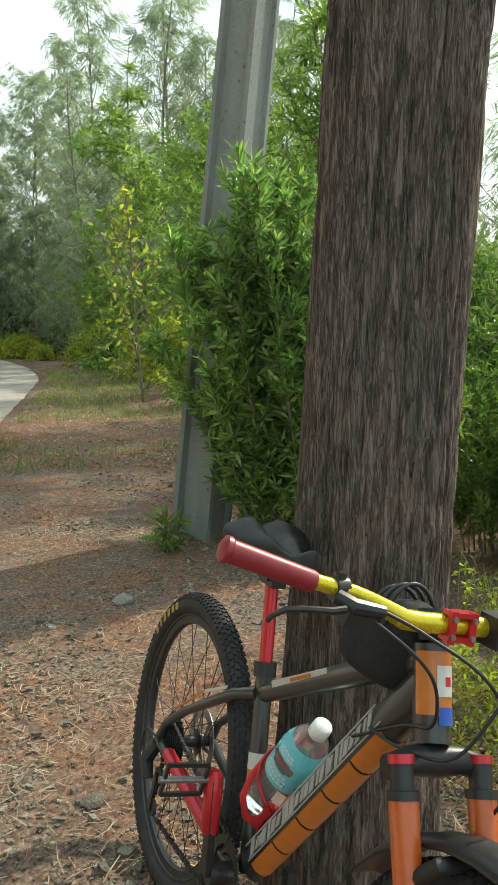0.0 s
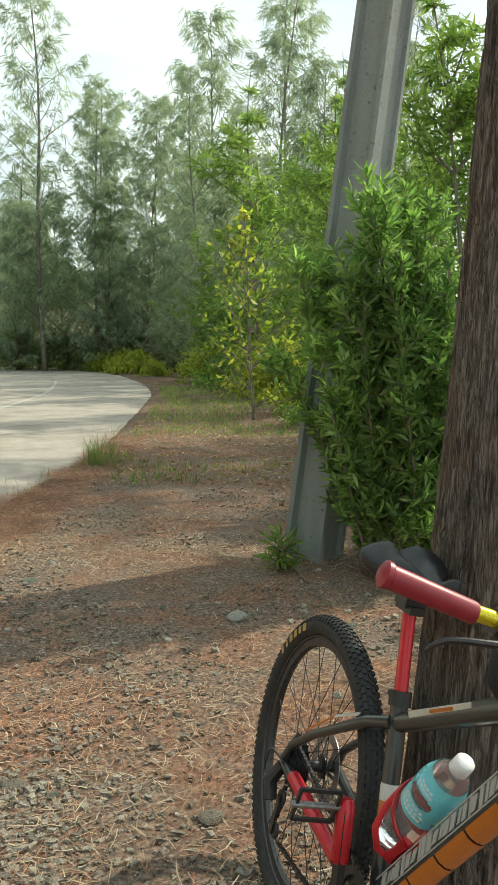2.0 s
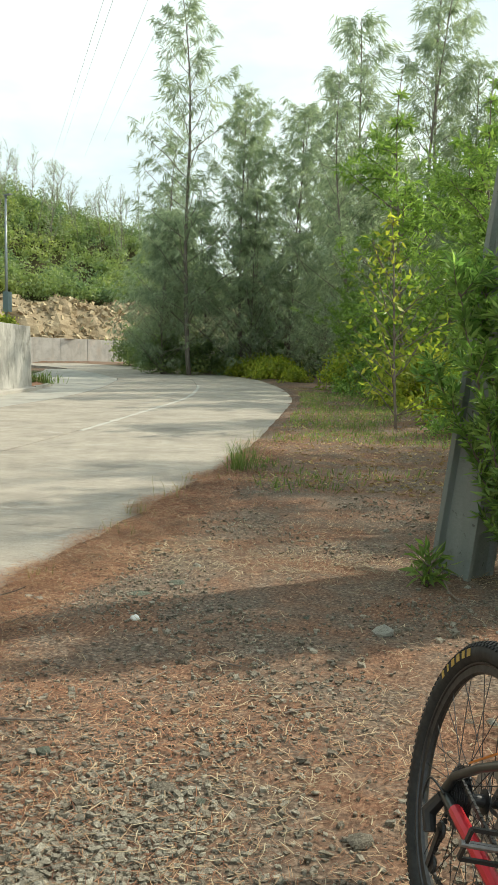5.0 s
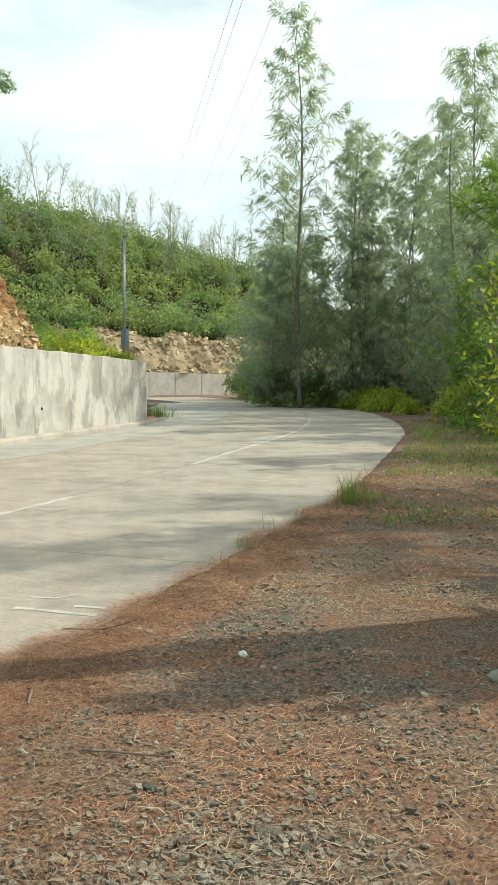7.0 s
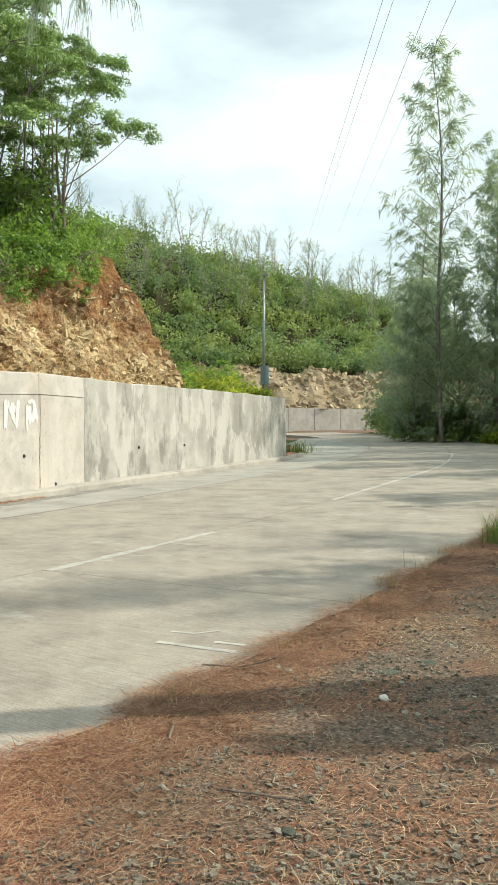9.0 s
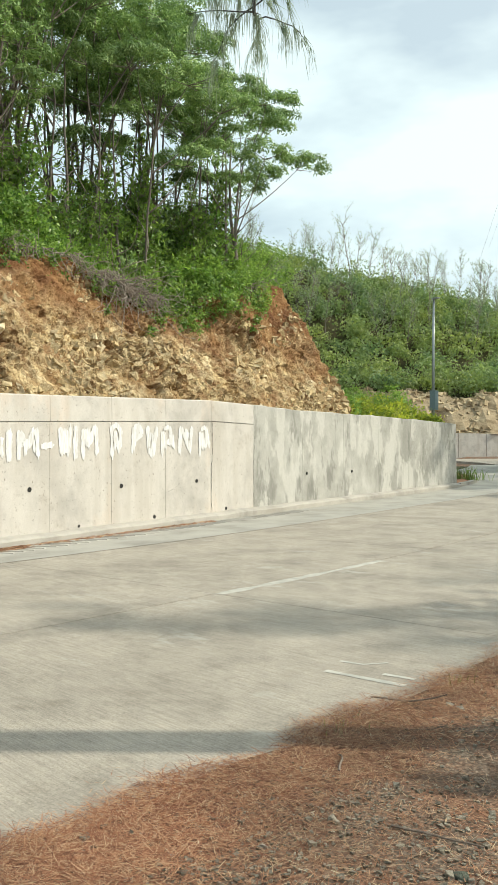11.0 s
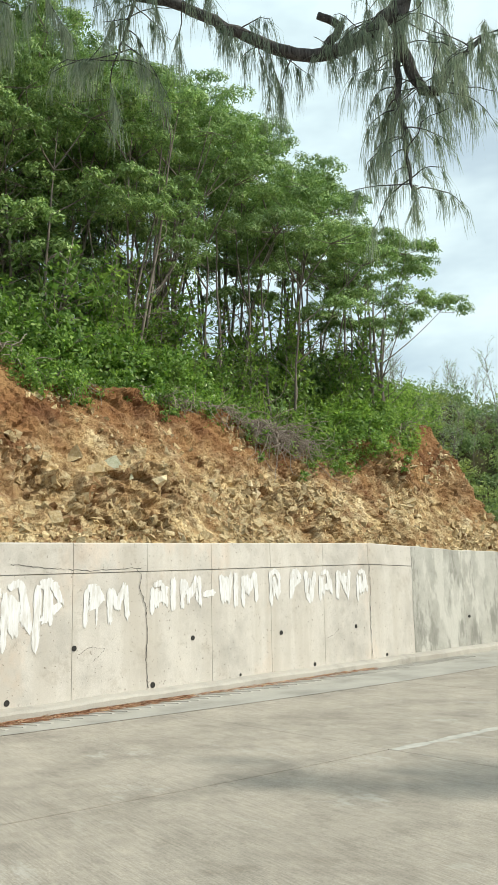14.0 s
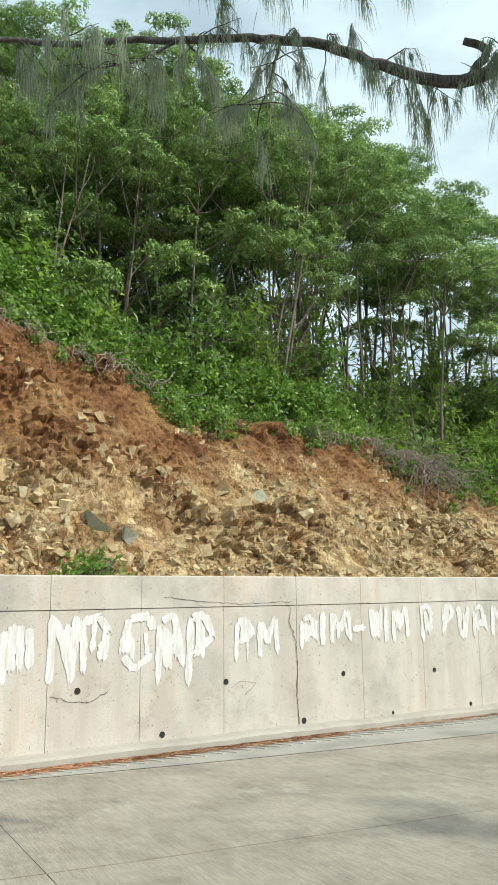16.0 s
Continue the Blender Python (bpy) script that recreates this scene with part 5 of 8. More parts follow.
def wheel(parent, cx, name, rear):
    w = new(name)
    w.parent = parent
    w.matrix_basis = pose(cx, 0, 0.35, 90, 0, 0)
    g = Geo()
    R, r = 0.322, 0.027
    n, m = 96, 16
    for i in range(n):
        a = 2 * math.pi * i / n
        for k in range(m):
            t = 2 * math.pi * k / m
            rad = R + r * math.cos(t) * (1.0 if math.cos(t) > 0 else 0.9)
            g.v.append((rad * math.cos(a), rad * math.sin(a), r * 0.98 * math.sin(t)))
    g.f = [(i * m + k, ((i + 1) % n) * m + k, ((i + 1) % n) * m + (k + 1) % m, i * m + (k + 1) % m) for i in range(n) for k in range(m)]
    g.ob("tyre", B_RUBBER, w, "black knobbly mountain bike tyre", smooth=True)
    g = Geo()
    for i in range(120):
        for j, (t, wd) in enumerate(((-54, 0.007), (-30, 0.007), (-8, 0.008), (14, 0.008), (36, 0.007), (56, 0.007))):
            a = 2 * math.pi * (i + (0.5 if j % 2 else 0)) / 120
            tt = radians(t)
            mtx = Matrix.Rotation(a, 4, "Z") @ Matrix.Translation((R + (r + 0.0005) * math.cos(tt), 0, r * math.sin(tt))) @ Matrix.Rotation(-tt, 4, "Y")
            g.box(mtx, 0.005, 0.0095, wd, 0.85)
    tagged(g.ob("tread", B_RUBBER, w), kind="stuff")
    if rear:
        g = Geo()
        for i, ww in enumerate((0.018, 0.014, 0.016, 0.016, 0.008, 0.012)):
            a = radians(118 + 5.4 * i)
            mtx = Matrix.Rotation(a, 4, "Z") @ Matrix.Translation((0.3225, 0, 0.0272))
            g.box(mtx, 0.018, ww, 0.0014)
        g.ob("print", B_GOLDINK, w, "worn gold bars printed on the sidewall")
    g = Geo()
    prof = [(0.296, -0.013), (0.300, -0.014), (0.301, -0.010), (0.278, -0.008), (0.274, 0.0), (0.278, 0.008), (0.301, 0.010), (0.300, 0.014), (0.296, 0.013), (0.290, 0.0), (0.296, -0.013)]
    g.lathe(Matrix(), prof, 72)
    g.ob("rim", B_DARK, w, "black alloy rim", smooth=False)
    g = Geo()
    g.lathe(Matrix(), [(0.0, -0.058), (0.012, -0.058), (0.012, -0.034), (0.028, -0.033), (0.028, -0.029), (0.015, -0.026), (0.013, 0.0), (0.015, 0.026), (0.028, 0.029), (0.028, 0.033), (0.012, 0.034), (0.012, 0.058), (0.0, 0.058)], 20)
    g.ob("hub", B_DARK, w, smooth=False)
    for i in range(32):
        g = Geo()
        a = 2 * math.pi * i / 32
        off = (1 if (i // 2) % 2 else -1) * radians(52)
        s = 0.031 if i % 2 else -0.031
        g.tube([(0.027 * math.cos(a + off), 0.027 * math.sin(a + off), s), (0.280 * math.cos(a), 0.280 * math.sin(a), s * 0.12)], 0.0011, 5, caps=False)
        g.ob("spoke", B_DARK, w)
    g = Geo()
    g.lathe(Matrix.Translation((0, 0, -0.040 if rear else -0.040)), [(0.058, -0.001), (0.082, -0.001), (0.082, 0.001), (0.058, 0.001), (0.058, -0.001)], 40)
    disc_arms = []
    for k in range(6):
        a = 2 * math.pi * k / 6
        arm = Geo()
        ribbon_box(arm, (0.018 * math.cos(a - 0.4), 0.018 * math.sin(a - 0.4), -0.04), (0.062 * math.cos(a), 0.062 * math.sin(a), -0.04), (0, 0, 1), 0.002, 0.010); disc_arms.append(arm)
    disc = g.ob("brake_disc", B_STEEL, w, "steel brake disc")
    for arm in disc_arms:
        arm.ob("disc_arm", B_STEEL, w)
    if rear:
        g = Geo()
        for k in range(9):
            rr = 0.068 - 0.0052 * k
            z = 0.030 + 0.0036 * k
            teeth = 30 - 2 * k
            g.lathe(Matrix.Translation((0, 0, z)), [(rr - 0.02, -0.0008), (rr, -0.0008), (rr, 0.0008), (rr - 0.02, 0.0008)], 32)
            for q in range(teeth):
                a = 2 * math.pi * q / teeth
                g.box(Matrix.Rotation(a, 4, "Z") @ Matrix.Translation((rr + 0.002, 0, z)), 0.005, 0.004, 0.0014, 0.6)
        tagged(g.ob("cassette", B_DARK, w, "dark toothed sprocket cassette"))
    return w


def make_bicycle():
    bike = tagged(new("bicycle"), "grey and orange mountain bike leaning against the tree", "bicycle")
    bb, clamp, ht, hb = Vector((0.432, 0, 0.286)), Vector((0.340, 0, 0.664)), Vector((0.851, 0, 0.872)), Vector((0.886, 0, 0.769))

    def P(name, g, mat, label="", smooth=True, deg=38):
        ob = g.ob(name, mat, bike, label)
        if smooth:
            smooth_by_angle(ob, deg)
        return ob

    g = Geo(); oval_tube(g, bb, clamp, 0.0185, 0.0175)
    st = P("seat_tube", g, B_GREY, "gunmetal seat tube with white and orange bands")
    for f0, f1, mt in ((0.49, 0.57, B_WHITE), (0.39, 0.49, B_ORANGE)):
        g = Geo(); oval_tube(g, bb.lerp(clamp, f0), bb.lerp(clamp, f1), 0.0192, 0.0190); smooth_by_angle(g.ob("band", mt, st))
    dt0, dt1 = Vector((0.450, 0, 0.310)), Vector((0.862, 0, 0.832))
    g = Geo(); oval_tube(g, dt0, dt1, 0.031, 0.034, 20, 0.78, 0.78)
    dt = P("down_tube", g, B_GREY, "broad hydroformed down tube with orange underside")
    d = (dt1 - dt0).normalized()
    up = Vector((-d.z, 0, d.x))
    for i in range(5):
        g = Geo()
        a, b = dt0.lerp(dt1, 0.06 + 0.155 * i), dt0.lerp(dt1, 0.06 + 0.155 * i + 0.147)
        vs = []
        for p in (a, b):
            for k in range(7):
                t = radians(-160 + 140 * k / 6)
                vs.append(p + Vector((0, 1, 0)) * math.cos(t) * 0.0275 + up * math.sin(t) * 0.0350)
        g.add(vs, [(k, k + 1, k + 8, k + 7) for k in range(6)])
        g.ob("orange_panel", B_ORANGE, dt, smooth=True)
    rngb = np.random.default_rng(5)
    f = 0.09
    k = 0
    while f < 0.80:
        wd = rngb.uniform(0.006, 0.020)
        p = dt0.lerp(dt1, f) + Vector((0, -0.0262, 0)) + up * 0.010
        k += 1
        hgt = rngb.uniform(0.0075, 0.0125)
        g = Geo(); ribbon_box(g, p - up * hgt - d * 0.010, p + up * hgt + d * 0.010, d, wd, 0.0022); g.ob("decal_bar", B_DECAL, dt)
        f += (wd + rngb.uniform(0.004, 0.008)) / (dt1 - dt0).length
    for q in (-0.004, 0.0235):
        g = Geo(); ribbon_box(g, dt0.lerp(dt1, 0.05) + Vector((0, -0.0263, 0)) + up * q, dt0.lerp(dt1, 0.84) + Vector((0, -0.0263, 0)) + up * q, up, 0.0025, 0.002); g.ob("decal_line", B_DECAL, dt)
    tt0, tt1 = Vector((0.350, 0, 0.609)), Vector((0.846, 0, 0.862))
    g = Geo(); oval_tube(g, tt0, tt1, 0.0185, 0.024, 18, 0.9, 0.9)
    tt = P("top_tube", g, B_GREY, "sloping top tube with pale decal")
    dd = (tt1 - tt0).normalized()
    for f0, f1, mt in ((0.14, 0.52, B_WHITE), (0.28, 0.42, B_ORANGE)):
        g = Geo()
        off = Vector((0, -0.0185, 0.0105)) if mt is B_WHITE else Vector((0, -0.0197, 0.0105))
        ribbon_box(g, tt0.lerp(tt1, f0) + off, tt0.lerp(tt1, f1) + off, Vector((0, -0.4, 1)), 0.014 if mt is B_WHITE else 0.007, 0.002)
        g.ob("decal", mt, tt)
    g = Geo(); oval_tube(g, hb + (hb - ht) * 0.12, ht + (ht - hb) * 0.12, 0.0275, 0.0255, 22)
    hd = P("head_tube", g, B_GREY, "head tube with orange front and stickers")
    ax = (ht - hb).normalized()
    fw = Vector((ax.z, 0, -ax.x))
    for nm, z0, z1, a0, a1, mt, rr in (("orange_front", 0.22, 1.02, -85, 60, B_ORANGE, 0.0285), ("sticker", 0.45, 0.84, -20, 38, B_WHITE, 0.0295), ("sticker", 0.10, 0.32, -15, 45, B_BLUE, 0.0295), ("red_mark", 0.58, 0.70, 5, 26, B_RED, 0.0302)):
        g = Geo()
        vs = []
        for q in (z0, z1):
            for k in range(9):
                t = radians(a0 + (a1 - a0) * k / 8)
                vs.append(hb.lerp(ht, q) + fw * math.cos(t) * rr + Vector((0, 1, 0)) * math.sin(t) * rr)
        g.add(vs, [(k, k + 9, k + 10, k + 1) for k in range(8)])
        g.ob(nm, mt, hd, smooth=True)
    for s in (-1, 1):
        g = Geo()
        g.tube([(0.352, 0.012 * s, 0.610), (0.30, 0.036 * s, 0.588), (0.12, 0.060 * s, 0.475), (0.025, 0.066 * s, 0.405), (0.0, 0.066 * s, 0.36)], [0.014, 0.0125, 0.010, 0.010, 0.012], 10)
        ss = P("seat_stay", g, B_GREY)
        if s < 0:
            for a, b, mt in (((0.285, -0.0405, 0.589), (0.20, -0.0515, 0.546), B_WHITE), ((0.20, -0.0515, 0.546), (0.09, -0.0635, 0.463), B_ORANGE)):
                g = Geo(); ribbon_box(g, Vector(a) + Vector((0, -0.008, 0.006)), Vector(b) + Vector((0, -0.008, 0.006)), Vector((0.4, 0, 0.7)), 0.011, 0.002); g.ob("decal", mt, ss)
        g = Geo()
        g.tube([(0.425, 0.026 * s, 0.292), (0.34, 0.045 * s, 0.306), (0.14, 0.060 * s, 0.335), (0.0, 0.066 * s, 0.352)], [0.017, 0.013, 0.011, 0.012], 10)
        cs = P("chain_stay", g, B_GREY)
        if s < 0:
            g = Geo(); g.tube([(0.33, -0.047, 0.312), (0.2, -0.056, 0.332), (0.07, -0.065, 0.352)], [0.0165, 0.017, 0.0155], 10); smooth_by_angle(g.ob("chainstay_guard", B_RED, cs, "red chainstay protector"))
    sp0, sp1 = clamp, Vector((0.290, 0, 0.868))
    g = Geo(); g.tube([sp0, sp0.lerp(sp1, 0.85)], 0.0135, 16); P("seat_post", g, B_RED, "red anodised seat post")
    g = Geo(); g.tube([clamp + Vector((0.006, 0, -0.022)), clamp + Vector((-0.001, 0, 0.006))], 0.0225, 16); g.tube([clamp + Vector((-0.025, -0.012, -0.008)), clamp + Vector((-0.025, 0.014, -0.008))], 0.006, 8)
    P("seat_clamp", g, B_BLACK)
    g = Geo(); g.box(Matrix.Translation(sp0.lerp(sp1, 0.88)), 0.05, 0.045, 0.028); g.box(Matrix.Translation(sp0.lerp(sp1, 0.80)), 0.065, 0.032, 0.016)
    for s in (-1, 1):
        g.tube([(0.18, 0.022 * s, 0.873), (0.25, 0.021 * s, 0.852), (0.33, 0.021 * s, 0.852), (0.42, 0.010 * s, 0.893)], 0.0035, 8)
    P("saddle_clamp", g, B_BLACK)
    g = Geo()
    n, m = 26, 36
    for i in range(n + 1):
        f = i / n
        x = 0.180 + 0.265 * f
        w = 0.076 * (1 - sm(0.12, 0.66, f)) + 0.024 if f > 0.0 else 0.05
        w *= math.sqrt(max(0.02, 1 - ((0.10 - f) / 0.10) ** 2)) if f < 0.10 else (math.sqrt(max(0.02, 1 - ((f - 0.93) / 0.07) ** 2)) if f > 0.93 else 1)
        top = 0.891 + 0.020 * (1 - sm(0.0, 0.35, f)) + 0.002 * f
        for k in range(m):
            t = 2 * math.pi * k / m
            y, z = w * math.cos(t), math.sin(t)
            h = 0.030 if z > 0 else 0.052 * (1 - 0.55 * f)
            dip = -0.030 * math.exp(-(y / 0.019) ** 2) * float(sm(-0.15, 0.08, f)) * (1 - float(sm(0.75, 0.95, f))) if z > 0 else 0
            g.v.append((x, y + 0.010, top + z * h + dip - 0.10 * y * y * 4))
    g.f = [(i * m + k, i * m + (k + 1) % m, (i + 1) * m + (k + 1) % m, (i + 1) * m + k) for i in range(n) for k in range(m)] + [tuple(reversed(range(m))), tuple(n * m + k for k in range(m))]
    P("saddle", g, B_SADDLE, "padded black vinyl saddle", deg=60)
    # cockpit
    bc = Vector((0.889, 0, 0.926))
    path = [(-0.012, 0, 0)]
    half = [(0.0, 0.0, 0.0), (0.0, 0.055, 0.0), (-0.002, 0.085, 0.002), (-0.006, 0.135, 0.022), (-0.010, 0.165, 0.030), (-0.020, 0.24, 0.041), (-0.032, 0.352, 0.066)]
    pts = [bc + Vector((x, -y, z)) for x, y, z in reversed(half[1:])] + [bc + Vector(p) for p in half]
    g = Geo(); g.tube(pts, [0.0112] * 4 + [0.0150] * 5 + [0.0112] * 4, 16); P("handlebar", g, B_GOLD, "glossy yellow riser handlebar", deg=60)
    for s, mt, lab in ((-1, B_GRIP, "red tapered handlebar grip"), (1, B_GRIP, "red tapered handlebar grip")):
        a, b = bc + Vector((-0.0195, 0.222 * s, 0.037)), bc + Vector((-0.0325, 0.352 * s, 0.066))
        g = Geo(); g.tube([a, a.lerp(b, 0.05), a.lerp(b, 0.5), a.lerp(b, 0.93), a.lerp(b, 0.95), b, b + (b - a) * 0.03], [0.0145, 0.0155, 0.0158, 0.0163, 0.0185, 0.0185, 0.012], 18); P("grip", g, mt, lab)
        c = bc + Vector((-0.0165, 0.185 * s, 0.033))
        lv = new("brake_lever"); lv.parent = bike
        tagged(lv, "black brake lever and shifter")
        g = Geo(); g.tube([c + Vector((0.001, -0.010, 0)), c + Vector((-0.001, 0.010, 0))], 0.0165, 14)
        g.tube([c + Vector((0.004, 0, 0.012)), c + Vector((0.004, 0, 0.022))], 0.006, 8)
        smooth_by_angle(g.ob("lever_clamp", B_BLACK, lv))
        g = Geo(); g.tube([c + Vector((0.014, 0.008 * s, -0.008)), c + Vector((0.030, -0.01 * s, -0.016)), c + Vector((0.034, -0.055 * s, -0.019))], [0.011, 0.0125, 0.009], 10); smooth_by_angle(g.ob("lever_body", B_BLACK, lv))
        g = Geo(); g.tube([c + Vector((0.034, 0.006 * s, -0.020)), c + Vector((0.046, 0.030 * s, -0.020)), c + Vector((0.040, 0.070 * s, -0.022)), c + Vector((0.034, 0.090 * s, -0.026)), c + Vector((0.026, 0.101 * s, -0.036)), c + Vector((0.020, 0.105 * s, -0.046))], [0.0075, 0.0065, 0.0058, 0.0055, 0.0050, 0.0042], 8, 0.7); smooth_by_angle(g.ob("lever_blade", B_DARK, lv))
        g = Geo(); g.box(Matrix.Translation(c + Vector((0.016, -0.022 * s, -0.026))) @ Matrix.Rotation(0.4, 4, "Y"), 0.045, 0.05, 0.022, 0.8); smooth_by_angle(g.ob("shifter", B_BLACK, lv))
    g = Geo(); g.tube([ht + ax * 0.018, ht + ax * 0.062], 0.019, 16); g.tube([ht + ax * 0.042 + fw * 0.005, bc - Vector((0.004, 0, 0))], 0.0185, 14)
    P("stem", g, B_BLACK)
    for z, nm in ((0.016, 1), (-0.014, -1)):
        g = Geo()
        for s in (-1, 1):
            g.box(Matrix.Translation(bc + Vector((0.016, 0.017 * s, z * 0.2))), 0.012, 0.011, 0.040, 0.85)
        g.box(Matrix.Translation(bc + Vector((0.010, 0, z * 1.15))), 0.022, 0.046, 0.007)
        P("stem_faceplate", g, B_RED, "red stem clamp plate")
    for s in (-1, 1):
        for z in (-0.012, 0.013):
            g = Geo(); g.tube([bc + Vector((0.020, 0.017 * s, z)), bc + Vector((0.0255, 0.017 * s, z))], 0.0042, 8); P("bolt", g, B_STEEL)
    g = Geo(); g.box(Matrix.Translation(bc + Vector((0.012, 0.085, 0.004))) @ Matrix.Rotation(0.15, 4, "X"), 0.045, 0.075, 0.045, 0.9); P("bell", g, B_BLACK, "black handlebar accessory")
    # bag on the top tube behind the stem
    g = Geo()
    n, m = 14, 18
    for i in range(n + 1):
        f = i / n
        x = 0.630 + 0.205 * f
        sc = math.sqrt(max(0.03, 1 - (2 * f - 1) ** 4))
        zc, hh, ww = 0.838 + 0.030 * f, (0.050 + 0.030 * f) * sc, 0.046 * sc
        for k in range(m):
            t = 2 * math.pi * k / m
            c, s = math.cos(t), math.sin(t)
            g.v.append((x, ww * math.copysign(abs(c) ** 0.6, c), zc + hh * math.copysign(abs(s) ** 0.6, s)))
    g.f = [(i * m + k, i * m + (k + 1) % m, (i + 1) * m + (k + 1) % m, (i + 1) * m + k) for i in range(n) for k in range(m)] + [tuple(reversed(range(m))), tuple(n * m + k for k in range(m))]
    bag = P("frame_bag", g, B_FABRIC, "black fabric bag strapped behind the stem", deg=60)
    for dx, hh in ((0.745, 0.050), (0.765, 0.058), (0.785, 0.064)):
        g = Geo(); g.tube([Vector((dx - 0.006 * math.sin(math.pi * q / 14), -0.045 * math.cos(math.pi * q / 14), 0.890 + hh * math.sin(math.pi * q / 14))) for q in range(15)], 0.0036, 8); smooth_by_angle(g.ob("cable_loop", B_BLACK, bag, "thin black strap loop"), 70)
    # fork
    fork = new("fork"); fork.parent = bike
    tagged(fork, "suspension fork with orange lower legs")
    g = Geo(); ca = hb - ax * 0.038
    g.tube([ca + Vector((0.012, -0.080, -0.004)), ca + Vector((0.008, -0.04, 0.004)), ca, ca + Vector((0.008, 0.04, 0.004)), ca + Vector((0.012, 0.080, -0.004))], [0.017, 0.020, 0.024, 0.020, 0.017], 14); smooth_by_angle(g.ob("crown", B_BLACK, fork))
    fa = Vector((1.125, 0, 0.318))
    for s in (-1, 1):
        top, bot = Vector((0.915, 0.066 * s, 0.750)), fa + Vector((-0.012, 0.060 * s, 0))
        dn = (bot - top).normalized()
        g = Geo(); g.tube([top, top + dn * 0.012], 0.0185, 14); smooth_by_angle(g.ob("top_cap", B_RED, fork))
        g = Geo(); g.tube([top + dn * 0.010, top + dn * 0.10], 0.0165, 14); smooth_by_angle(g.ob("stanchion", B_BLACK, fork))
        g = Geo(); g.tube([top + dn * 0.055, top + dn * 0.062, bot], [0.0200, 0.0208, 0.0165], 16); smooth_by_angle(g.ob("lower_leg", B_FORK, fork))
        g = Geo(); g.tube([top + dn * 0.046, top + dn * 0.058], 0.0225, 14); smooth_by_angle(g.ob("wiper_seal", B_BLACK, fork))
    g = Geo()
    a = Vector((0.985, 0, 0.615))
    g.tube([a + Vector((0.0, -0.062, 0)), a + Vector((0.03, -0.05, 0.035)), a + Vector((0.04, 0, 0.045)), a + Vector((0.03, 0.05, 0.035)), a + Vector((0.0, 0.062, 0))], 0.011, 10); smooth_by_angle(g.ob("arch", B_BLACK, fork))
    g = Geo()
    vs = []
    for i in range(13):
        t = radians(150 - 100 * i / 12)
        for y, z in ((-0.042, -0.012), (-0.02, 0.002), (0.02, 0.002), (0.042, -0.012)):
            rr = 0.378 + z
            vs.append((1.125 + rr * math.cos(t), y, 0.318 + rr * math.sin(t)))
    g.add(vs, [(i * 4 + k, i * 4 + k + 1, (i + 1) * 4 + k + 1, (i + 1) * 4 + k) for i in range(12) for k in range(3)])
    mg = g.ob("mudguard", B_BLACK, fork, "short black front mudguard", smooth=True)
    sol = mg.modifiers.new("thick", "SOLIDIFY"); sol.thickness = 0.003
    wheel(bike, 0.0, "rear_wheel", True)
    fw_ob = wheel(bike, 1.125, "front_wheel", False)
    fw_ob.location.z -= 0.032
    # drivetrain on the near side
    cr = new("crankset"); cr.parent = bike
    tagged(cr, "black crankset with red arm cover")
    g = Geo(); tip = Vector((0.412, -0.098, 0.462))
    for rr, y in ((0.068, -0.052), (0.052, -0.045)):
        mtx = Matrix.Translation((bb.x, y, bb.z)) @ Matrix.Rotation(radians(90), 4, "X")
        g.lathe(mtx, [(rr - 0.016, -0.001), (rr, -0.001), (rr, 0.001), (rr - 0.016, 0.001), (rr - 0.016, -0.001)], 40)
        for q in range(34):
            g.box(mtx @ Matrix.Rotation(2 * math.pi * q / 34, 4, "Z") @ Matrix.Translation((rr + 0.002, 0, 0)), 0.006, 0.005, 0.0018, 0.6)
    g.tube([(bb.x, -0.03, bb.z), (bb.x, -0.085, bb.z)], 0.021, 16)
    smooth_by_angle(g.ob("chainring", B_DARK, cr))
    for yy, t2 in ((-0.088, tip), (0.088, Vector((0.452, 0.098, 0.110)))):
        g = Geo(); b0 = Vector((bb.x, yy, bb.z)); ribbon_box(g, b0, t2, (1, 0, 0.05), 0.026, 0.014); smooth_by_angle(g.ob("crank_arm", B_BLACK, cr))
        if yy < 0:
            g = Geo()
            a, b = b0.lerp(t2, 0.42), b0.lerp(t2, 1.10)
            g.tube([a, a.lerp(b, 0.06), a.lerp(b, 0.9), b], [0.013, 0.018, 0.0185, 0.012], 14, 0.75); smooth_by_angle(g.ob("arm_cover", B_RED, cr, "red rubber crank arm cover"), 50)
        pd = new("pedal"); pd.parent = bike
        tagged(pd, "flat black platform pedal")
        sg = 1 if yy > 0 else -1
        c = t2 + Vector((0, 0.060 * sg, 0))
        g = Geo(); g.tube([t2, t2 + Vector((0, 0.11 * sg, 0))], 0.0065, 8); smooth_by_angle(g.ob("axle", B_STEEL, pd))
        g = Geo()
        for x in (-0.033, 0.033):
            ribbon_box(g, c + Vector((x * 0.3, -0.040, x)), c + Vector((x * 0.3, 0.040, x)), (1, 0, 0), 0.007, 0.007)
        for y in (-0.040, 0.040):
            ribbon_box(g, c + Vector((-0.010, y, -0.033)), c + Vector((0.010, y, 0.033)), (0, 1, 0), 0.006, 0.008)
        ribbon_box(g, c + Vector((0, -0.040, 0)), c + Vector((0, 0.040, 0)), (1, 0, 0), 0.009, 0.010)
        smooth_by_angle(g.ob("cage", B_BLACK, pd))
    g = Geo()
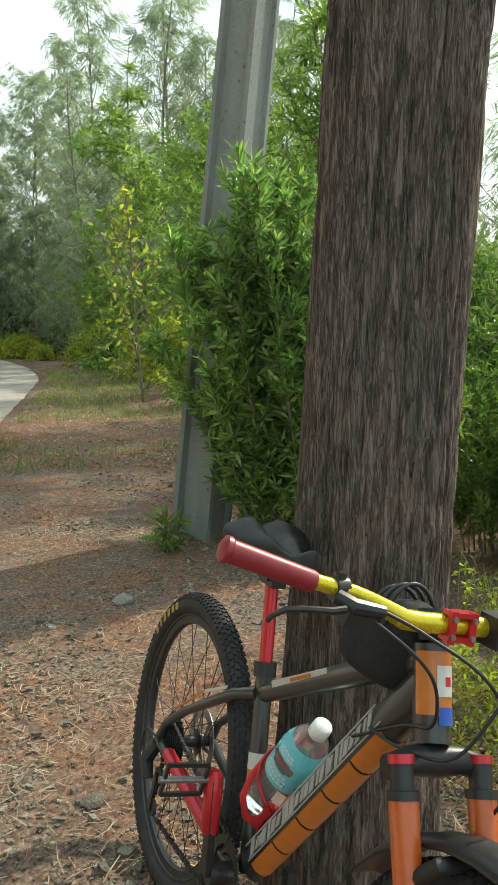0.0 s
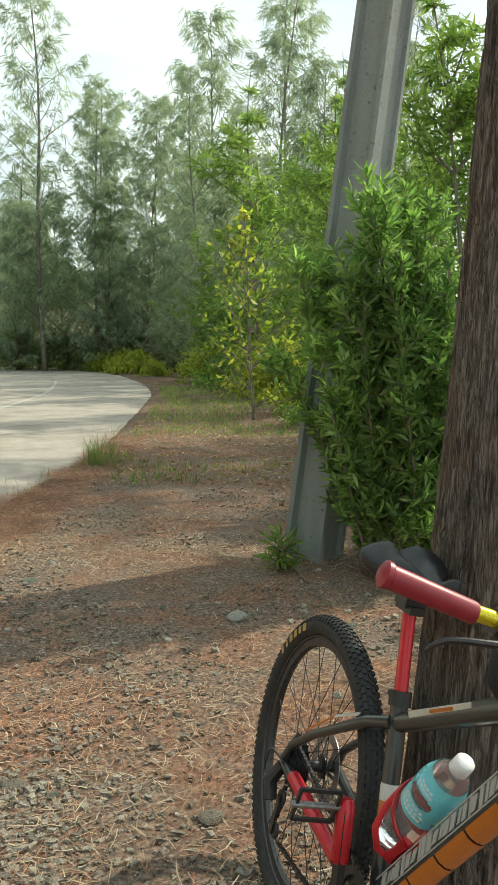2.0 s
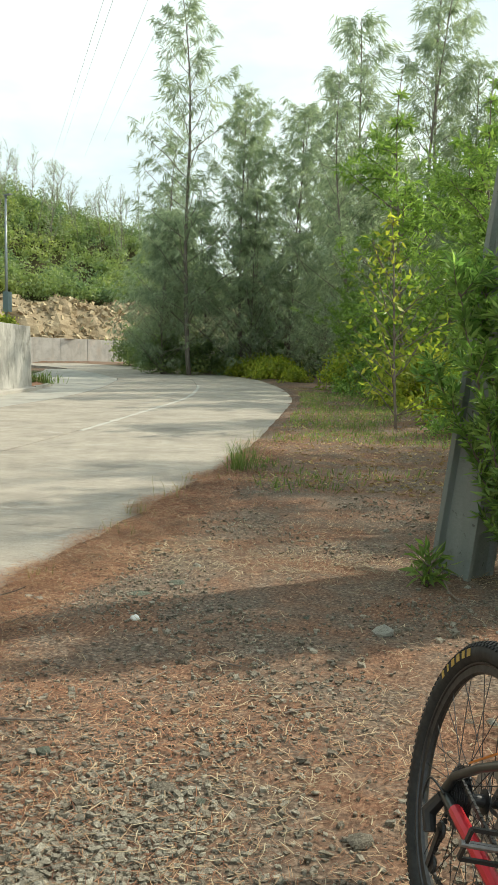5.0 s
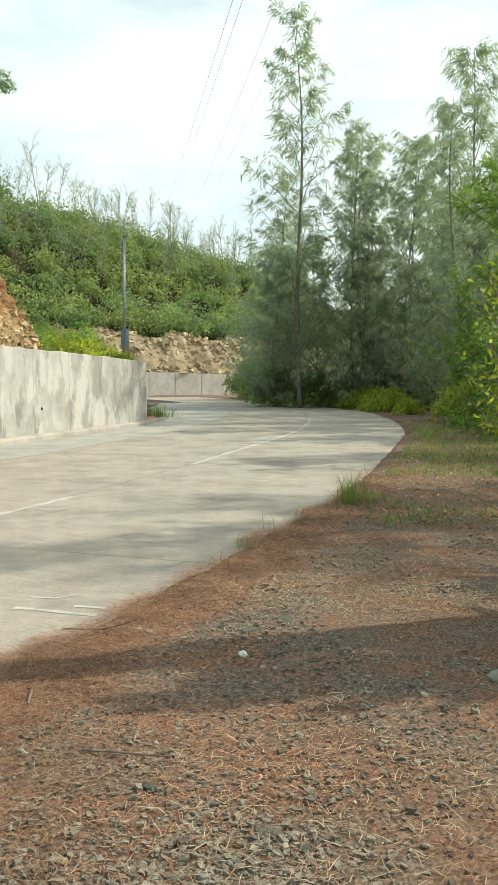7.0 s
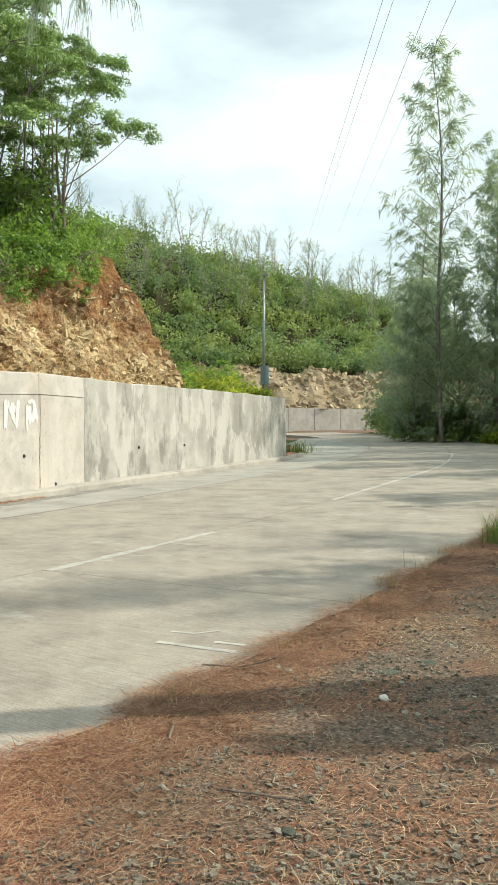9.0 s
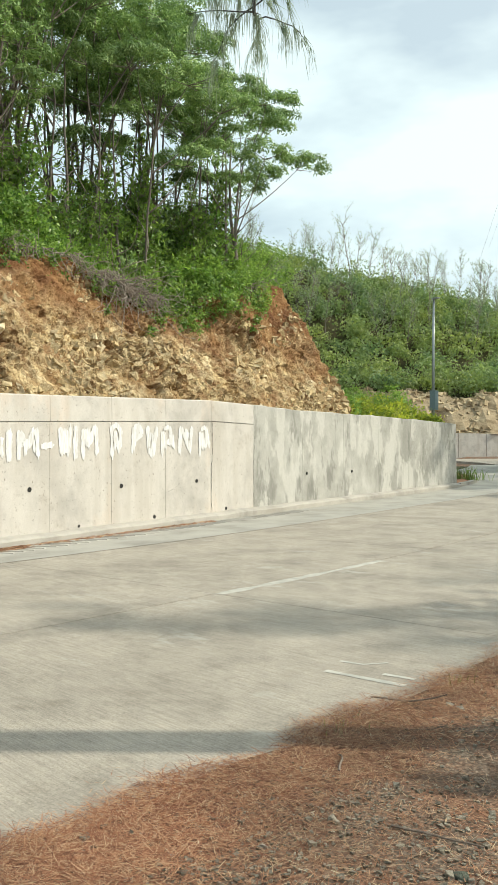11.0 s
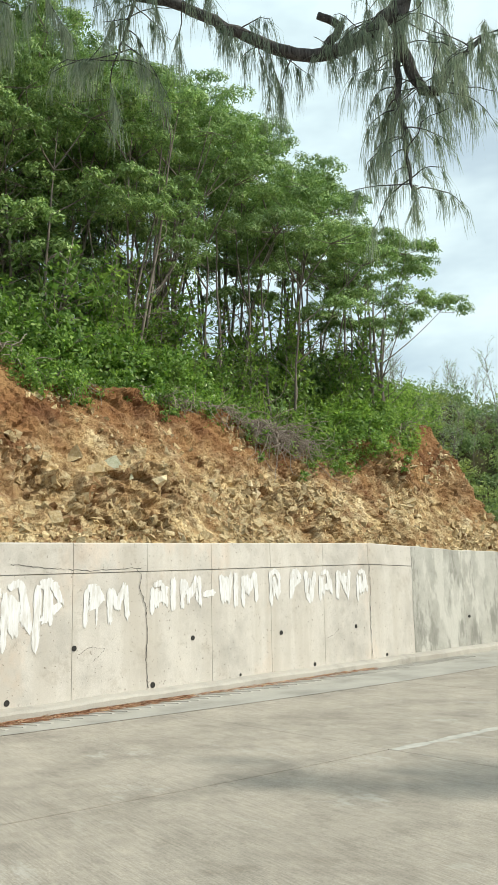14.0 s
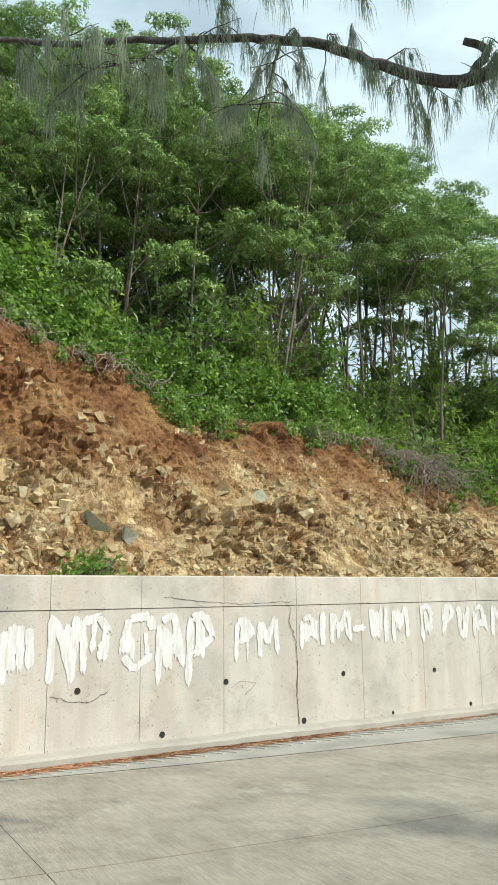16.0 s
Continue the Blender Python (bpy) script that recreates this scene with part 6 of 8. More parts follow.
    ch = [Vector((bb.x - 0.005, -0.052, bb.z + 0.068)), Vector((0.0, -0.045, 0.402)), Vector((-0.03, -0.045, 0.36)), Vector((0.012, -0.05, 0.27)), Vector((-0.01, -0.052, 0.20)), Vector((0.03, -0.052, 0.175)), Vector((bb.x, -0.052, bb.z - 0.068))]
    for a, b in zip(ch[:-1], ch[1:]):
        k = max(2, int((b - a).length / 0.0127))
        for i in range(k):
            ribbon_box(g, a.lerp(b, i / k), a.lerp(b, (i + 0.86) / k), (0, 1, 0), 0.008 if i % 2 else 0.0055, 0.0085)
    tagged(g.ob("chain", B_DARK, bike), kind="stuff")
    dr = new("rear_derailleur"); dr.parent = bike
    g = Geo(); g.tube([(0.0, -0.068, 0.345), (-0.012, -0.085, 0.30), (0.012, -0.082, 0.265)], [0.014, 0.018, 0.014], 10); smooth_by_angle(g.ob("body", B_BLACK, dr))
    g = Geo(); ribbon_box(g, (0.012, -0.062, 0.275), (0.0, -0.062, 0.18), (1, 0, 0), 0.016, 0.004); smooth_by_angle(g.ob("cage", B_DARK, dr))
    for z in (0.27, 0.19):
        g = Geo(); g.lathe(Matrix.Translation((0.008, -0.055, z)) @ Matrix.Rotation(radians(90), 4, "X"), [(0.0, -0.004), (0.018, -0.004), (0.021, 0), (0.018, 0.004), (0, 0.004)], 16); g.ob("jockey_wheel", B_BLACK, dr)
    # bottle cage and cables
    g = Geo()
    ba, bd = Vector((0.438, 0.0, 0.427)), Vector((0.168, 0, 0.234)).normalized()
    bu = Vector((-bd.z, 0, bd.x))
    def on_ring(q, deg, r=0.0475):
        a = radians(deg)
        return ba + bd * q + bu * r * math.cos(a) + Vector((0, 1, 0)) * r * math.sin(a)

    for sd in (-1, 1):
        band = [on_ring(0.130 - 0.00045 * k, sd * (8 + k)) for k in range(0, 165, 12)]
        g.tube(band, [0.006] + [0.0085] * (len(band) - 2) + [0.011], 8, 0.45)
        strut = [on_ring(0.130, sd * 8), on_ring(0.095, sd * 26), on_ring(0.055, sd * 52), on_ring(0.018, sd * 82), on_ring(-0.004, sd * 118, 0.045), on_ring(-0.006, sd * 165, 0.044)]
        g.tube(strut, [0.0055, 0.0065, 0.007, 0.0075, 0.008, 0.009], 8, 0.6)
        g.tube([on_ring(-0.004, sd * 150, 0.046), on_ring(0.03, sd * 152), on_ring(0.075, sd * 156)], [0.012, 0.009, 0.012], 8, 0.5)
    g.tube([ba - bu * 0.050 - bd * 0.004, ba + bd * 0.12 - bu * 0.050], 0.010, 8)
    g.tube([ba - bu * 0.046 - bd * 0.006, ba - bu * 0.012 - bd * 0.008], [0.016, 0.010], 8, 0.5)
    P("bottle_cage", g, B_RED, "red moulded bottle cage")
    for pts_ in ([bc + Vector((0.0175, -0.128, 0.014)), bc + Vector((0.045, -0.075, -0.006)), bc + Vector((0.095, 0.0, -0.05)), bc + Vector((0.105, 0.07, -0.15)), bc + Vector((0.060, 0.065, -0.27))],
                 [bc + Vector((0.010, -0.150, 0.006)), bc + Vector((0.045, -0.085, -0.035)), bc + Vector((0.052, -0.05, -0.075)), bc + Vector((0.04, -0.035, -0.13)), hb + Vector((-0.02, -0.035, 0.0)), dt0.lerp(dt1, 0.7) + Vector((0, -0.03, 0.02))],
                 [bc + Vector((0.03, 0.13, -0.02)), bc + Vector((0.09, 0.04, -0.06)), bc + Vector((0.07, -0.01, -0.16)), hb + Vector((0.01, -0.05, -0.02)), dt0.lerp(dt1, 0.8) + Vector((0, -0.03, 0.0))],
                 [(0.02, -0.075, 0.36), (-0.05, -0.085, 0.36), (-0.06, -0.085, 0.30), (-0.01, -0.09, 0.285)]):
        cv = [Vector(p) for p in pts_]
        sm_pts = []
        for i in range(len(cv) - 1):
            p0, p1, p2, p3 = cv[max(i - 1, 0)], cv[i], cv[i + 1], cv[min(i + 2, len(cv) - 1)]
            for k in range(6):
                t = k / 6
                sm_pts.append(0.5 * ((2 * p1) + (p2 - p0) * t + (2 * p0 - 5 * p1 + 4 * p2 - p3) * t * t + (3 * p1 - p0 - 3 * p2 + p3) * t ** 3))
        sm_pts.append(cv[-1])
        g = Geo(); g.tube(sm_pts, 0.0026, 8); P("cable", g, B_BLACK, deg=80)
    bike.matrix_basis = BIKE_AT

    bottle = tagged(new("water_bottle"), "clear plastic water bottle with turquoise label and white cap", "bottle")
    mt = Matrix.Translation(ba) @ Vector((0, 0, 1)).rotation_difference(bd).to_matrix().to_4x4() @ Matrix.Scale(1.07, 4)
    prof = [(0.0, 0.004), (0.030, 0.0), (0.038, 0.006), (0.0405, 0.02), (0.0385, 0.05), (0.0395, 0.06), (0.0405, 0.075), (0.0405, 0.17), (0.038, 0.19), (0.029, 0.215), (0.016, 0.232), (0.0145, 0.240)]
    g = Geo(); g.lathe(mt, prof, 28); g.ob("body", B_CLEAR, bottle, "clear ribbed plastic", smooth=True)
    # the label wraps the upper half and leaves a clear oval on two sides
    g, na, nz = Geo(), 96, 26
    lab = [(0.0414, 0.112), (0.0414, 0.176), (0.0392, 0.190), (0.0320, 0.211)]
    zs = [0.112 + 0.099 * k / nz for k in range(nz + 1)]
    for z in zs:
        r = float(np.interp(z, [q[1] for q in lab], [q[0] for q in lab]))
        for k in range(na):
            a = 2 * math.pi * k / na
            g.v.append(tuple(mt @ Vector((r * math.cos(a), r * math.sin(a), z))))

    def clear_oval(k, j):
        a = math.degrees(2 * math.pi * (k + 0.5) / na)
        return min(((a - c) / 40) ** 2 for c in (110, 288)) + (((zs[j] + zs[j + 1]) / 2 - 0.163) / 0.014) ** 2 < 1

    g.f = [(j * na + k, j * na + (k + 1) % na, (j + 1) * na + (k + 1) % na, (j + 1) * na + k) for j in range(nz) for k in range(na) if not clear_oval(k, j)]
    g.ob("label", B_LABEL, bottle, "turquoise printed wrap", smooth=True)
    rb = np.random.default_rng(9)
    for z0, n0 in ((0.122, 7), (0.131, 7), (0.140, 6), (0.182, 5), (0.190, 4)):
        g = Geo()
        r = float(np.interp(z0, [q[1] for q in lab], [q[0] for q in lab])) + 0.0006
        for k in range(n0):
            a0, ln = radians(288 + 11.5 * (k - n0 / 2)), radians(rb.uniform(6, 9))
            vs = []
            for j in range(4):
                a = a0 + ln * j / 3
                vs += [mt @ Vector((r * math.cos(a), r * math.sin(a), z0)), mt @ Vector((r * math.cos(a), r * math.sin(a), z0 + 0.0055))]
            g.add(vs, [(2 * j, 2 * j + 2, 2 * j + 3, 2 * j + 1) for j in range(3)])
        g.ob("print_bar", B_CAP, bottle)
    g = Geo(); g.lathe(mt, [(0.0, 0.262), (0.013, 0.262), (0.0165, 0.258), (0.017, 0.236), (0.0145, 0.234)], 24); g.ob("cap", B_CAP, bottle, "white screw cap", smooth=True)
    bottle.matrix_basis = BIKE_AT
    return bike


make_bicycle()


# ---- wall details, road paint, litter ----
M_HOLE = plain("pipe_mouth", (0.030, 0.028, 0.026), 0.9)


def make_brushed():
    """Thin white paint dragged downwards, the wall showing through in streaks."""
    m, n, l, b = mat_new("white_wall_paint", 0.8, spec=0.3)
    f = noise_node(n, l, 26, 5, 0.65, stretch=(1, 1, 0.16))
    l.new(ramp_node(n, l, f, [(0.36, (0.60, 0.575, 0.55)), (0.48, (0.70, 0.69, 0.69)), (0.62, (0.78, 0.78, 0.79))]), b.inputs["Base Color"])
    return m


M_SPRAY = make_brushed()
M_LINE = plain("worn_road_paint", (0.475, 0.455, 0.41), 0.85, 0, 0.22, 9)
M_CRACK = plain("dark_crack", (0.05, 0.047, 0.042), 0.95)


def wall_pt(s, z, out):
    c = wall_at(s, -out)
    return Vector((c[0], c[1], z))


# no bore: a near-black disc in each ring paints the hole's inner shade
for s_, z_, r_ in [(0.89, 0.63, 0.036), (2.93, 0.63, 0.035), (4.97, 0.64, 0.034), (6.91, 0.61, 0.035), (8.95, 0.61, 0.034), (-1.2, 0.62, 0.035), (-0.2, 0.09, 0.034), (2.0, 0.08, 0.036), (4.22, 0.07, 0.040), (5.95, 0.05, 0.022), (7.75, 0.06, 0.032), (9.9, 0.06, 0.03), (13.1, 0.62, 0.03), (15.4, 0.6, 0.03)]:
    g = Geo()
    ax_ = Vector((WALL_N[0], WALL_N[1], 0))
    mtx = Matrix.Translation(wall_pt(s_, z_, 0)) @ Vector((0, 0, 1)).rotation_difference(ax_).to_matrix().to_4x4()
    g.lathe(mtx, [(r_, -0.02), (r_, 0.006), (r_ * 0.86, 0.006), (r_ * 0.86, 0.003), (0.0, 0.003)], 18)
    pipe = g.ob("weep_hole", M_HOLE, wall, "dark round drain hole")


def stroke(s0, z0, s1, z1, w, rng, out=0.008):
    """One ragged brush stroke on the wall, dragged downwards."""
    g = Geo()
    n, vs = 16, []
    ln = math.hypot(s1 - s0, z1 - z0)
    ds, dz = (s1 - s0) / ln, (z1 - z0) / ln
    for i in range(n + 1):
        f = i / n
        ww = w * (0.80 + 0.30 * noise.noise(Vector((s0 * 9 + f * 4, z0 * 7, out * 900)))) * (0.5 if i in (0, n) else 0.85 if i in (1, n - 1) else 1)
        for k in (-1, -0.3, 0.3, 1):
            e = ww / 2 * k * rng.uniform(0.82, 1.1)
            pull = rng.uniform(-0.03, 0.05) if i == n else rng.uniform(-0.015, 0.02) if i == 0 else 0
            vs.append(wall_pt(s0 + (s1 - s0) * f - dz * e + ds * pull, z0 + (z1 - z0) * f + ds * e + dz * pull, out))
    g.add(vs, [(4 * i + k, 4 * i + k + 1, 4 * i + k + 5, 4 * i + k + 4) for i in range(n) for k in range(3)])
    g.ob("paint_stroke", M_SPRAY, wall)


GLYPH = {"N": ((0.08, 1, 0.02, 0), (0.15, 0.95, 0.80, 0.12), (0.95, 1, 0.78, 0.02)), "H": ((0.05, 0.9, 0.0, 0), (0.32, 1, 0.30, 0.2), (0.6, 1, 0.62, 0.25), (0.9, 0.95, 0.95, 0.3)),
         "R": ((0.08, 0.95, 0.14, 0), (0.1, 0.9, 0.6, 1), (0.6, 1, 0.98, 0.72), (0.8, 0.55, 0.72, 0.2)), "C": ((0.95, 0.72, 0.85, 0.98), (0.85, 0.98, 0.3, 0.93), (0.25, 0.93, 0.06, 0.35), (0.1, 0.3, 0.4, 0.06), (0.4, 0.06, 0.92, 0.30)),
         "A": ((0.10, 0.85, 0.08, 0.0), (0.18, 0.9, 0.6, 1), (0.62, 1, 0.95, 0.25), (0.3, 0.8, 0.35, 0.2), (0.12, 0.42, 0.85, 0.48)), "P": ((0.10, 0.95, 0.03, 0), (0.15, 0.95, 0.62, 1), (0.62, 1, 0.95, 0.66), (0.92, 0.66, 0.25, 0.42), (0.4, 0.95, 0.42, 0.45)),
         "M": ((0.06, 0.9, 0.08, 0), (0.15, 0.9, 0.42, 0.35), (0.45, 0.4, 0.75, 0.98), (0.85, 1, 0.92, 0.1)), "I": ((0.5, 1, 0.5, 0.02),), "U": ((0.06, 1, 0.1, 0.3), (0.12, 0.3, 0.5, 0.04), (0.55, 0.05, 0.92, 1)), "W": ((0.05, 0.95, 0.2, 0.1), (0.3, 0.1, 0.5, 0.85), (0.55, 0.9, 0.7, 0.1), (0.75, 0.1, 0.95, 1)), "-": ((0, 0.4, 1, 0.6),)}


def paint_marks():
    """Rough white brushed capitals on the wall."""
    rng = np.random.default_rng(17)
    k = 0
    row = (("H", -1.95, -1.5, 0.72, 1.32), ("A", -1.25, -0.85, 0.70, 1.33), ("N", -0.65, -0.25, 0.72, 1.34), ("H", 0.0, 0.33, 0.74, 1.35), ("N", 0.54, 0.87, 0.72, 1.45), ("R", 0.90, 1.28, 0.83, 1.43), ("C", 1.41, 1.87, 0.79, 1.45), ("A", 1.90, 2.30, 0.68, 1.45), ("P", 2.35, 2.75, 0.64, 1.45))
    row += (("P", 3.08, 3.38, 0.90, 1.38), ("M", 3.46, 3.80, 0.91, 1.40), ("A", 4.18, 4.50, 1.01, 1.42), ("I", 4.55, 4.64, 1.01, 1.48), ("M", 4.74, 5.16, 1.04, 1.50), ("-", 5.17, 5.42, 1.17, 1.33), ("W", 5.54, 5.78, 1.07, 1.54), ("I", 5.83, 5.92, 1.02, 1.55), ("M", 6.01, 6.37, 1.06, 1.55))
    row += (("R", 6.65, 6.91, 1.05, 1.58), ("P", 7.18, 7.44, 1.16, 1.58), ("U", 7.55, 7.83, 1.04, 1.57), ("A", 7.92, 8.29, 1.08, 1.57), ("N", 8.43, 8.82, 1.09, 1.58), ("A", 9.01, 9.36, 1.08, 1.58))
    for ch, s0, s1, zb, zt in row:
        big = s0 < 2.9
        for a, b, c, d in GLYPH[ch]:
            k += 1
            stroke(s0 + a * (s1 - s0), zb + b * (zt - zb), s0 + c * (s1 - s0), zb + d * (zt - zb), rng.uniform(0.08, 0.11) * (1.35 if big else 1.15), rng, 0.0014 + 0.0002 * (k % 9))
        if ch not in "I-":
            for _ in range(4):
                k += 1
                s = s0 + (s1 - s0) * rng.uniform(0.1, 0.9)
                z1 = zt - (zt - zb) * rng.uniform(0.05, 0.4)
                stroke(s, z1, s + rng.normal() * 0.015, z1 - (zt - zb) * rng.uniform(0.2, 0.55), rng.uniform(0.05, 0.10), rng, 0.0014 + 0.0002 * (k % 9))


paint_marks()


def crack(pts, w, seed):
    rng = np.random.default_rng(seed)
    g = Geo()
    P = []
    for (s0, z0), (s1, z1) in zip(pts[:-1], pts[1:]):
        n = max(3, int(math.hypot(s1 - s0, z1 - z0) / 0.035))
        for i in range(n):
            f = i / n
            P.append((s0 + (s1 - s0) * f + rng.normal() * 0.008, z0 + (z1 - z0) * f + rng.normal() * 0.006))
    vs = []
    for i, (s, z) in enumerate(P):
        ww = w * rng.uniform(0.3, 1.3)
        a, b = P[max(i - 1, 0)], P[min(i + 1, len(P) - 1)]
        L = math.hypot(b[0] - a[0], b[1] - a[1]) or 1
        ns_, nz_ = -(b[1] - a[1]) / L, (b[0] - a[0]) / L
        for q in (-1, 1):
            vs.append(wall_pt(s + ns_ * ww * q / 2, z + nz_ * ww * q / 2, 0.0045))
    g.add(vs, [(2 * i, 2 * i + 1, 2 * i + 3, 2 * i + 2) for i in range(len(P) - 1)])
    g.ob("crack", M_CRACK, wall)


crack([(3.92, 1.60), (4.02, 1.52), (3.98, 1.35), (4.08, 1.15), (4.12, 0.8), (4.10, 0.4), (4.14, 0.0)], 0.0110, 1)
crack([(2.0, 1.66), (2.6, 1.60), (3.2, 1.58), (4.05, 1.62)], 0.0066, 2)
crack([(0.55, 0.60), (0.8, 0.52), (1.05, 0.50), (1.3, 0.62)], 0.0066, 3)
crack([(3.0, 0.55), (3.15, 0.62), (3.4, 0.60), (3.2, 0.42)], 0.0044, 4)
crack([(9.42, 1.68), (9.45, 1.2), (9.40, 0.6), (9.44, 0.0)], 0.0121, 5)
crack([(8.1, 0.45), (8.3, 0.50), (8.5, 0.62)], 0.0044, 6)
crack([(10.86, 2.0), (10.9, 1.5), (10.86, 0.9), (10.9, 0.0)], 0.0099, 7)


def road_paint(pts, w, name, label):
    """A worn painted line on the carriageway."""
    g = Geo()
    rng = np.random.default_rng(len(pts) * 7)
    P = []
    for a, b in zip(pts[:-1], pts[1:]):
        a, b = np.array(a), np.array(b)
        n = max(2, int(np.hypot(*(b - a)) / 0.12))
        P += [a + (b - a) * i / n for i in range(n)]
    P.append(np.array(pts[-1]))
    vs = []
    for i, p in enumerate(P):
        d = P[min(i + 1, len(P) - 1)] - P[max(i - 1, 0)]
        d = d / np.hypot(*d)
        nn = np.array([-d[1], d[0]])
        ww = w * rng.uniform(0.55, 1.1)
        for k in (-1, 1):
            q = p + nn * ww * k / 2
            vs.append((q[0], q[1], road_z(float(road_side(q[0], q[1]))) + 0.0024))
    g.add(vs, [(2 * i, 2 * i + 1, 2 * i + 3, 2 * i + 2) for i in range(len(P) - 1)])
    g.ob(name, M_LINE, road, label)


P_, N_ = edge_frames(0.75)
cent = [tuple(p + n * 2.97) for p, n in zip(P_, N_)]
road_paint([c for c in cent if 5.2 < c[1] < 8.6], 0.125, "centre_line", "worn white centre line")
road_paint([c for c in cent if 11.8 < c[1] < 31], 0.125, "centre_line", "worn white centre line")
road_paint([(-3.51, 4.08), (-2.98, 4.16)], 0.055, "paint_scuff", "white paint scuff on the concrete")
road_paint([(-3.22, 4.27), (-3.02, 4.31)], 0.045, "paint_scuff", "white paint scuff on the concrete")
road_paint([(-3.6, 4.32), (-3.44, 4.36), (-3.36, 4.5)], 0.03, "paint_scuff", "faint white paint scuff")


# ---- ground litter ----
M_NEEDLES_DRY = leafy("dry_needles", [(0.15, 0.066, 0.045), (0.29, 0.128, 0.078), (0.43, 0.232, 0.140), (0.57, 0.42, 0.28)], 0.1, 0.8)
M_LEAFDRY = leafy("fallen_leaves", [(0.25, 0.15, 0.07), (0.42, 0.30, 0.16), (0.58, 0.46, 0.27)], 0.2, 0.7)
M_GRASS = leafy("grass_blades", [(0.13, 0.20, 0.060), (0.20, 0.28, 0.09), (0.30, 0.36, 0.14)], 0.40)
M_DRYGRASS = leafy("dry_grass", [(0.26, 0.22, 0.11), (0.36, 0.31, 0.17), (0.22, 0.24, 0.09)], 0.3)
M_PALE = make_rock("pale_stone", [(0.30, 0.31, 0.27), (0.46, 0.47, 0.42), (0.58, 0.58, 0.54)], 14)
M_WHITISH = make_rock("whitish_stone", [(0.42, 0.45, 0.40), (0.62, 0.64, 0.60), (0.78, 0.78, 0.75)], 12)
M_CHALK = plain("white_stone", (0.86, 0.85, 0.81), 0.9, 0, 0.06, 60, 0.4)
M_GREENISH = make_rock("pale_green_rock", [(0.34, 0.36, 0.27), (0.50, 0.52, 0.41), (0.62, 0.63, 0.53)], 6)
M_STRAW = leafy("pale_straw", [(0.30, 0.22, 0.145), (0.46, 0.365, 0.25), (0.62, 0.53, 0.39)], 0.1, 0.8)
M_PEBBLE = make_rock("pale_gravel", [(0.24, 0.22, 0.18), (0.42, 0.395, 0.335), (0.62, 0.595, 0.53)], 22)
M_GREEN = make_rock("greenish_stone", [(0.13, 0.16, 0.13), (0.21, 0.245, 0.205), (0.29, 0.32, 0.28)], 10)


def gz(x, y):
    p = Vector((x, y, 0))
    return 0.022 * noise.noise(p * 1.7) + 0.03 * noise.noise(p * 0.45) + 0.008 * noise.noise(p * 6)


def litter_density(x, y, side):
    """How thickly needles lie: deepest on the road's edge and in drifts."""
    d = 0.10 + 0.50 * (noise.noise(Vector((x * 0.9, y * 0.9, 7))) > 0.05) + 0.25 * noise.noise(Vector((x * 2.3, y * 2.3, 1)))
    d += 1.6 * math.exp(-((side + 0.28) / 0.30) ** 2)
    if y < 3.2:
        d += 0.42
    if 3.5 < y < 4.8 and x > -2.1:
        d *= 0.35
    if side < -0.5:
        d -= 0.9 * max(0.0, noise.noise(Vector((x * 1.1, y * 1.1, 30))))
    return max(0.04, d)


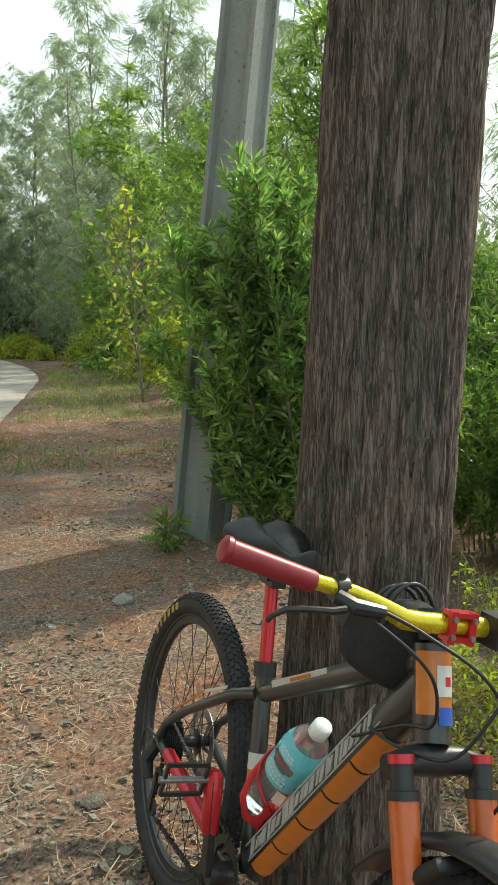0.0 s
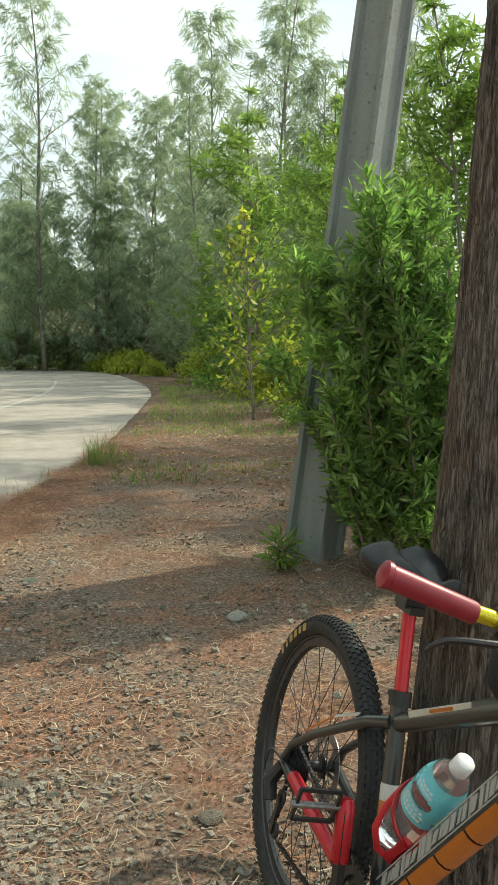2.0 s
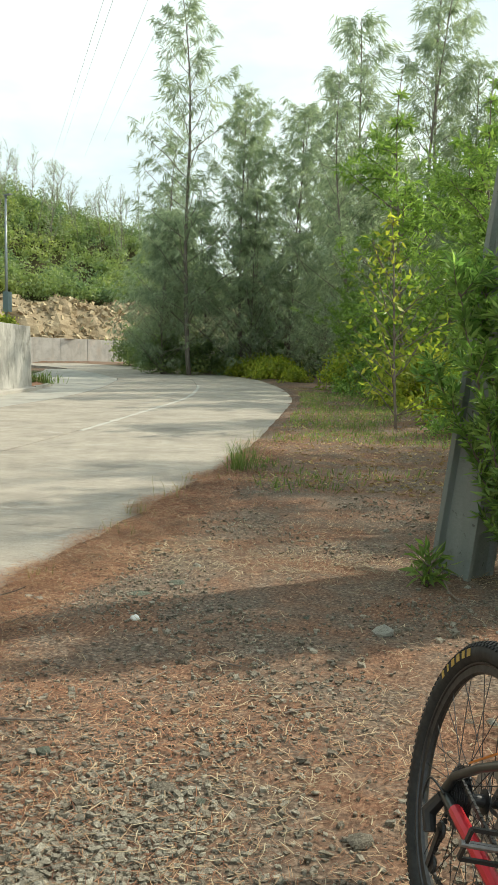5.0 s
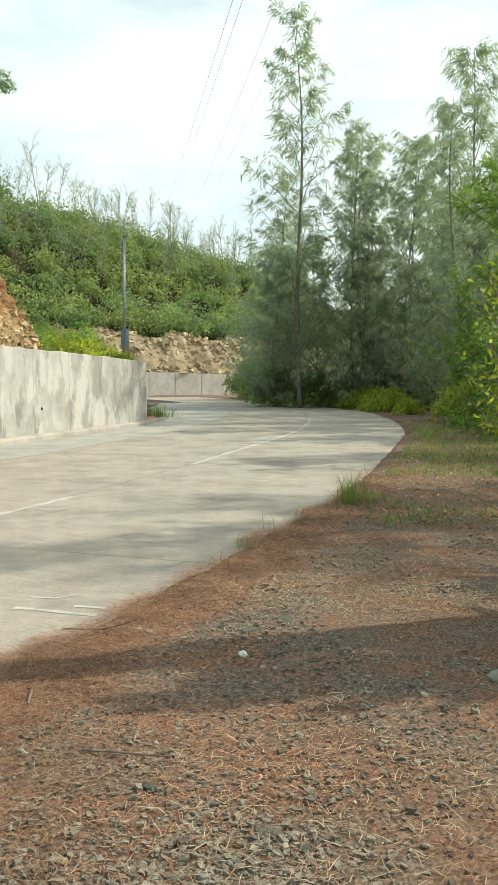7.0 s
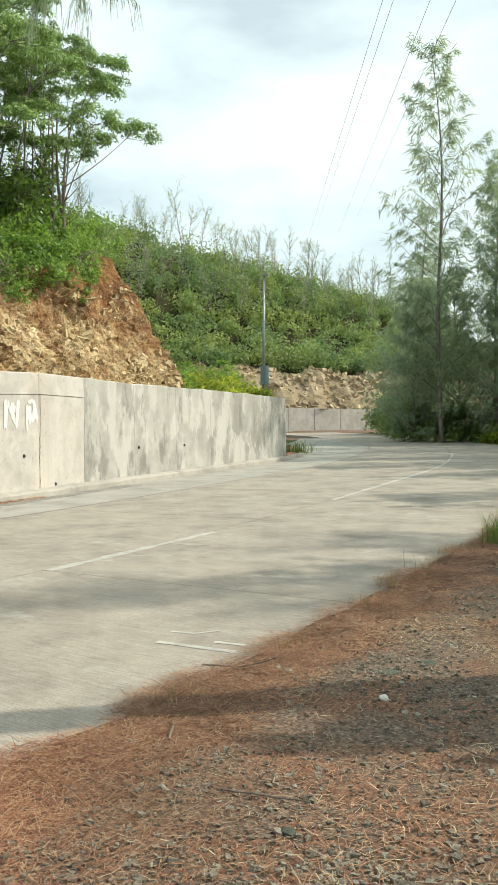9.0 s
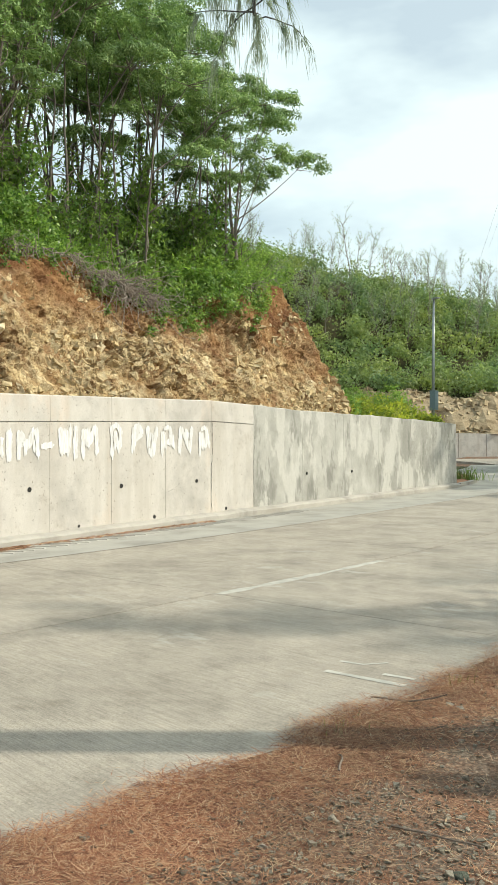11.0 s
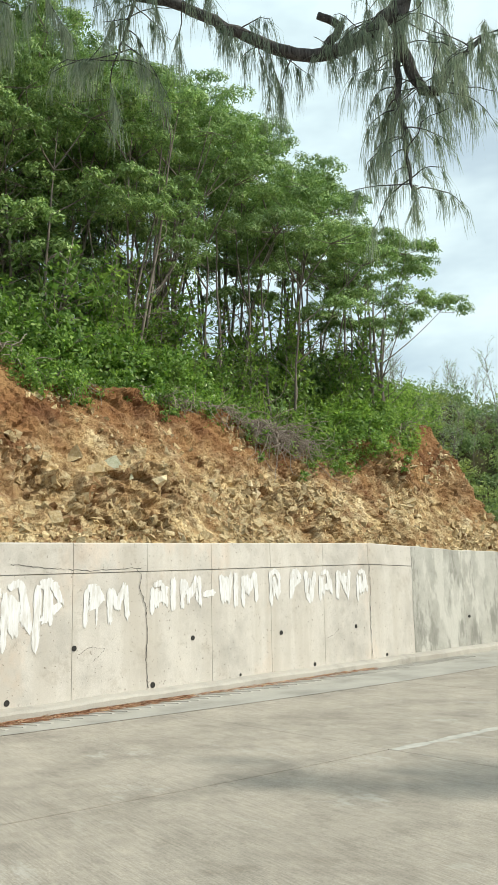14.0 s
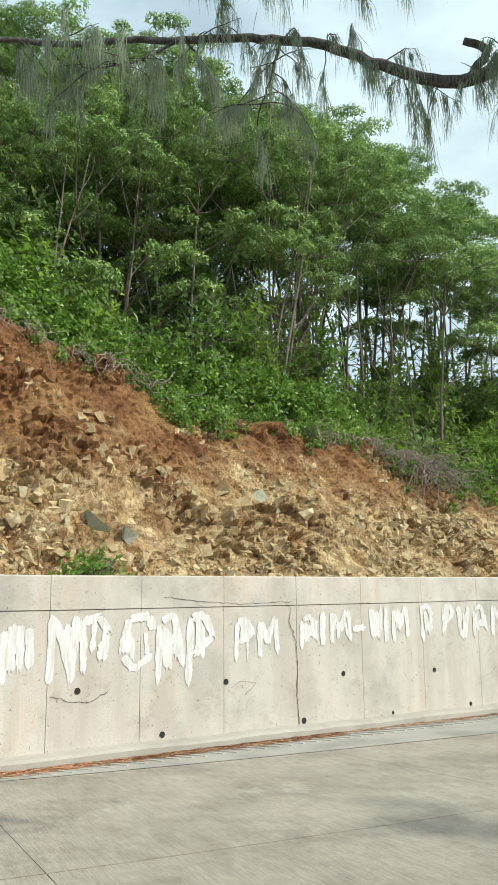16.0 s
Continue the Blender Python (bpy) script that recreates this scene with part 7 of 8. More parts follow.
def needle_litter():
    rng = np.random.default_rng(101)
    n = 250000
    x, y = rng.uniform(-4.6, 2.2, n), 1.6 + 10.5 * rng.uniform(0, 1, n) ** 1.7
    # more along the road's edge
    ye = 1.2 + 9.5 * rng.uniform(0, 1, 74000) ** 1.3
    xe = np.interp(ye, [p[1] for p in EDGE], [p[0] for p in EDGE]) + np.abs(rng.normal(size=74000)) * 0.36 - 0.16
    # thinner behind the standpoint
    xb, yb = rng.uniform(-2.9, 3.5, 36000), rng.uniform(-4.5, 1.7, 36000)
    x, y = np.r_[x, xe, xb], np.r_[y, ye, yb]
    n = len(x)
    side = road_side(x, y)
    spill = np.array([noise.noise(Vector((a * 1.6, b * 1.6, 9))) for a, b in zip(x, y)])
    keep = side < 0.03 + 0.30 * spill + 0.05 * rng.normal(size=n)
    x, y, side = x[keep], y[keep], side[keep]
    dens = np.array([litter_density(a, b, c) for a, b, c in zip(x, y, side)])
    keep = rng.uniform(0, 1.5, len(x)) < dens
    x, y, side = x[keep], y[keep], side[keep]
    m = len(x)
    z = np.array([gz(a, b) for a, b in zip(x, y)])
    z = np.where(side > -0.05, np.maximum(z, -0.028), z) + rng.uniform(0.002, 0.016, m)
    a = rng.uniform(0, 2 * math.pi, m)
    D_ = np.stack([np.cos(a), np.sin(a), rng.normal(size=m) * 0.10], 1)
    L = np.where(side > -0.55, rng.uniform(0.03, 0.09, m), rng.uniform(0.018, 0.062, m))
    W = rng.uniform(0.0012, 0.0030, m) * (1 + 0.12 * np.maximum(0, y - 3))
    S = np.stack([-np.sin(a), np.cos(a), np.zeros(m)], 1)
    P = np.stack([x, y, z], 1)
    bend = rng.normal(size=(m, 1)) * 0.08 * L[:, None] * S
    V = np.stack([P - S * W[:, None] / 2, P + S * W[:, None] / 2, P + D_ * L[:, None] + S * W[:, None] / 3 + bend, P + D_ * L[:, None] - S * W[:, None] / 3 + bend], 1)
    ob = new("needle_litter", quad_mesh("needle_litter", V, M_NEEDLES_DRY))
    tagged(ob, "dry brown casuarina needles scattered over the verge", "litter", kind="stuff")
    n = 9000
    s, o = rng.uniform(-3, 9, n), -0.18 - np.abs(rng.normal(size=n)) * 0.07 - 0.10 * (np.sin(rng.uniform(0, 9, n)) > 0.6)
    s = np.where(rng.uniform(size=n) < 0.75, rng.uniform(-3, 4.6, n), s)
    c = np.stack([wall_at(a, b) for a, b in zip(s, o)])
    a = math.atan2(WALL_D[1], WALL_D[0]) + rng.normal(size=n) * 0.5
    P = np.stack([c[:, 0], c[:, 1], np.full(n, road_z(6.3) - 0.004) + rng.uniform(0.003, 0.014, n)], 1)
    D_ = np.stack([np.cos(a), np.sin(a), rng.normal(size=n) * 0.05], 1)
    V = leaf_quads(P, D_, rng.uniform(0.08, 0.18, n), 0.006, rng, 0.0)
    ob = new("needle_drift", quad_mesh("needle_drift", V, M_NEEDLES_DRY))
    tagged(ob, "reddish line of dry needles along the wall foot", "litter", kind="stuff")


needle_litter()


def stone_shape(rng, flat=0.7):
    """A rough angular stone: 18 corners in three rings."""
    v = [(0, 0, flat)]
    for zz, r, k in ((0.45, 0.75, 6), (-0.05, 1.0, 7), (-0.5, 0.7, 5)):
        o = rng.uniform(0, 6.28)
        for i in range(k):
            a = o + 2 * math.pi * i / k
            q = r * rng.uniform(0.75, 1.2)
            v.append((q * math.cos(a), q * math.sin(a) * 0.8, (zz + rng.uniform(-0.12, 0.12)) * flat))
    v.append((0, 0, -0.6 * flat))
    bm = bmesh.new()
    for p in v:
        bm.verts.new(p)
    hull = bmesh.ops.convex_hull(bm, input=bm.verts)
    loose = [e for e in bm.verts if not e.link_faces]
    bmesh.ops.delete(bm, geom=loose, context="VERTS")
    bm.verts.index_update()
    vs = np.array([tuple(p.co) for p in bm.verts])
    fs = [tuple(p.index for p in f.verts) for f in bm.faces]
    bm.free()
    return vs, fs


def shard_shape(rng):
    """A broken angular block: a box with its corners pushed about."""
    v = np.array([(x, y, z) for x in (-1, 1) for y in (-1, 1) for z in (-1, 1)], float)
    v += rng.normal(size=v.shape) * 0.22
    v[rng.integers(0, 8)] *= 0.45
    v[rng.integers(0, 8)] *= 0.6
    q = [(0, 1, 3, 2), (4, 6, 7, 5), (0, 4, 5, 1), (2, 3, 7, 6), (0, 2, 6, 4), (1, 5, 7, 3)]
    return v * np.array([0.9, 0.6, 0.5]), [t for a, b, c, d in q for t in ((a, b, c), (a, c, d))]


def gravel():
    rng = np.random.default_rng(111)
    shapes = [(v * np.array([0.85, 1.15, 1.3]), f) for v, f in (shard_shape(rng) for _ in range(10))]
    V, F, o = [], [], 0
    n = 84000
    x, y = rng.uniform(-3.6, 1.6, n), 1.7 + 7.5 * rng.uniform(0, 1, n) ** 1.9
    side = road_side(x, y)
    for i in range(n):
        if side[i] > -0.05:
            continue
        d = (0.40 if y[i] < 2.9 else 0.30 if 3.4 < y[i] < 4.9 else 0.16) + 1.4 * noise.noise(Vector((x[i] * 1.1, y[i] * 1.1, 30)))
        if y[i] < 2.8 and x[i] < -0.9:
            d += 0.55
        if side[i] > -0.5:
            d *= 0.25
        if rng.uniform() > d:
            continue
        sh, fs = shapes[rng.integers(0, 10)]
        r = 0.0030 + 0.0070 * rng.uniform() ** 2.2 + (0.010 if rng.uniform() < 0.03 else 0)
        a = rng.uniform(0, 6.28)
        ca, sa = math.cos(a), math.sin(a)
        q = sh * r * rng.uniform(0.8, 1.25, 3)
        V.append(np.stack([q[:, 0] * ca - q[:, 1] * sa + x[i], q[:, 0] * sa + q[:, 1] * ca + y[i], q[:, 2] + gz(x[i], y[i]) + r * 0.2], 1))
        F += [tuple(k + o for k in f) for f in fs]
        o += len(sh)
    me = bpy.data.meshes.new("gravel")
    me.from_pydata(np.concatenate(V).tolist(), [], F)
    me.materials.append(M_STONE)
    tagged(new("gravel", me), "small grey angular gravel strewn on the soil", "gravel", kind="stuff")


gravel()

def straw_litter():
    """Curled pale straws, thickest in a drift across the verge and at the edge of the pale gravel."""
    rng = np.random.default_rng(117)
    n = 46000
    x, y = rng.uniform(-3.2, 0.9, n), 1.8 + 5.0 * rng.uniform(0, 1, n) ** 1.4
    mid = 5.08 + 0.25 * (x + 1.8)
    drift = np.exp(-((y - mid) / 0.34) ** 2)
    patch = np.array([noise.noise(Vector((a * 1.7, b * 1.7, 61))) for a, b in zip(x, y)])
    inner = 1 / (1 + np.exp(-(x + 1.25) / 0.12))
    dens = 0.55 * drift + 0.14 * (y > 5.3) * (0.6 + patch) + (0.14 * np.exp(-((y - 3.0) / 0.45) ** 2) + 0.10 * (y < 2.6) + 0.22 * patch * (y < 3.5)) * inner + 0.02
    k = (rng.uniform(size=n) < dens) & (road_side(x, y) < -0.1)
    x, y = x[k], y[k]
    m = len(x)
    P = np.stack([x, y, np.array([gz(a, b) for a, b in zip(x, y)]) + rng.uniform(0.004, 0.018, m)], 1)
    a = rng.uniform(0, 2 * math.pi, m)
    L = rng.uniform(0.016, 0.050, m)[:, None]
    W = (rng.uniform(0.0016, 0.0042, m) * (1 + 0.12 * np.maximum(0, y - 3)))[:, None] / 2
    b = a + rng.normal(size=m) * 0.5
    D1 = np.stack([np.cos(a), np.sin(a), rng.normal(size=m) * 0.18], 1)
    D2 = np.stack([np.cos(b), np.sin(b), rng.normal(size=m) * 0.18], 1)
    S = np.stack([-np.sin(a), np.cos(a), np.zeros(m)], 1) * W
    M1 = P + D1 * L
    E1 = M1 + D2 * L
    V = np.concatenate([np.stack([P - S, P + S, M1 + S, M1 - S], 1), np.stack([M1 - S, M1 + S, E1 + S * 0.5, E1 - S * 0.5], 1)])
    tagged(new("straw_litter", quad_mesh("straw_litter", V, M_STRAW)), "pale curled straws and twigs lying on the verge", "litter", kind="stuff")


straw_litter()


def pale_gravel():
    rng = np.random.default_rng(119)
    shapes = [shard_shape(rng) for _ in range(8)] + [stone_shape(rng, 0.7) for _ in range(4)]
    V, F, o = [], [], 0
    for i in range(9000):
        x, y = rng.uniform(-1.8, -0.3), 1.75 + 1.2 * rng.uniform() ** 1.2
        d = math.exp(-((x + 1.10) / 0.30) ** 2) * math.exp(-(max(0.0, y - 2.30) / 0.20) ** 2) + 0.03
        if rng.uniform() > d or float(road_side(x, y)) > -0.2:
            continue
        vs, fs = shapes[i % 12]
        r = 0.0045 + 0.0115 * rng.uniform() ** 2.2
        a = rng.uniform(0, 6.28)
        ca, sa = math.cos(a), math.sin(a)
        q = vs * r * rng.uniform(0.8, 1.25, 3)
        V.append(np.stack([q[:, 0] * ca - q[:, 1] * sa + x, q[:, 0] * sa + q[:, 1] * ca + y, q[:, 2] + gz(x, y) + r * 0.3], 1))
        F += [tuple(k + o for k in f) for f in fs]
        o += len(vs)
    me = bpy.data.meshes.new("pale_gravel")
    me.from_pydata(np.concatenate(V).tolist(), [], F)
    me.materials.append(M_PEBBLE)
    tagged(new("pale_gravel", me), "pale grey-beige gravel heaped near the bicycle", "gravel", kind="stuff")


pale_gravel()

rng = np.random.default_rng(121)
SHAPES = []
for i in range(6):
    vs, fs = stone_shape(rng, 0.62)
    me = bpy.data.meshes.new("stone")
    me.from_pydata(vs.tolist(), [], fs)
    SHAPES.append(me)


def loose_stone(x, y, r, mat, label, flat=1.0, turn=0.0, k=0, name="stone"):
    me = SHAPES[k % 6].copy()
    me.materials.append(mat)
    ob = new(name, me)
    ob.matrix_basis = pose(x, y, gz(x, y) + r * 0.16 * flat, rng.normal() * 6, rng.normal() * 6, turn) @ Matrix.Diagonal((r, r, r * flat, 1))
    tagged(ob, label, "stone", "stones on the verge")


loose_stone(-0.73, 4.03, 0.058, M_WHITISH, "pale greenish stone lying on the soil", 1.15, 20, 4)
loose_stone(-1.87, 3.80, 0.027, M_CHALK, "small white stone on dark gravel", 1.3, 60, 3)
loose_stone(-2.04, 4.20, 0.062, M_GREEN, "flat grey-green stone half sunk in soil", 0.35, 10, 2)
loose_stone(-1.95, 4.48, 0.05, M_GREEN, "flat grey-green stone half sunk in soil", 0.35, 50, 3)
loose_stone(-0.50, 2.35, 0.045, M_STONE, "grey stone under the bicycle wheel", 0.8, 50, 4)
loose_stone(-1.10, 2.41, 0.042, M_STONE, "grey stone in needle litter", 0.8, 0, 5)
loose_stone(-1.545, 2.486, 0.032, M_GREEN, "dark blue-green stone in gravel", 1.0, 0, 1)
for i in range(46):
    x_, y_ = rng.uniform(-3.0, 0.8), rng.uniform(1.9, 6.8)
    if float(road_side(x_, y_)) < -0.4:
        loose_stone(x_, y_, rng.uniform(0.012, 0.034), (M_STONE, M_STONE, M_PALE, M_GREEN)[i % 4], "small grey stone on the verge", rng.uniform(0.5, 1.0), rng.uniform(0, 360), i)


def twig(x, y, ln, a, r):
    g = Geo()
    rg = np.random.default_rng(int(abs(x * 1000)))
    g.tube(wander((x, y, gz(x, y) + r + 0.006), (math.cos(a), math.sin(a), 0.0), ln, 6, 0.10, rg), np.linspace(r, r * 0.5, 7), 6)
    ob = g.ob("twig", M_TWIG)
    tagged(ob, "dry brown twig lying on the ground", "twig", "twigs on the verge")


for x_, y_, ln, a, r in ((-2.92, 3.78, 0.42, 0.35, 0.006), (-0.45, 4.7, 0.22, 1.9, 0.006), (-2.35, 2.85, 0.2, 2.2, 0.006), (-1.9, 2.6, 0.34, 0.2, 0.005), (-1.2, 3.4, 0.18, 2.8, 0.004), (-0.9, 3.0, 0.25, 0.9, 0.004), (-1.5, 3.1, 0.16, 1.4, 0.004), (-2.5, 3.5, 0.2, 0.8, 0.004)):
    twig(x_, y_, ln, a, r)


def grass_tuft(x, y, h, n, seed, mat, name="grass_tuft", label="", spread=0.10, w=0.006):
    rg = np.random.default_rng(seed)
    a = rg.uniform(0, 2 * math.pi, n)
    P = np.stack([x + rg.normal(size=n) * spread * 0.4, y + rg.normal(size=n) * spread * 0.4, np.full(n, gz(x, y) - 0.01)], 1)
    D1 = unit(np.stack([np.cos(a) * 0.35, np.sin(a) * 0.35, np.full(n, 1.0)], 1) + rg.normal(size=(n, 3)) * 0.12)
    L = h * rg.uniform(0.5, 1.1, n)[:, None]
    S = np.stack([-np.sin(a), np.cos(a), np.zeros(n)], 1) * w / 2
    M1 = P + D1 * L * 0.55
    T1 = M1 + unit(D1 + np.stack([np.cos(a), np.sin(a), -0.2 * np.ones(n)], 1) * 0.5) * L * 0.5
    V = np.concatenate([np.stack([P - S, P + S, M1 + S * 0.9, M1 - S * 0.9], 1), np.stack([M1 - S * 0.9, M1 + S * 0.9, T1 + S * 0.15, T1 - S * 0.15], 1)])
    ob = new(name, quad_mesh(name, V, mat))
    tagged(ob, label, "grass", kind="stuff")


grass_tuft(-3.12, 8.95, 0.40, 120, 1, M_GRASS, label="tall green grass tuft at the road edge", spread=0.22)
for i, (x_, y_, h_) in enumerate(((-2.98, 6.2, 0.2), (-3.02, 6.9, 0.28), (-3.25, 7.9, 0.22), (-2.85, 5.5, 0.16), (-3.5, 10.2, 0.3), (-3.9, 12.0, 0.3), (-2.7, 3.3, 0.10), (-2.75, 4.4, 0.12))):
    grass_tuft(x_, y_, h_ * 0.8, 20, 30 + i, M_DRYGRASS, label="sparse dry grass tuft at the road edge", spread=0.2, w=0.004)
for i, (x_, y_, h_) in enumerate(((0.75, 2.35, 0.3), (1.05, 2.9, 0.35), (0.62, 2.9, 0.25), (0.95, 3.6, 0.4), (1.2, 3.3, 0.3))):
    grass_tuft(x_, y_, h_, 130, 60 + i, M_DRYGRASS, label="dry straw-coloured grass beside the tree", spread=0.3, w=0.004)


def short_grass():
    rg = np.random.default_rng(131)
    n = 26000
    x, y = rg.uniform(-8, 1.5, n), rg.uniform(7.5, 26, n)
    side = road_side(x, y)
    d = np.array([noise.noise(Vector((a * 0.7, b * 0.5, 40))) for a, b in zip(x, y)])
    k = (side < -0.25) & (side > -4) & (d + 0.05 * (y - 10) > 0.12)
    x, y = x[k], y[k]
    m = len(x)
    P = np.stack([x, y, np.array([gz(a, b) for a, b in zip(x, y)]) - 0.01], 1)
    V = leaf_quads(P, rg.normal(size=(m, 3)) * 0.4 + np.array([0, 0, 1]), rg.uniform(0.05, 0.16, m), 0.012, rg, 0.02)
    tagged(new("short_grass", quad_mesh("short_grass", V, M_GRASS)), "patchy short yellow-green grass on the verge", "grass", kind="stuff")
    n = 16000
    x, y = rg.uniform(-9, 1.5, n), 8.0 + 22 * rg.uniform(0, 1, n) ** 1.4
    k = (road_side(x, y) < -0.2)
    x, y = x[k], y[k]
    m = len(x)
    P = np.stack([x, y, np.array([gz(a, b) for a, b in zip(x, y)]) + 0.006], 1)
    V = leaf_quads(P, rg.normal(size=(m, 3)) * np.array([1, 1, 0.25]), rg.uniform(0.03, 0.085, m), rg.uniform(0.014, 0.028, m), rg, 0.05)
    tagged(new("dry_leaves", quad_mesh("dry_leaves", V, M_LEAFDRY)), "curled brown fallen leaves on the verge", "litter", kind="stuff")


short_grass()


# ---- rocks in the cut bank ----
def bank_rocks():
    rg = np.random.default_rng(141)
    shapes = [shard_shape(rg) for _ in range(12)]
    meshes = []
    for vs, fs in shapes:
        me = bpy.data.meshes.new("rock")
        me.from_pydata(vs.tolist(), [], fs)
        me.materials.append(M_ROCK)
        meshes.append(me)
    V, F, o, parts = [], [], 0, 0
    for i in range(20000):
        s = rg.uniform(-9, 17.2)
        v = rg.uniform(0.0, 0.95) ** 1.35
        dens = 0.50 + 1.7 * noise.noise(Vector((s * 0.6, v * 3.5, 4))) - 0.70 * v + 0.9 * (v < 0.16)
        if rg.uniform() > dens:
            continue
        p = cliff_point(s, v)
        r = 0.016 + 0.10 * rg.uniform() ** 3.8
        if v < 0.2 and rg.uniform() < 0.6:
            r = 0.018 + 0.03 * rg.uniform()
        rot = Euler((rg.normal() * 0.8, rg.normal() * 0.8, rg.uniform(0, 6.28))).to_matrix().to_4x4()
        sc = Matrix.Diagonal((r * rg.uniform(0.7, 1.3), r * rg.uniform(0.7, 1.4), r * rg.uniform(0.7, 1.5), 1))
        m = Matrix.Translation(p + Vector((WALL_N[0], WALL_N[1], 0)) * -r * 0.22) @ rot @ sc
        if r > 0.055 and -1 < s < 13 and parts < 300:
            parts += 1
            ob = new("rock", meshes[i % 12])
            ob.parent = cliff
            ob.matrix_basis = m
        else:
            vs, fs = shapes[i % 12]
            M3 = np.array(m)
            V.append(vs @ M3[:3, :3].T + M3[:3, 3])
            F += [tuple(k + o for k in f) for f in fs]
            o += len(vs)
    me = bpy.data.meshes.new("rubble")
    me.from_pydata(np.concatenate(V).tolist(), [], F)
    me.materials.append(M_ROCK)
    ob = new("rubble", me)
    ob.parent = cliff
    tagged(ob, "broken angular rock standing out of the bank", kind="stuff")
    for s, v, r, mat in ((4.95, 0.50, 0.20, M_GREENISH), (5.15, 0.44, 0.12, M_GREENISH), (1.7, 0.24, 0.20, M_GREENISH), (2.1, 0.20, 0.16, M_PALE), (4.3, 0.52, 0.17, M_ROCK), (4.6, 0.46, 0.15, M_ROCK), (3.2, 0.93, 0.14, M_ROCK)):
        vs, fs = shapes[int(r * 100) % 12]
        me = bpy.data.meshes.new("rock")
        me.from_pydata(vs.tolist(), [], fs)
        me.materials.append(mat)
        ob = new("rock", me)
        ob.parent = cliff
        ob.matrix_basis = Matrix.Translation(cliff_point(s, v) - Vector((WALL_N[0], WALL_N[1], 0)) * r * 0.15) @ Euler((0.3, 0.4, s)).to_matrix().to_4x4() @ Matrix.Diagonal((r, r, r * 1.2, 1))


bank_rocks()


M_ROOT = plain("dry_root_bark", (0.30, 0.25, 0.21), 0.9, vary=0.3)


def root(s, o0, ln, seed, thick=0.012):
    """A dry root or vine that hangs over the crest of the bank."""
    rg = np.random.default_rng(seed)
    g = Geo()
    p = cliff_point(s, 0.97) + Vector((WALL_N[0], WALL_N[1], 0)) * 0.10
    for k in range(4):
        d = Vector((WALL_N[0] * 0.80 + WALL_D[0] * rg.normal() * 0.5, WALL_N[1] * 0.80 + WALL_D[1] * rg.normal() * 0.5, -1.0))
        g.tube(wander(p + Vector((rg.normal() * 0.1, rg.normal() * 0.1, 0.1)), d, ln * rg.uniform(0.5, 1.2), 8, 0.40, rg, (WALL_N[0] * 0.02, WALL_N[1] * 0.02, -0.03)), np.linspace(thick, thick * 0.3, 9), 5, caps=False)
    g.ob("dry_root", M_ROOT, cliff)


rg = np.random.default_rng(151)
for i in range(110):
    root(rg.uniform(0, 16), 0, rg.uniform(0.3, 1.0), 200 + i, rg.uniform(0.006, 0.014))
for i in range(84):
    root(8.9 + 2.4 * rg.beta(2.2, 1.6), 0, rg.uniform(0.5, 1.7), 300 + i, rg.uniform(0.007, 0.015))

# small green weed on the ledge above the wall
weed = round_bush(0.38, 0.30, 161, M_SHRUB, 420, (0.09, 0.05), "weed", "small green weed on the ledge above the wall", "weed")
c = wall_at(1.45, 0.75)
put(weed, c[0], c[1], 1.95)


# ---- lamp post, wires ----
M_GALV = plain("galvanised_steel", (0.36, 0.38, 0.39), 0.45, 0.8, 0.12, 30)
M_TEAL = plain("grey_blue_box", (0.20, 0.27, 0.29), 0.6)
M_WIRE = plain("weathered_wire", (0.55, 0.57, 0.58), 0.6)


def lamp_post():
    lamp = tagged(new("street_lamp"), "slim grey steel lamp post with a control box", "street lamp")
    x, y = -24.43, 35.73
    g = Geo(); g.tube([(x, y, 1.4), (x, y, 5), (x, y, 8.4)], [0.085, 0.07, 0.05], 12); g.ob("pole", M_GALV, lamp, smooth=True)
    g = Geo(); g.box(Matrix.Translation((x + 0.12, y - 0.1, 3.35)), 0.30, 0.30, 0.95); g.ob("control_box", M_TEAL, lamp, "grey-blue metal box")
    g = Geo(); g.box(Matrix.Translation((x + 0.16, y - 0.06, 8.35)) @ Matrix.Rotation(-0.35, 4, "Z"), 0.5, 0.18, 0.06); g.ob("lamp_head", M_GALV, lamp)


lamp_post()


def wire(a, b, sag, r):
    g = Geo()
    a, b = Vector(a), Vector(b)
    g.tube([a.lerp(b, i / 24) - Vector((0, 0, sag * 4 * (i / 24) * (1 - i / 24))) for i in range(25)], r, 5, caps=False)
    ob = g.ob("power_line", M_WIRE)
    tagged(ob, "thin grey overhead power line", "wire", "overhead lines")


for a_, b_ in (
    ((-3.85, 10.89, 11.18), (-57.94, 93.84, 22.72)),
    ((-3.73, 10.92, 10.79), (-56.72, 94.59, 25.21)),
    ((-3.06, 11.19, 10.80), (-54.37, 95.96, 24.45)),
    ((-2.65, 11.32, 10.41), (-52.26, 97.12, 26.53)),
):
    wire(a_, b_, 0.0, 0.0075)


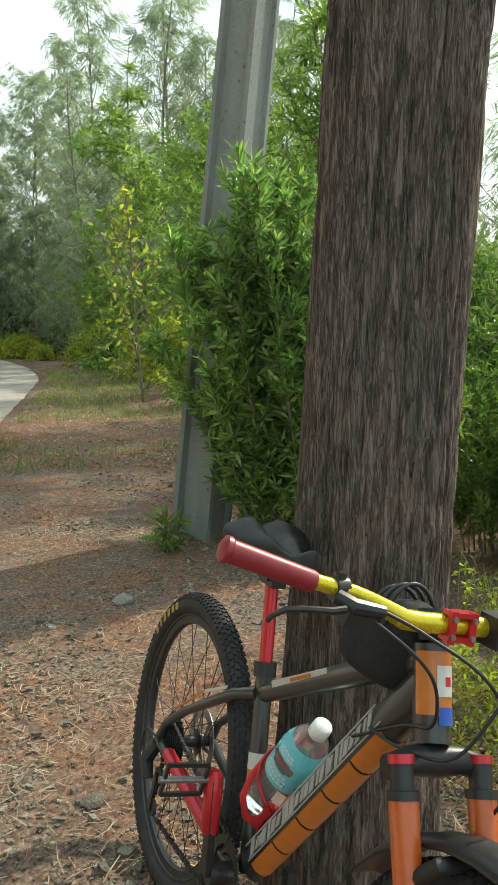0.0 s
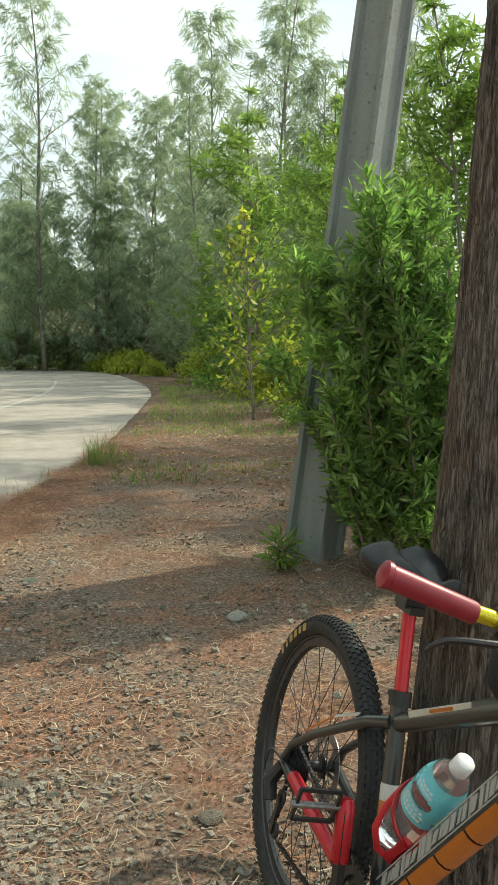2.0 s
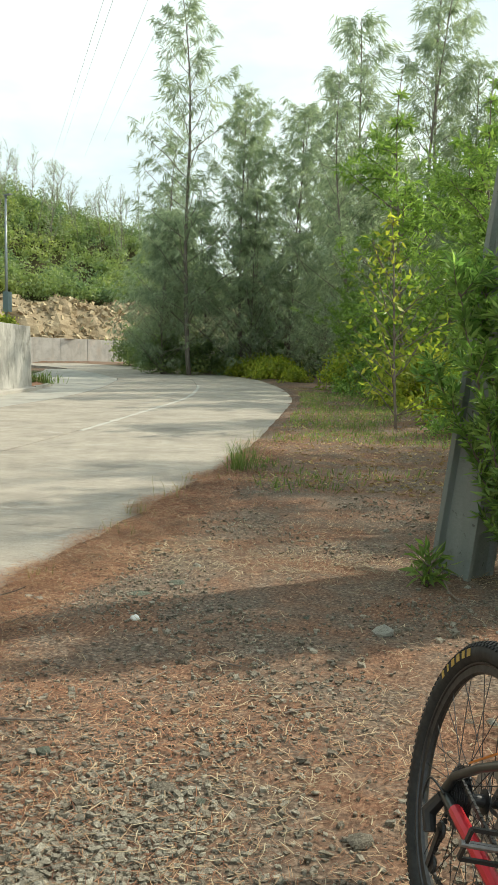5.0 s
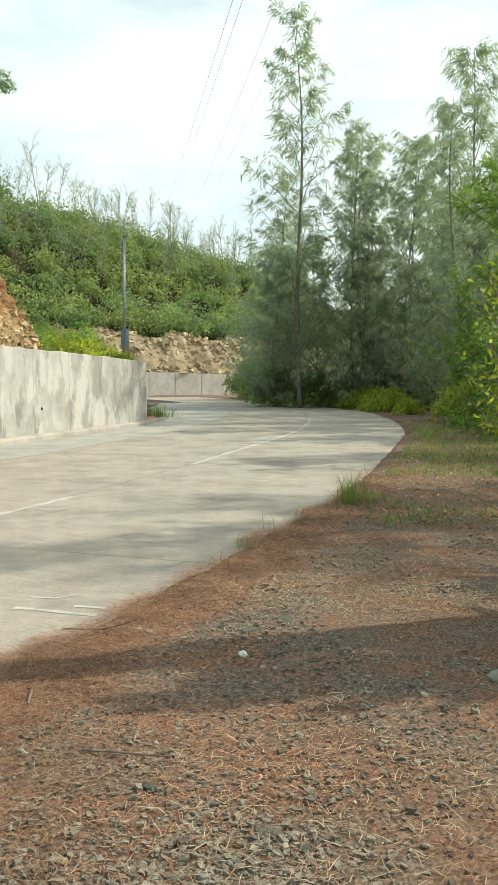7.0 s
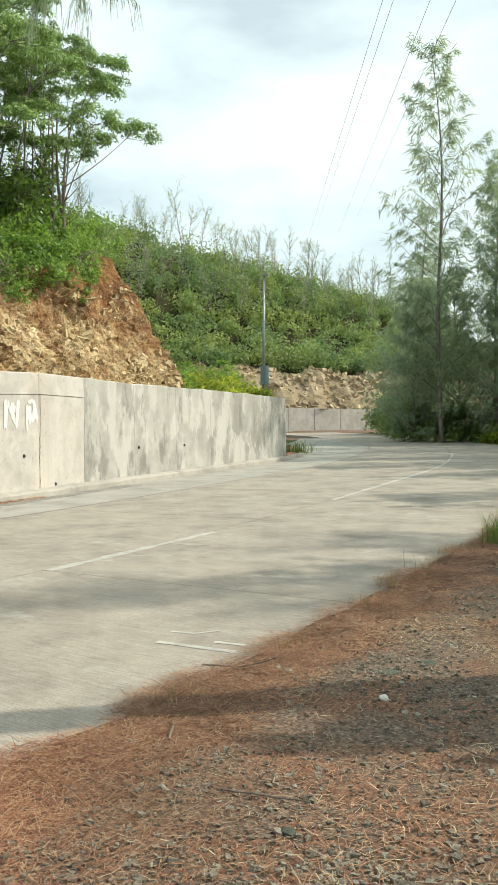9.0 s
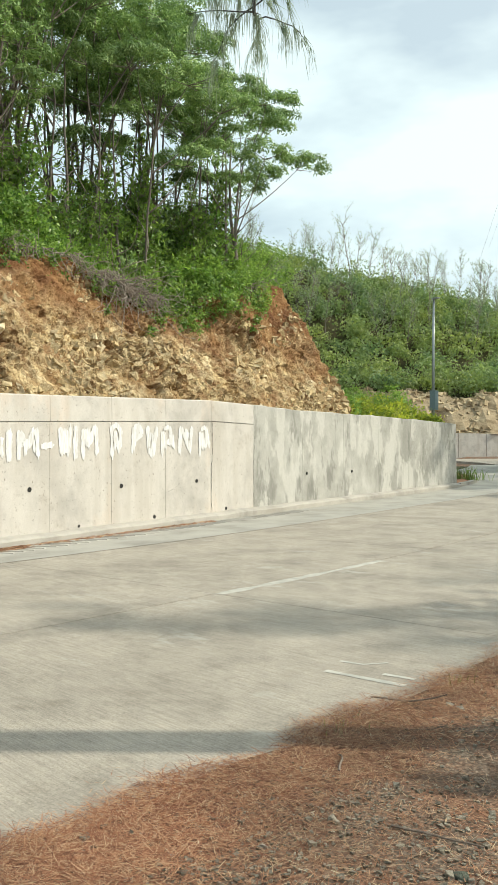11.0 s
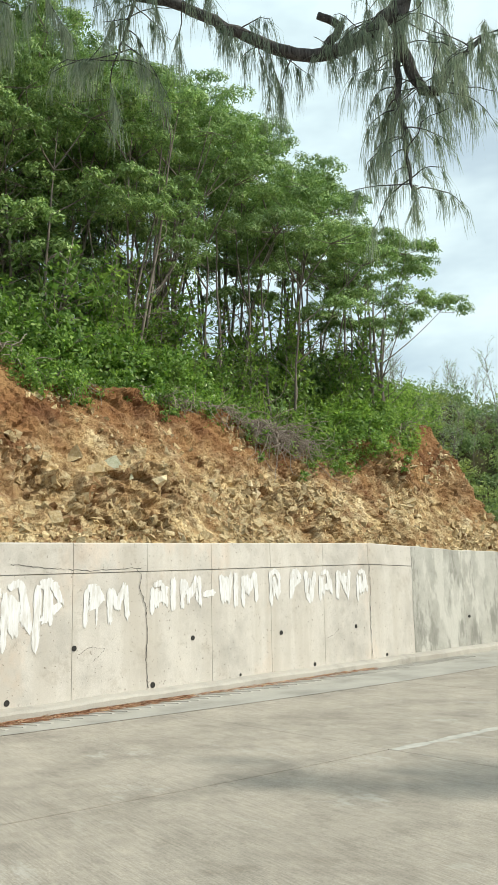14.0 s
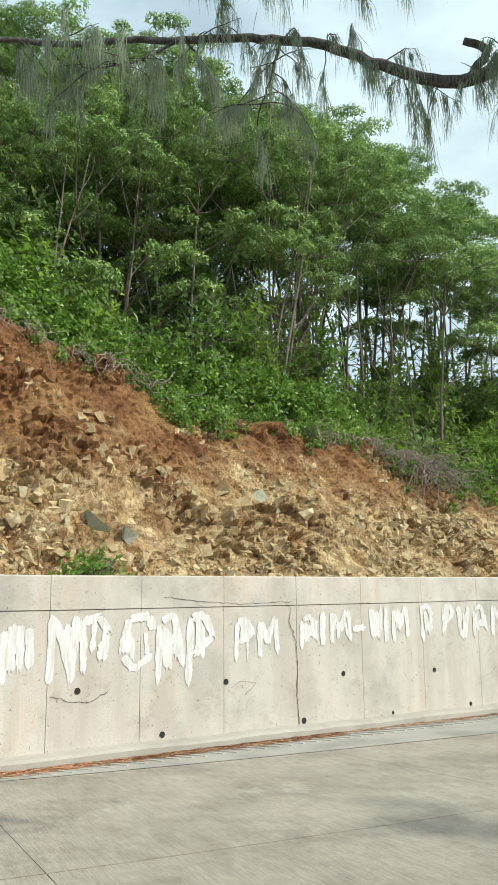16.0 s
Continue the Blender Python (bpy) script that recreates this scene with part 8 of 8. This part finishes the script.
# ---- kerbed strip of needles where the road leaves the wall ----
def needle_island():
    isl = tagged(new("kerb_island"), "low kerbed strip covered in reddish needles at the wall end", "kerb")
    line = [(-15.25, 23.9), (-15.7, 25.2), (-16.5, 26.9), (-17.6, 28.7), (-19.0, 30.6)]
    z = road_z(6.3)
    g, vs = Geo(), []
    for i, (x, y) in enumerate(line):
        for o, h in ((0, -0.05), (0, 0.10), (-0.14, 0.11), (-0.14, -0.05)):
            vs.append((x + o, y, z + h))
    g.add(vs, [(i * 4 + k, (i + 1) * 4 + k, (i + 1) * 4 + (k + 1) % 4, i * 4 + (k + 1) % 4) for i in range(4) for k in range(4)] + [(0, 1, 2, 3), (19, 18, 17, 16)])
    g.ob("kerb", M_GUTTER, isl)
    rg = np.random.default_rng(211)
    g, vs = Geo(), []
    for i, (x, y) in enumerate(line):
        for k in range(6):
            f = k / 5
            vs.append((x - 0.12 - (0.5 + 0.55 * i) * f, y + 0.1 * f, z + 0.06 + 0.10 * math.sin(math.pi * f) + 0.02 * rg.normal()))
    g.add(vs, [(i * 6 + k, (i + 1) * 6 + k, (i + 1) * 6 + k + 1, i * 6 + k + 1) for i in range(4) for k in range(5)])
    g.ob("bed", M_NEEDLES_DRY, isl, "bed of dry reddish needles", smooth=True)


needle_island()
grass_tuft(-16.6, 26.3, 0.5, 160, 212, M_GRASS, label="green weeds growing on the kerbed strip", spread=0.7, w=0.02)


def far_rubble():
    """Broken rock on the cut foot of the further hill."""
    rg = np.random.default_rng(221)
    shapes = [shard_shape(rg) for _ in range(8)]
    V, F, o = [], [], 0
    for i in range(3600):
        u, off = rg.uniform(-14, 50), rg.uniform(0.8, 5.0)
        c = far_at(u, off)
        r = 0.10 + 0.34 * rg.uniform() ** 2.5
        vs, fs = shapes[i % 8]
        m = np.array(Euler((rg.normal() * 0.5, rg.normal() * 0.5, rg.uniform(0, 6.28))).to_matrix())
        V.append((vs * r) @ m.T + np.array([c[0], c[1], far_z(u, off)]))
        F += [tuple(k + o for k in f) for f in fs]
        o += len(vs)
    me = bpy.data.meshes.new("far_rubble")
    me.from_pydata(np.concatenate(V).tolist(), [], F)
    me.materials.append(M_FARROCK)
    tagged(new("far_rubble", me), "pale broken rock at the foot of the further hill", "rock", kind="stuff")


far_rubble()


# ---- hanging casuarina limb overhead ----
M_NEEDLE_NEAR = leafy("hanging_needles", [(0.19, 0.235, 0.195), (0.27, 0.325, 0.27), (0.38, 0.43, 0.365)], 0.52, glow=(1.25, 1.38, 1.15))


M_LIMB = make_bark("dark_limb_bark", [(0.05, 0.048, 0.048), (0.11, 0.106, 0.106), (0.20, 0.19, 0.19), (0.12, 0.11, 0.105)], 40, 0.006)


def smooth_path(cv, k=6):
    cv = [Vector(p) for p in cv]
    out = []
    for i in range(len(cv) - 1):
        p0, p1, p2, p3 = cv[max(i - 1, 0)], cv[i], cv[i + 1], cv[min(i + 2, len(cv) - 1)]
        for j in range(k):
            t = j / k
            out.append(0.5 * ((2 * p1) + (p2 - p0) * t + (2 * p0 - 5 * p1 + 4 * p2 - p3) * t * t + (3 * p1 - p0 - 3 * p2 + p3) * t ** 3))
    return out + [cv[-1]]


def overhead():
    rng = np.random.default_rng(171)
    paths = []

    def limb(pts, r0, r1):
        p = smooth_path(pts)
        p = [q + Vector(rng.normal(size=3) * 0.005) for q in p]
        g = Geo()
        g.tube(p, np.linspace(r0, r1, len(p)), 9)
        g.ob("limb", M_LIMB, near_tree, smooth=True)
        paths.append(p)
        return p

    trunk_top = Vector((0.167 + 0.058 * 6.2, 2.08, 6.2))
    main = limb([trunk_top, (-0.8, 2.4, 6.45), (-2.2, 3.0, 6.25), (-3.2, 3.45, 5.75), (-3.62, 3.59, 5.2), (-3.66, 3.56, 4.87)], 0.085, 0.058)
    low1 = limb([(-3.64, 3.57, 5.02), (-3.83, 3.38, 4.80), (-4.02, 3.16, 4.72), (-4.23, 2.88, 4.83), (-4.45, 2.52, 5.05), (-4.62, 2.2, 5.14), (-4.80, 1.85, 5.16), (-4.98, 1.35, 5.12), (-5.15, 0.6, 5.0), (-5.3, -0.3, 5.05)], 0.050, 0.014)
    low2 = limb([(-3.66, 3.56, 4.87), (-3.67, 3.54, 4.5), (-3.65, 3.56, 4.1), (-3.63, 3.58, 3.75)], 0.030, 0.008)
    low3 = limb([(-3.66, 3.55, 4.80), (-3.60, 3.62, 4.50), (-3.52, 3.70, 4.38), (-3.44, 3.80, 4.55), (-3.3, 3.95, 4.75)], 0.044, 0.012)
    stub = limb([(-3.98, 3.20, 4.74), (-3.90, 3.28, 4.90), (-3.98, 3.18, 4.98)], 0.03, 0.024)
    extra = [limb([(-2.9, 3.3, 5.95), (-3.3, 2.9, 5.75), (-3.9, 2.5, 5.6), (-4.4, 2.0, 5.55), (-4.8, 1.5, 5.7)], 0.025, 0.008),
             limb([(-3.3, 3.5, 5.7), (-3.2, 4.0, 5.5), (-3.1, 4.5, 5.2), (-3.05, 4.8, 4.95)], 0.022, 0.006),
             limb([(-1.6, 2.7, 6.4), (-2.6, 2.0, 6.2), (-3.6, 1.2, 6.0), (-4.6, 0.4, 5.8), (-5.4, -0.4, 5.5)], 0.03, 0.008),
             limb([(-4.62, 2.2, 5.14), (-4.66, 2.15, 4.9), (-4.7, 2.1, 4.7)], 0.012, 0.005),
             limb([(-4.88, 1.6, 5.14), (-5.0, 1.3, 4.95), (-5.1, 1.0, 4.9)], 0.012, 0.005)]
    twigs = []
    g = Geo()
    for p, per in ((low1, 52), (low2, 26), (low3, 34), (extra[0], 50), (extra[1], 48), (extra[2], 54), (extra[3], 14), (extra[4], 14), (main[10:], 34)):
        for _ in range(per):
            q = p[rng.integers(2, len(p))]
            a = rng.uniform(0, 2 * math.pi)
            tw = wander(q, (math.cos(a), math.sin(a), rng.uniform(-0.3, 0.6)), rng.uniform(0.15, 0.5), 6, 0.18, rng, (0, 0, -0.13))
            g.tube(tw, np.linspace(0.005, 0.0018, 7), 5, caps=False)
            twigs.append(tw)
    ob = g.ob("twig_spray", M_LIMB, near_tree)
    tagged(ob, "thin dark twigs", kind="stuff")
    C, T = along(twigs, 16, rng, 0.25)
    k = len(C)
    # each point carries a tassel of long drooping needles
    per = 16
    P = np.repeat(C, per, 0) + rng.normal(size=(k * per, 3)) * 0.008
    base = unit(np.repeat(T * 0.30 + rng.normal(size=(k, 3)) * 0.22 + np.array([0, 0, -1.2]), per, 0))
    m = len(P)
    Dv = unit(base + rng.normal(size=(m, 3)) * 0.13)
    L = np.repeat(rng.uniform(0.08, 0.21, k), per) * rng.uniform(0.7, 1.2, m)
    V1 = leaf_quads(P, Dv, L, 0.0042, rng, 0.02, 0.3)
    P2 = P + Dv * L[:, None] * 0.85
    D2 = unit(Dv * 0.6 + rng.normal(size=(m, 3)) * 0.12 + np.array([0, 0, -1.2]))
    V2 = leaf_quads(P2, D2, L * rng.uniform(0.6, 1.1, m), 0.0033, rng, 0.02, 0.3)
    ob = new("needle_spray", quad_mesh("needle_spray", np.concatenate([V1, V2]), M_NEEDLE_NEAR))
    ob.parent = near_tree
    tagged(ob, "long drooping grey-green needles", kind="stuff")


def crown_above():
    """The upper limbs of the near tree and their hanging foliage."""
    rng = np.random.default_rng(181)
    g, tips = Geo(), []
    for i in range(26):
        z = 6.6 + 5.2 * i / 26
        a = 2.4 * i
        p = Vector((0.1666 + 0.0588 * z, 2.02 + 0.01 * z, z))
        ln = 2.6 * (1.15 - i / 30) * rng.uniform(0.7, 1.2)
        br = wander(p, (math.cos(a), math.sin(a), rng.uniform(0.5, 1.2)), ln, 8, 0.10, rng, (0, 0, -0.04))
        g.tube(br, np.linspace(0.040 * (1.1 - i / 30), 0.006, 9), 6, caps=False)
        for k in range(2, 9):
            b = a + rng.normal() * 0.9
            tw = wander(br[k], (math.cos(b), math.sin(b), 0.3), ln * rng.uniform(0.15, 0.35), 4, 0.15, rng, (0, 0, -0.14))
            tips += [tw[2], tw[4]]
    tagged(g.ob("upper_limbs", M_LIMB, near_tree, smooth=True), kind="stuff")
    C = np.array([tuple(p) for p in tips]).repeat(24, 0)
    m = len(C)
    P = C + rng.normal(size=(m, 3)) * 0.12
    V = leaf_quads(P, rng.normal(size=(m, 3)) * 0.35 + np.array([0, 0, -0.9]), rng.uniform(0.2, 0.5, m), 0.010, rng, 0.02, 0.3)
    ob = new("upper_foliage", quad_mesh("upper_foliage", V, M_NEEDLE_NEAR))
    ob.parent = near_tree
    tagged(ob, "drooping grey-green needles of the crown", kind="stuff")


overhead()
crown_above()
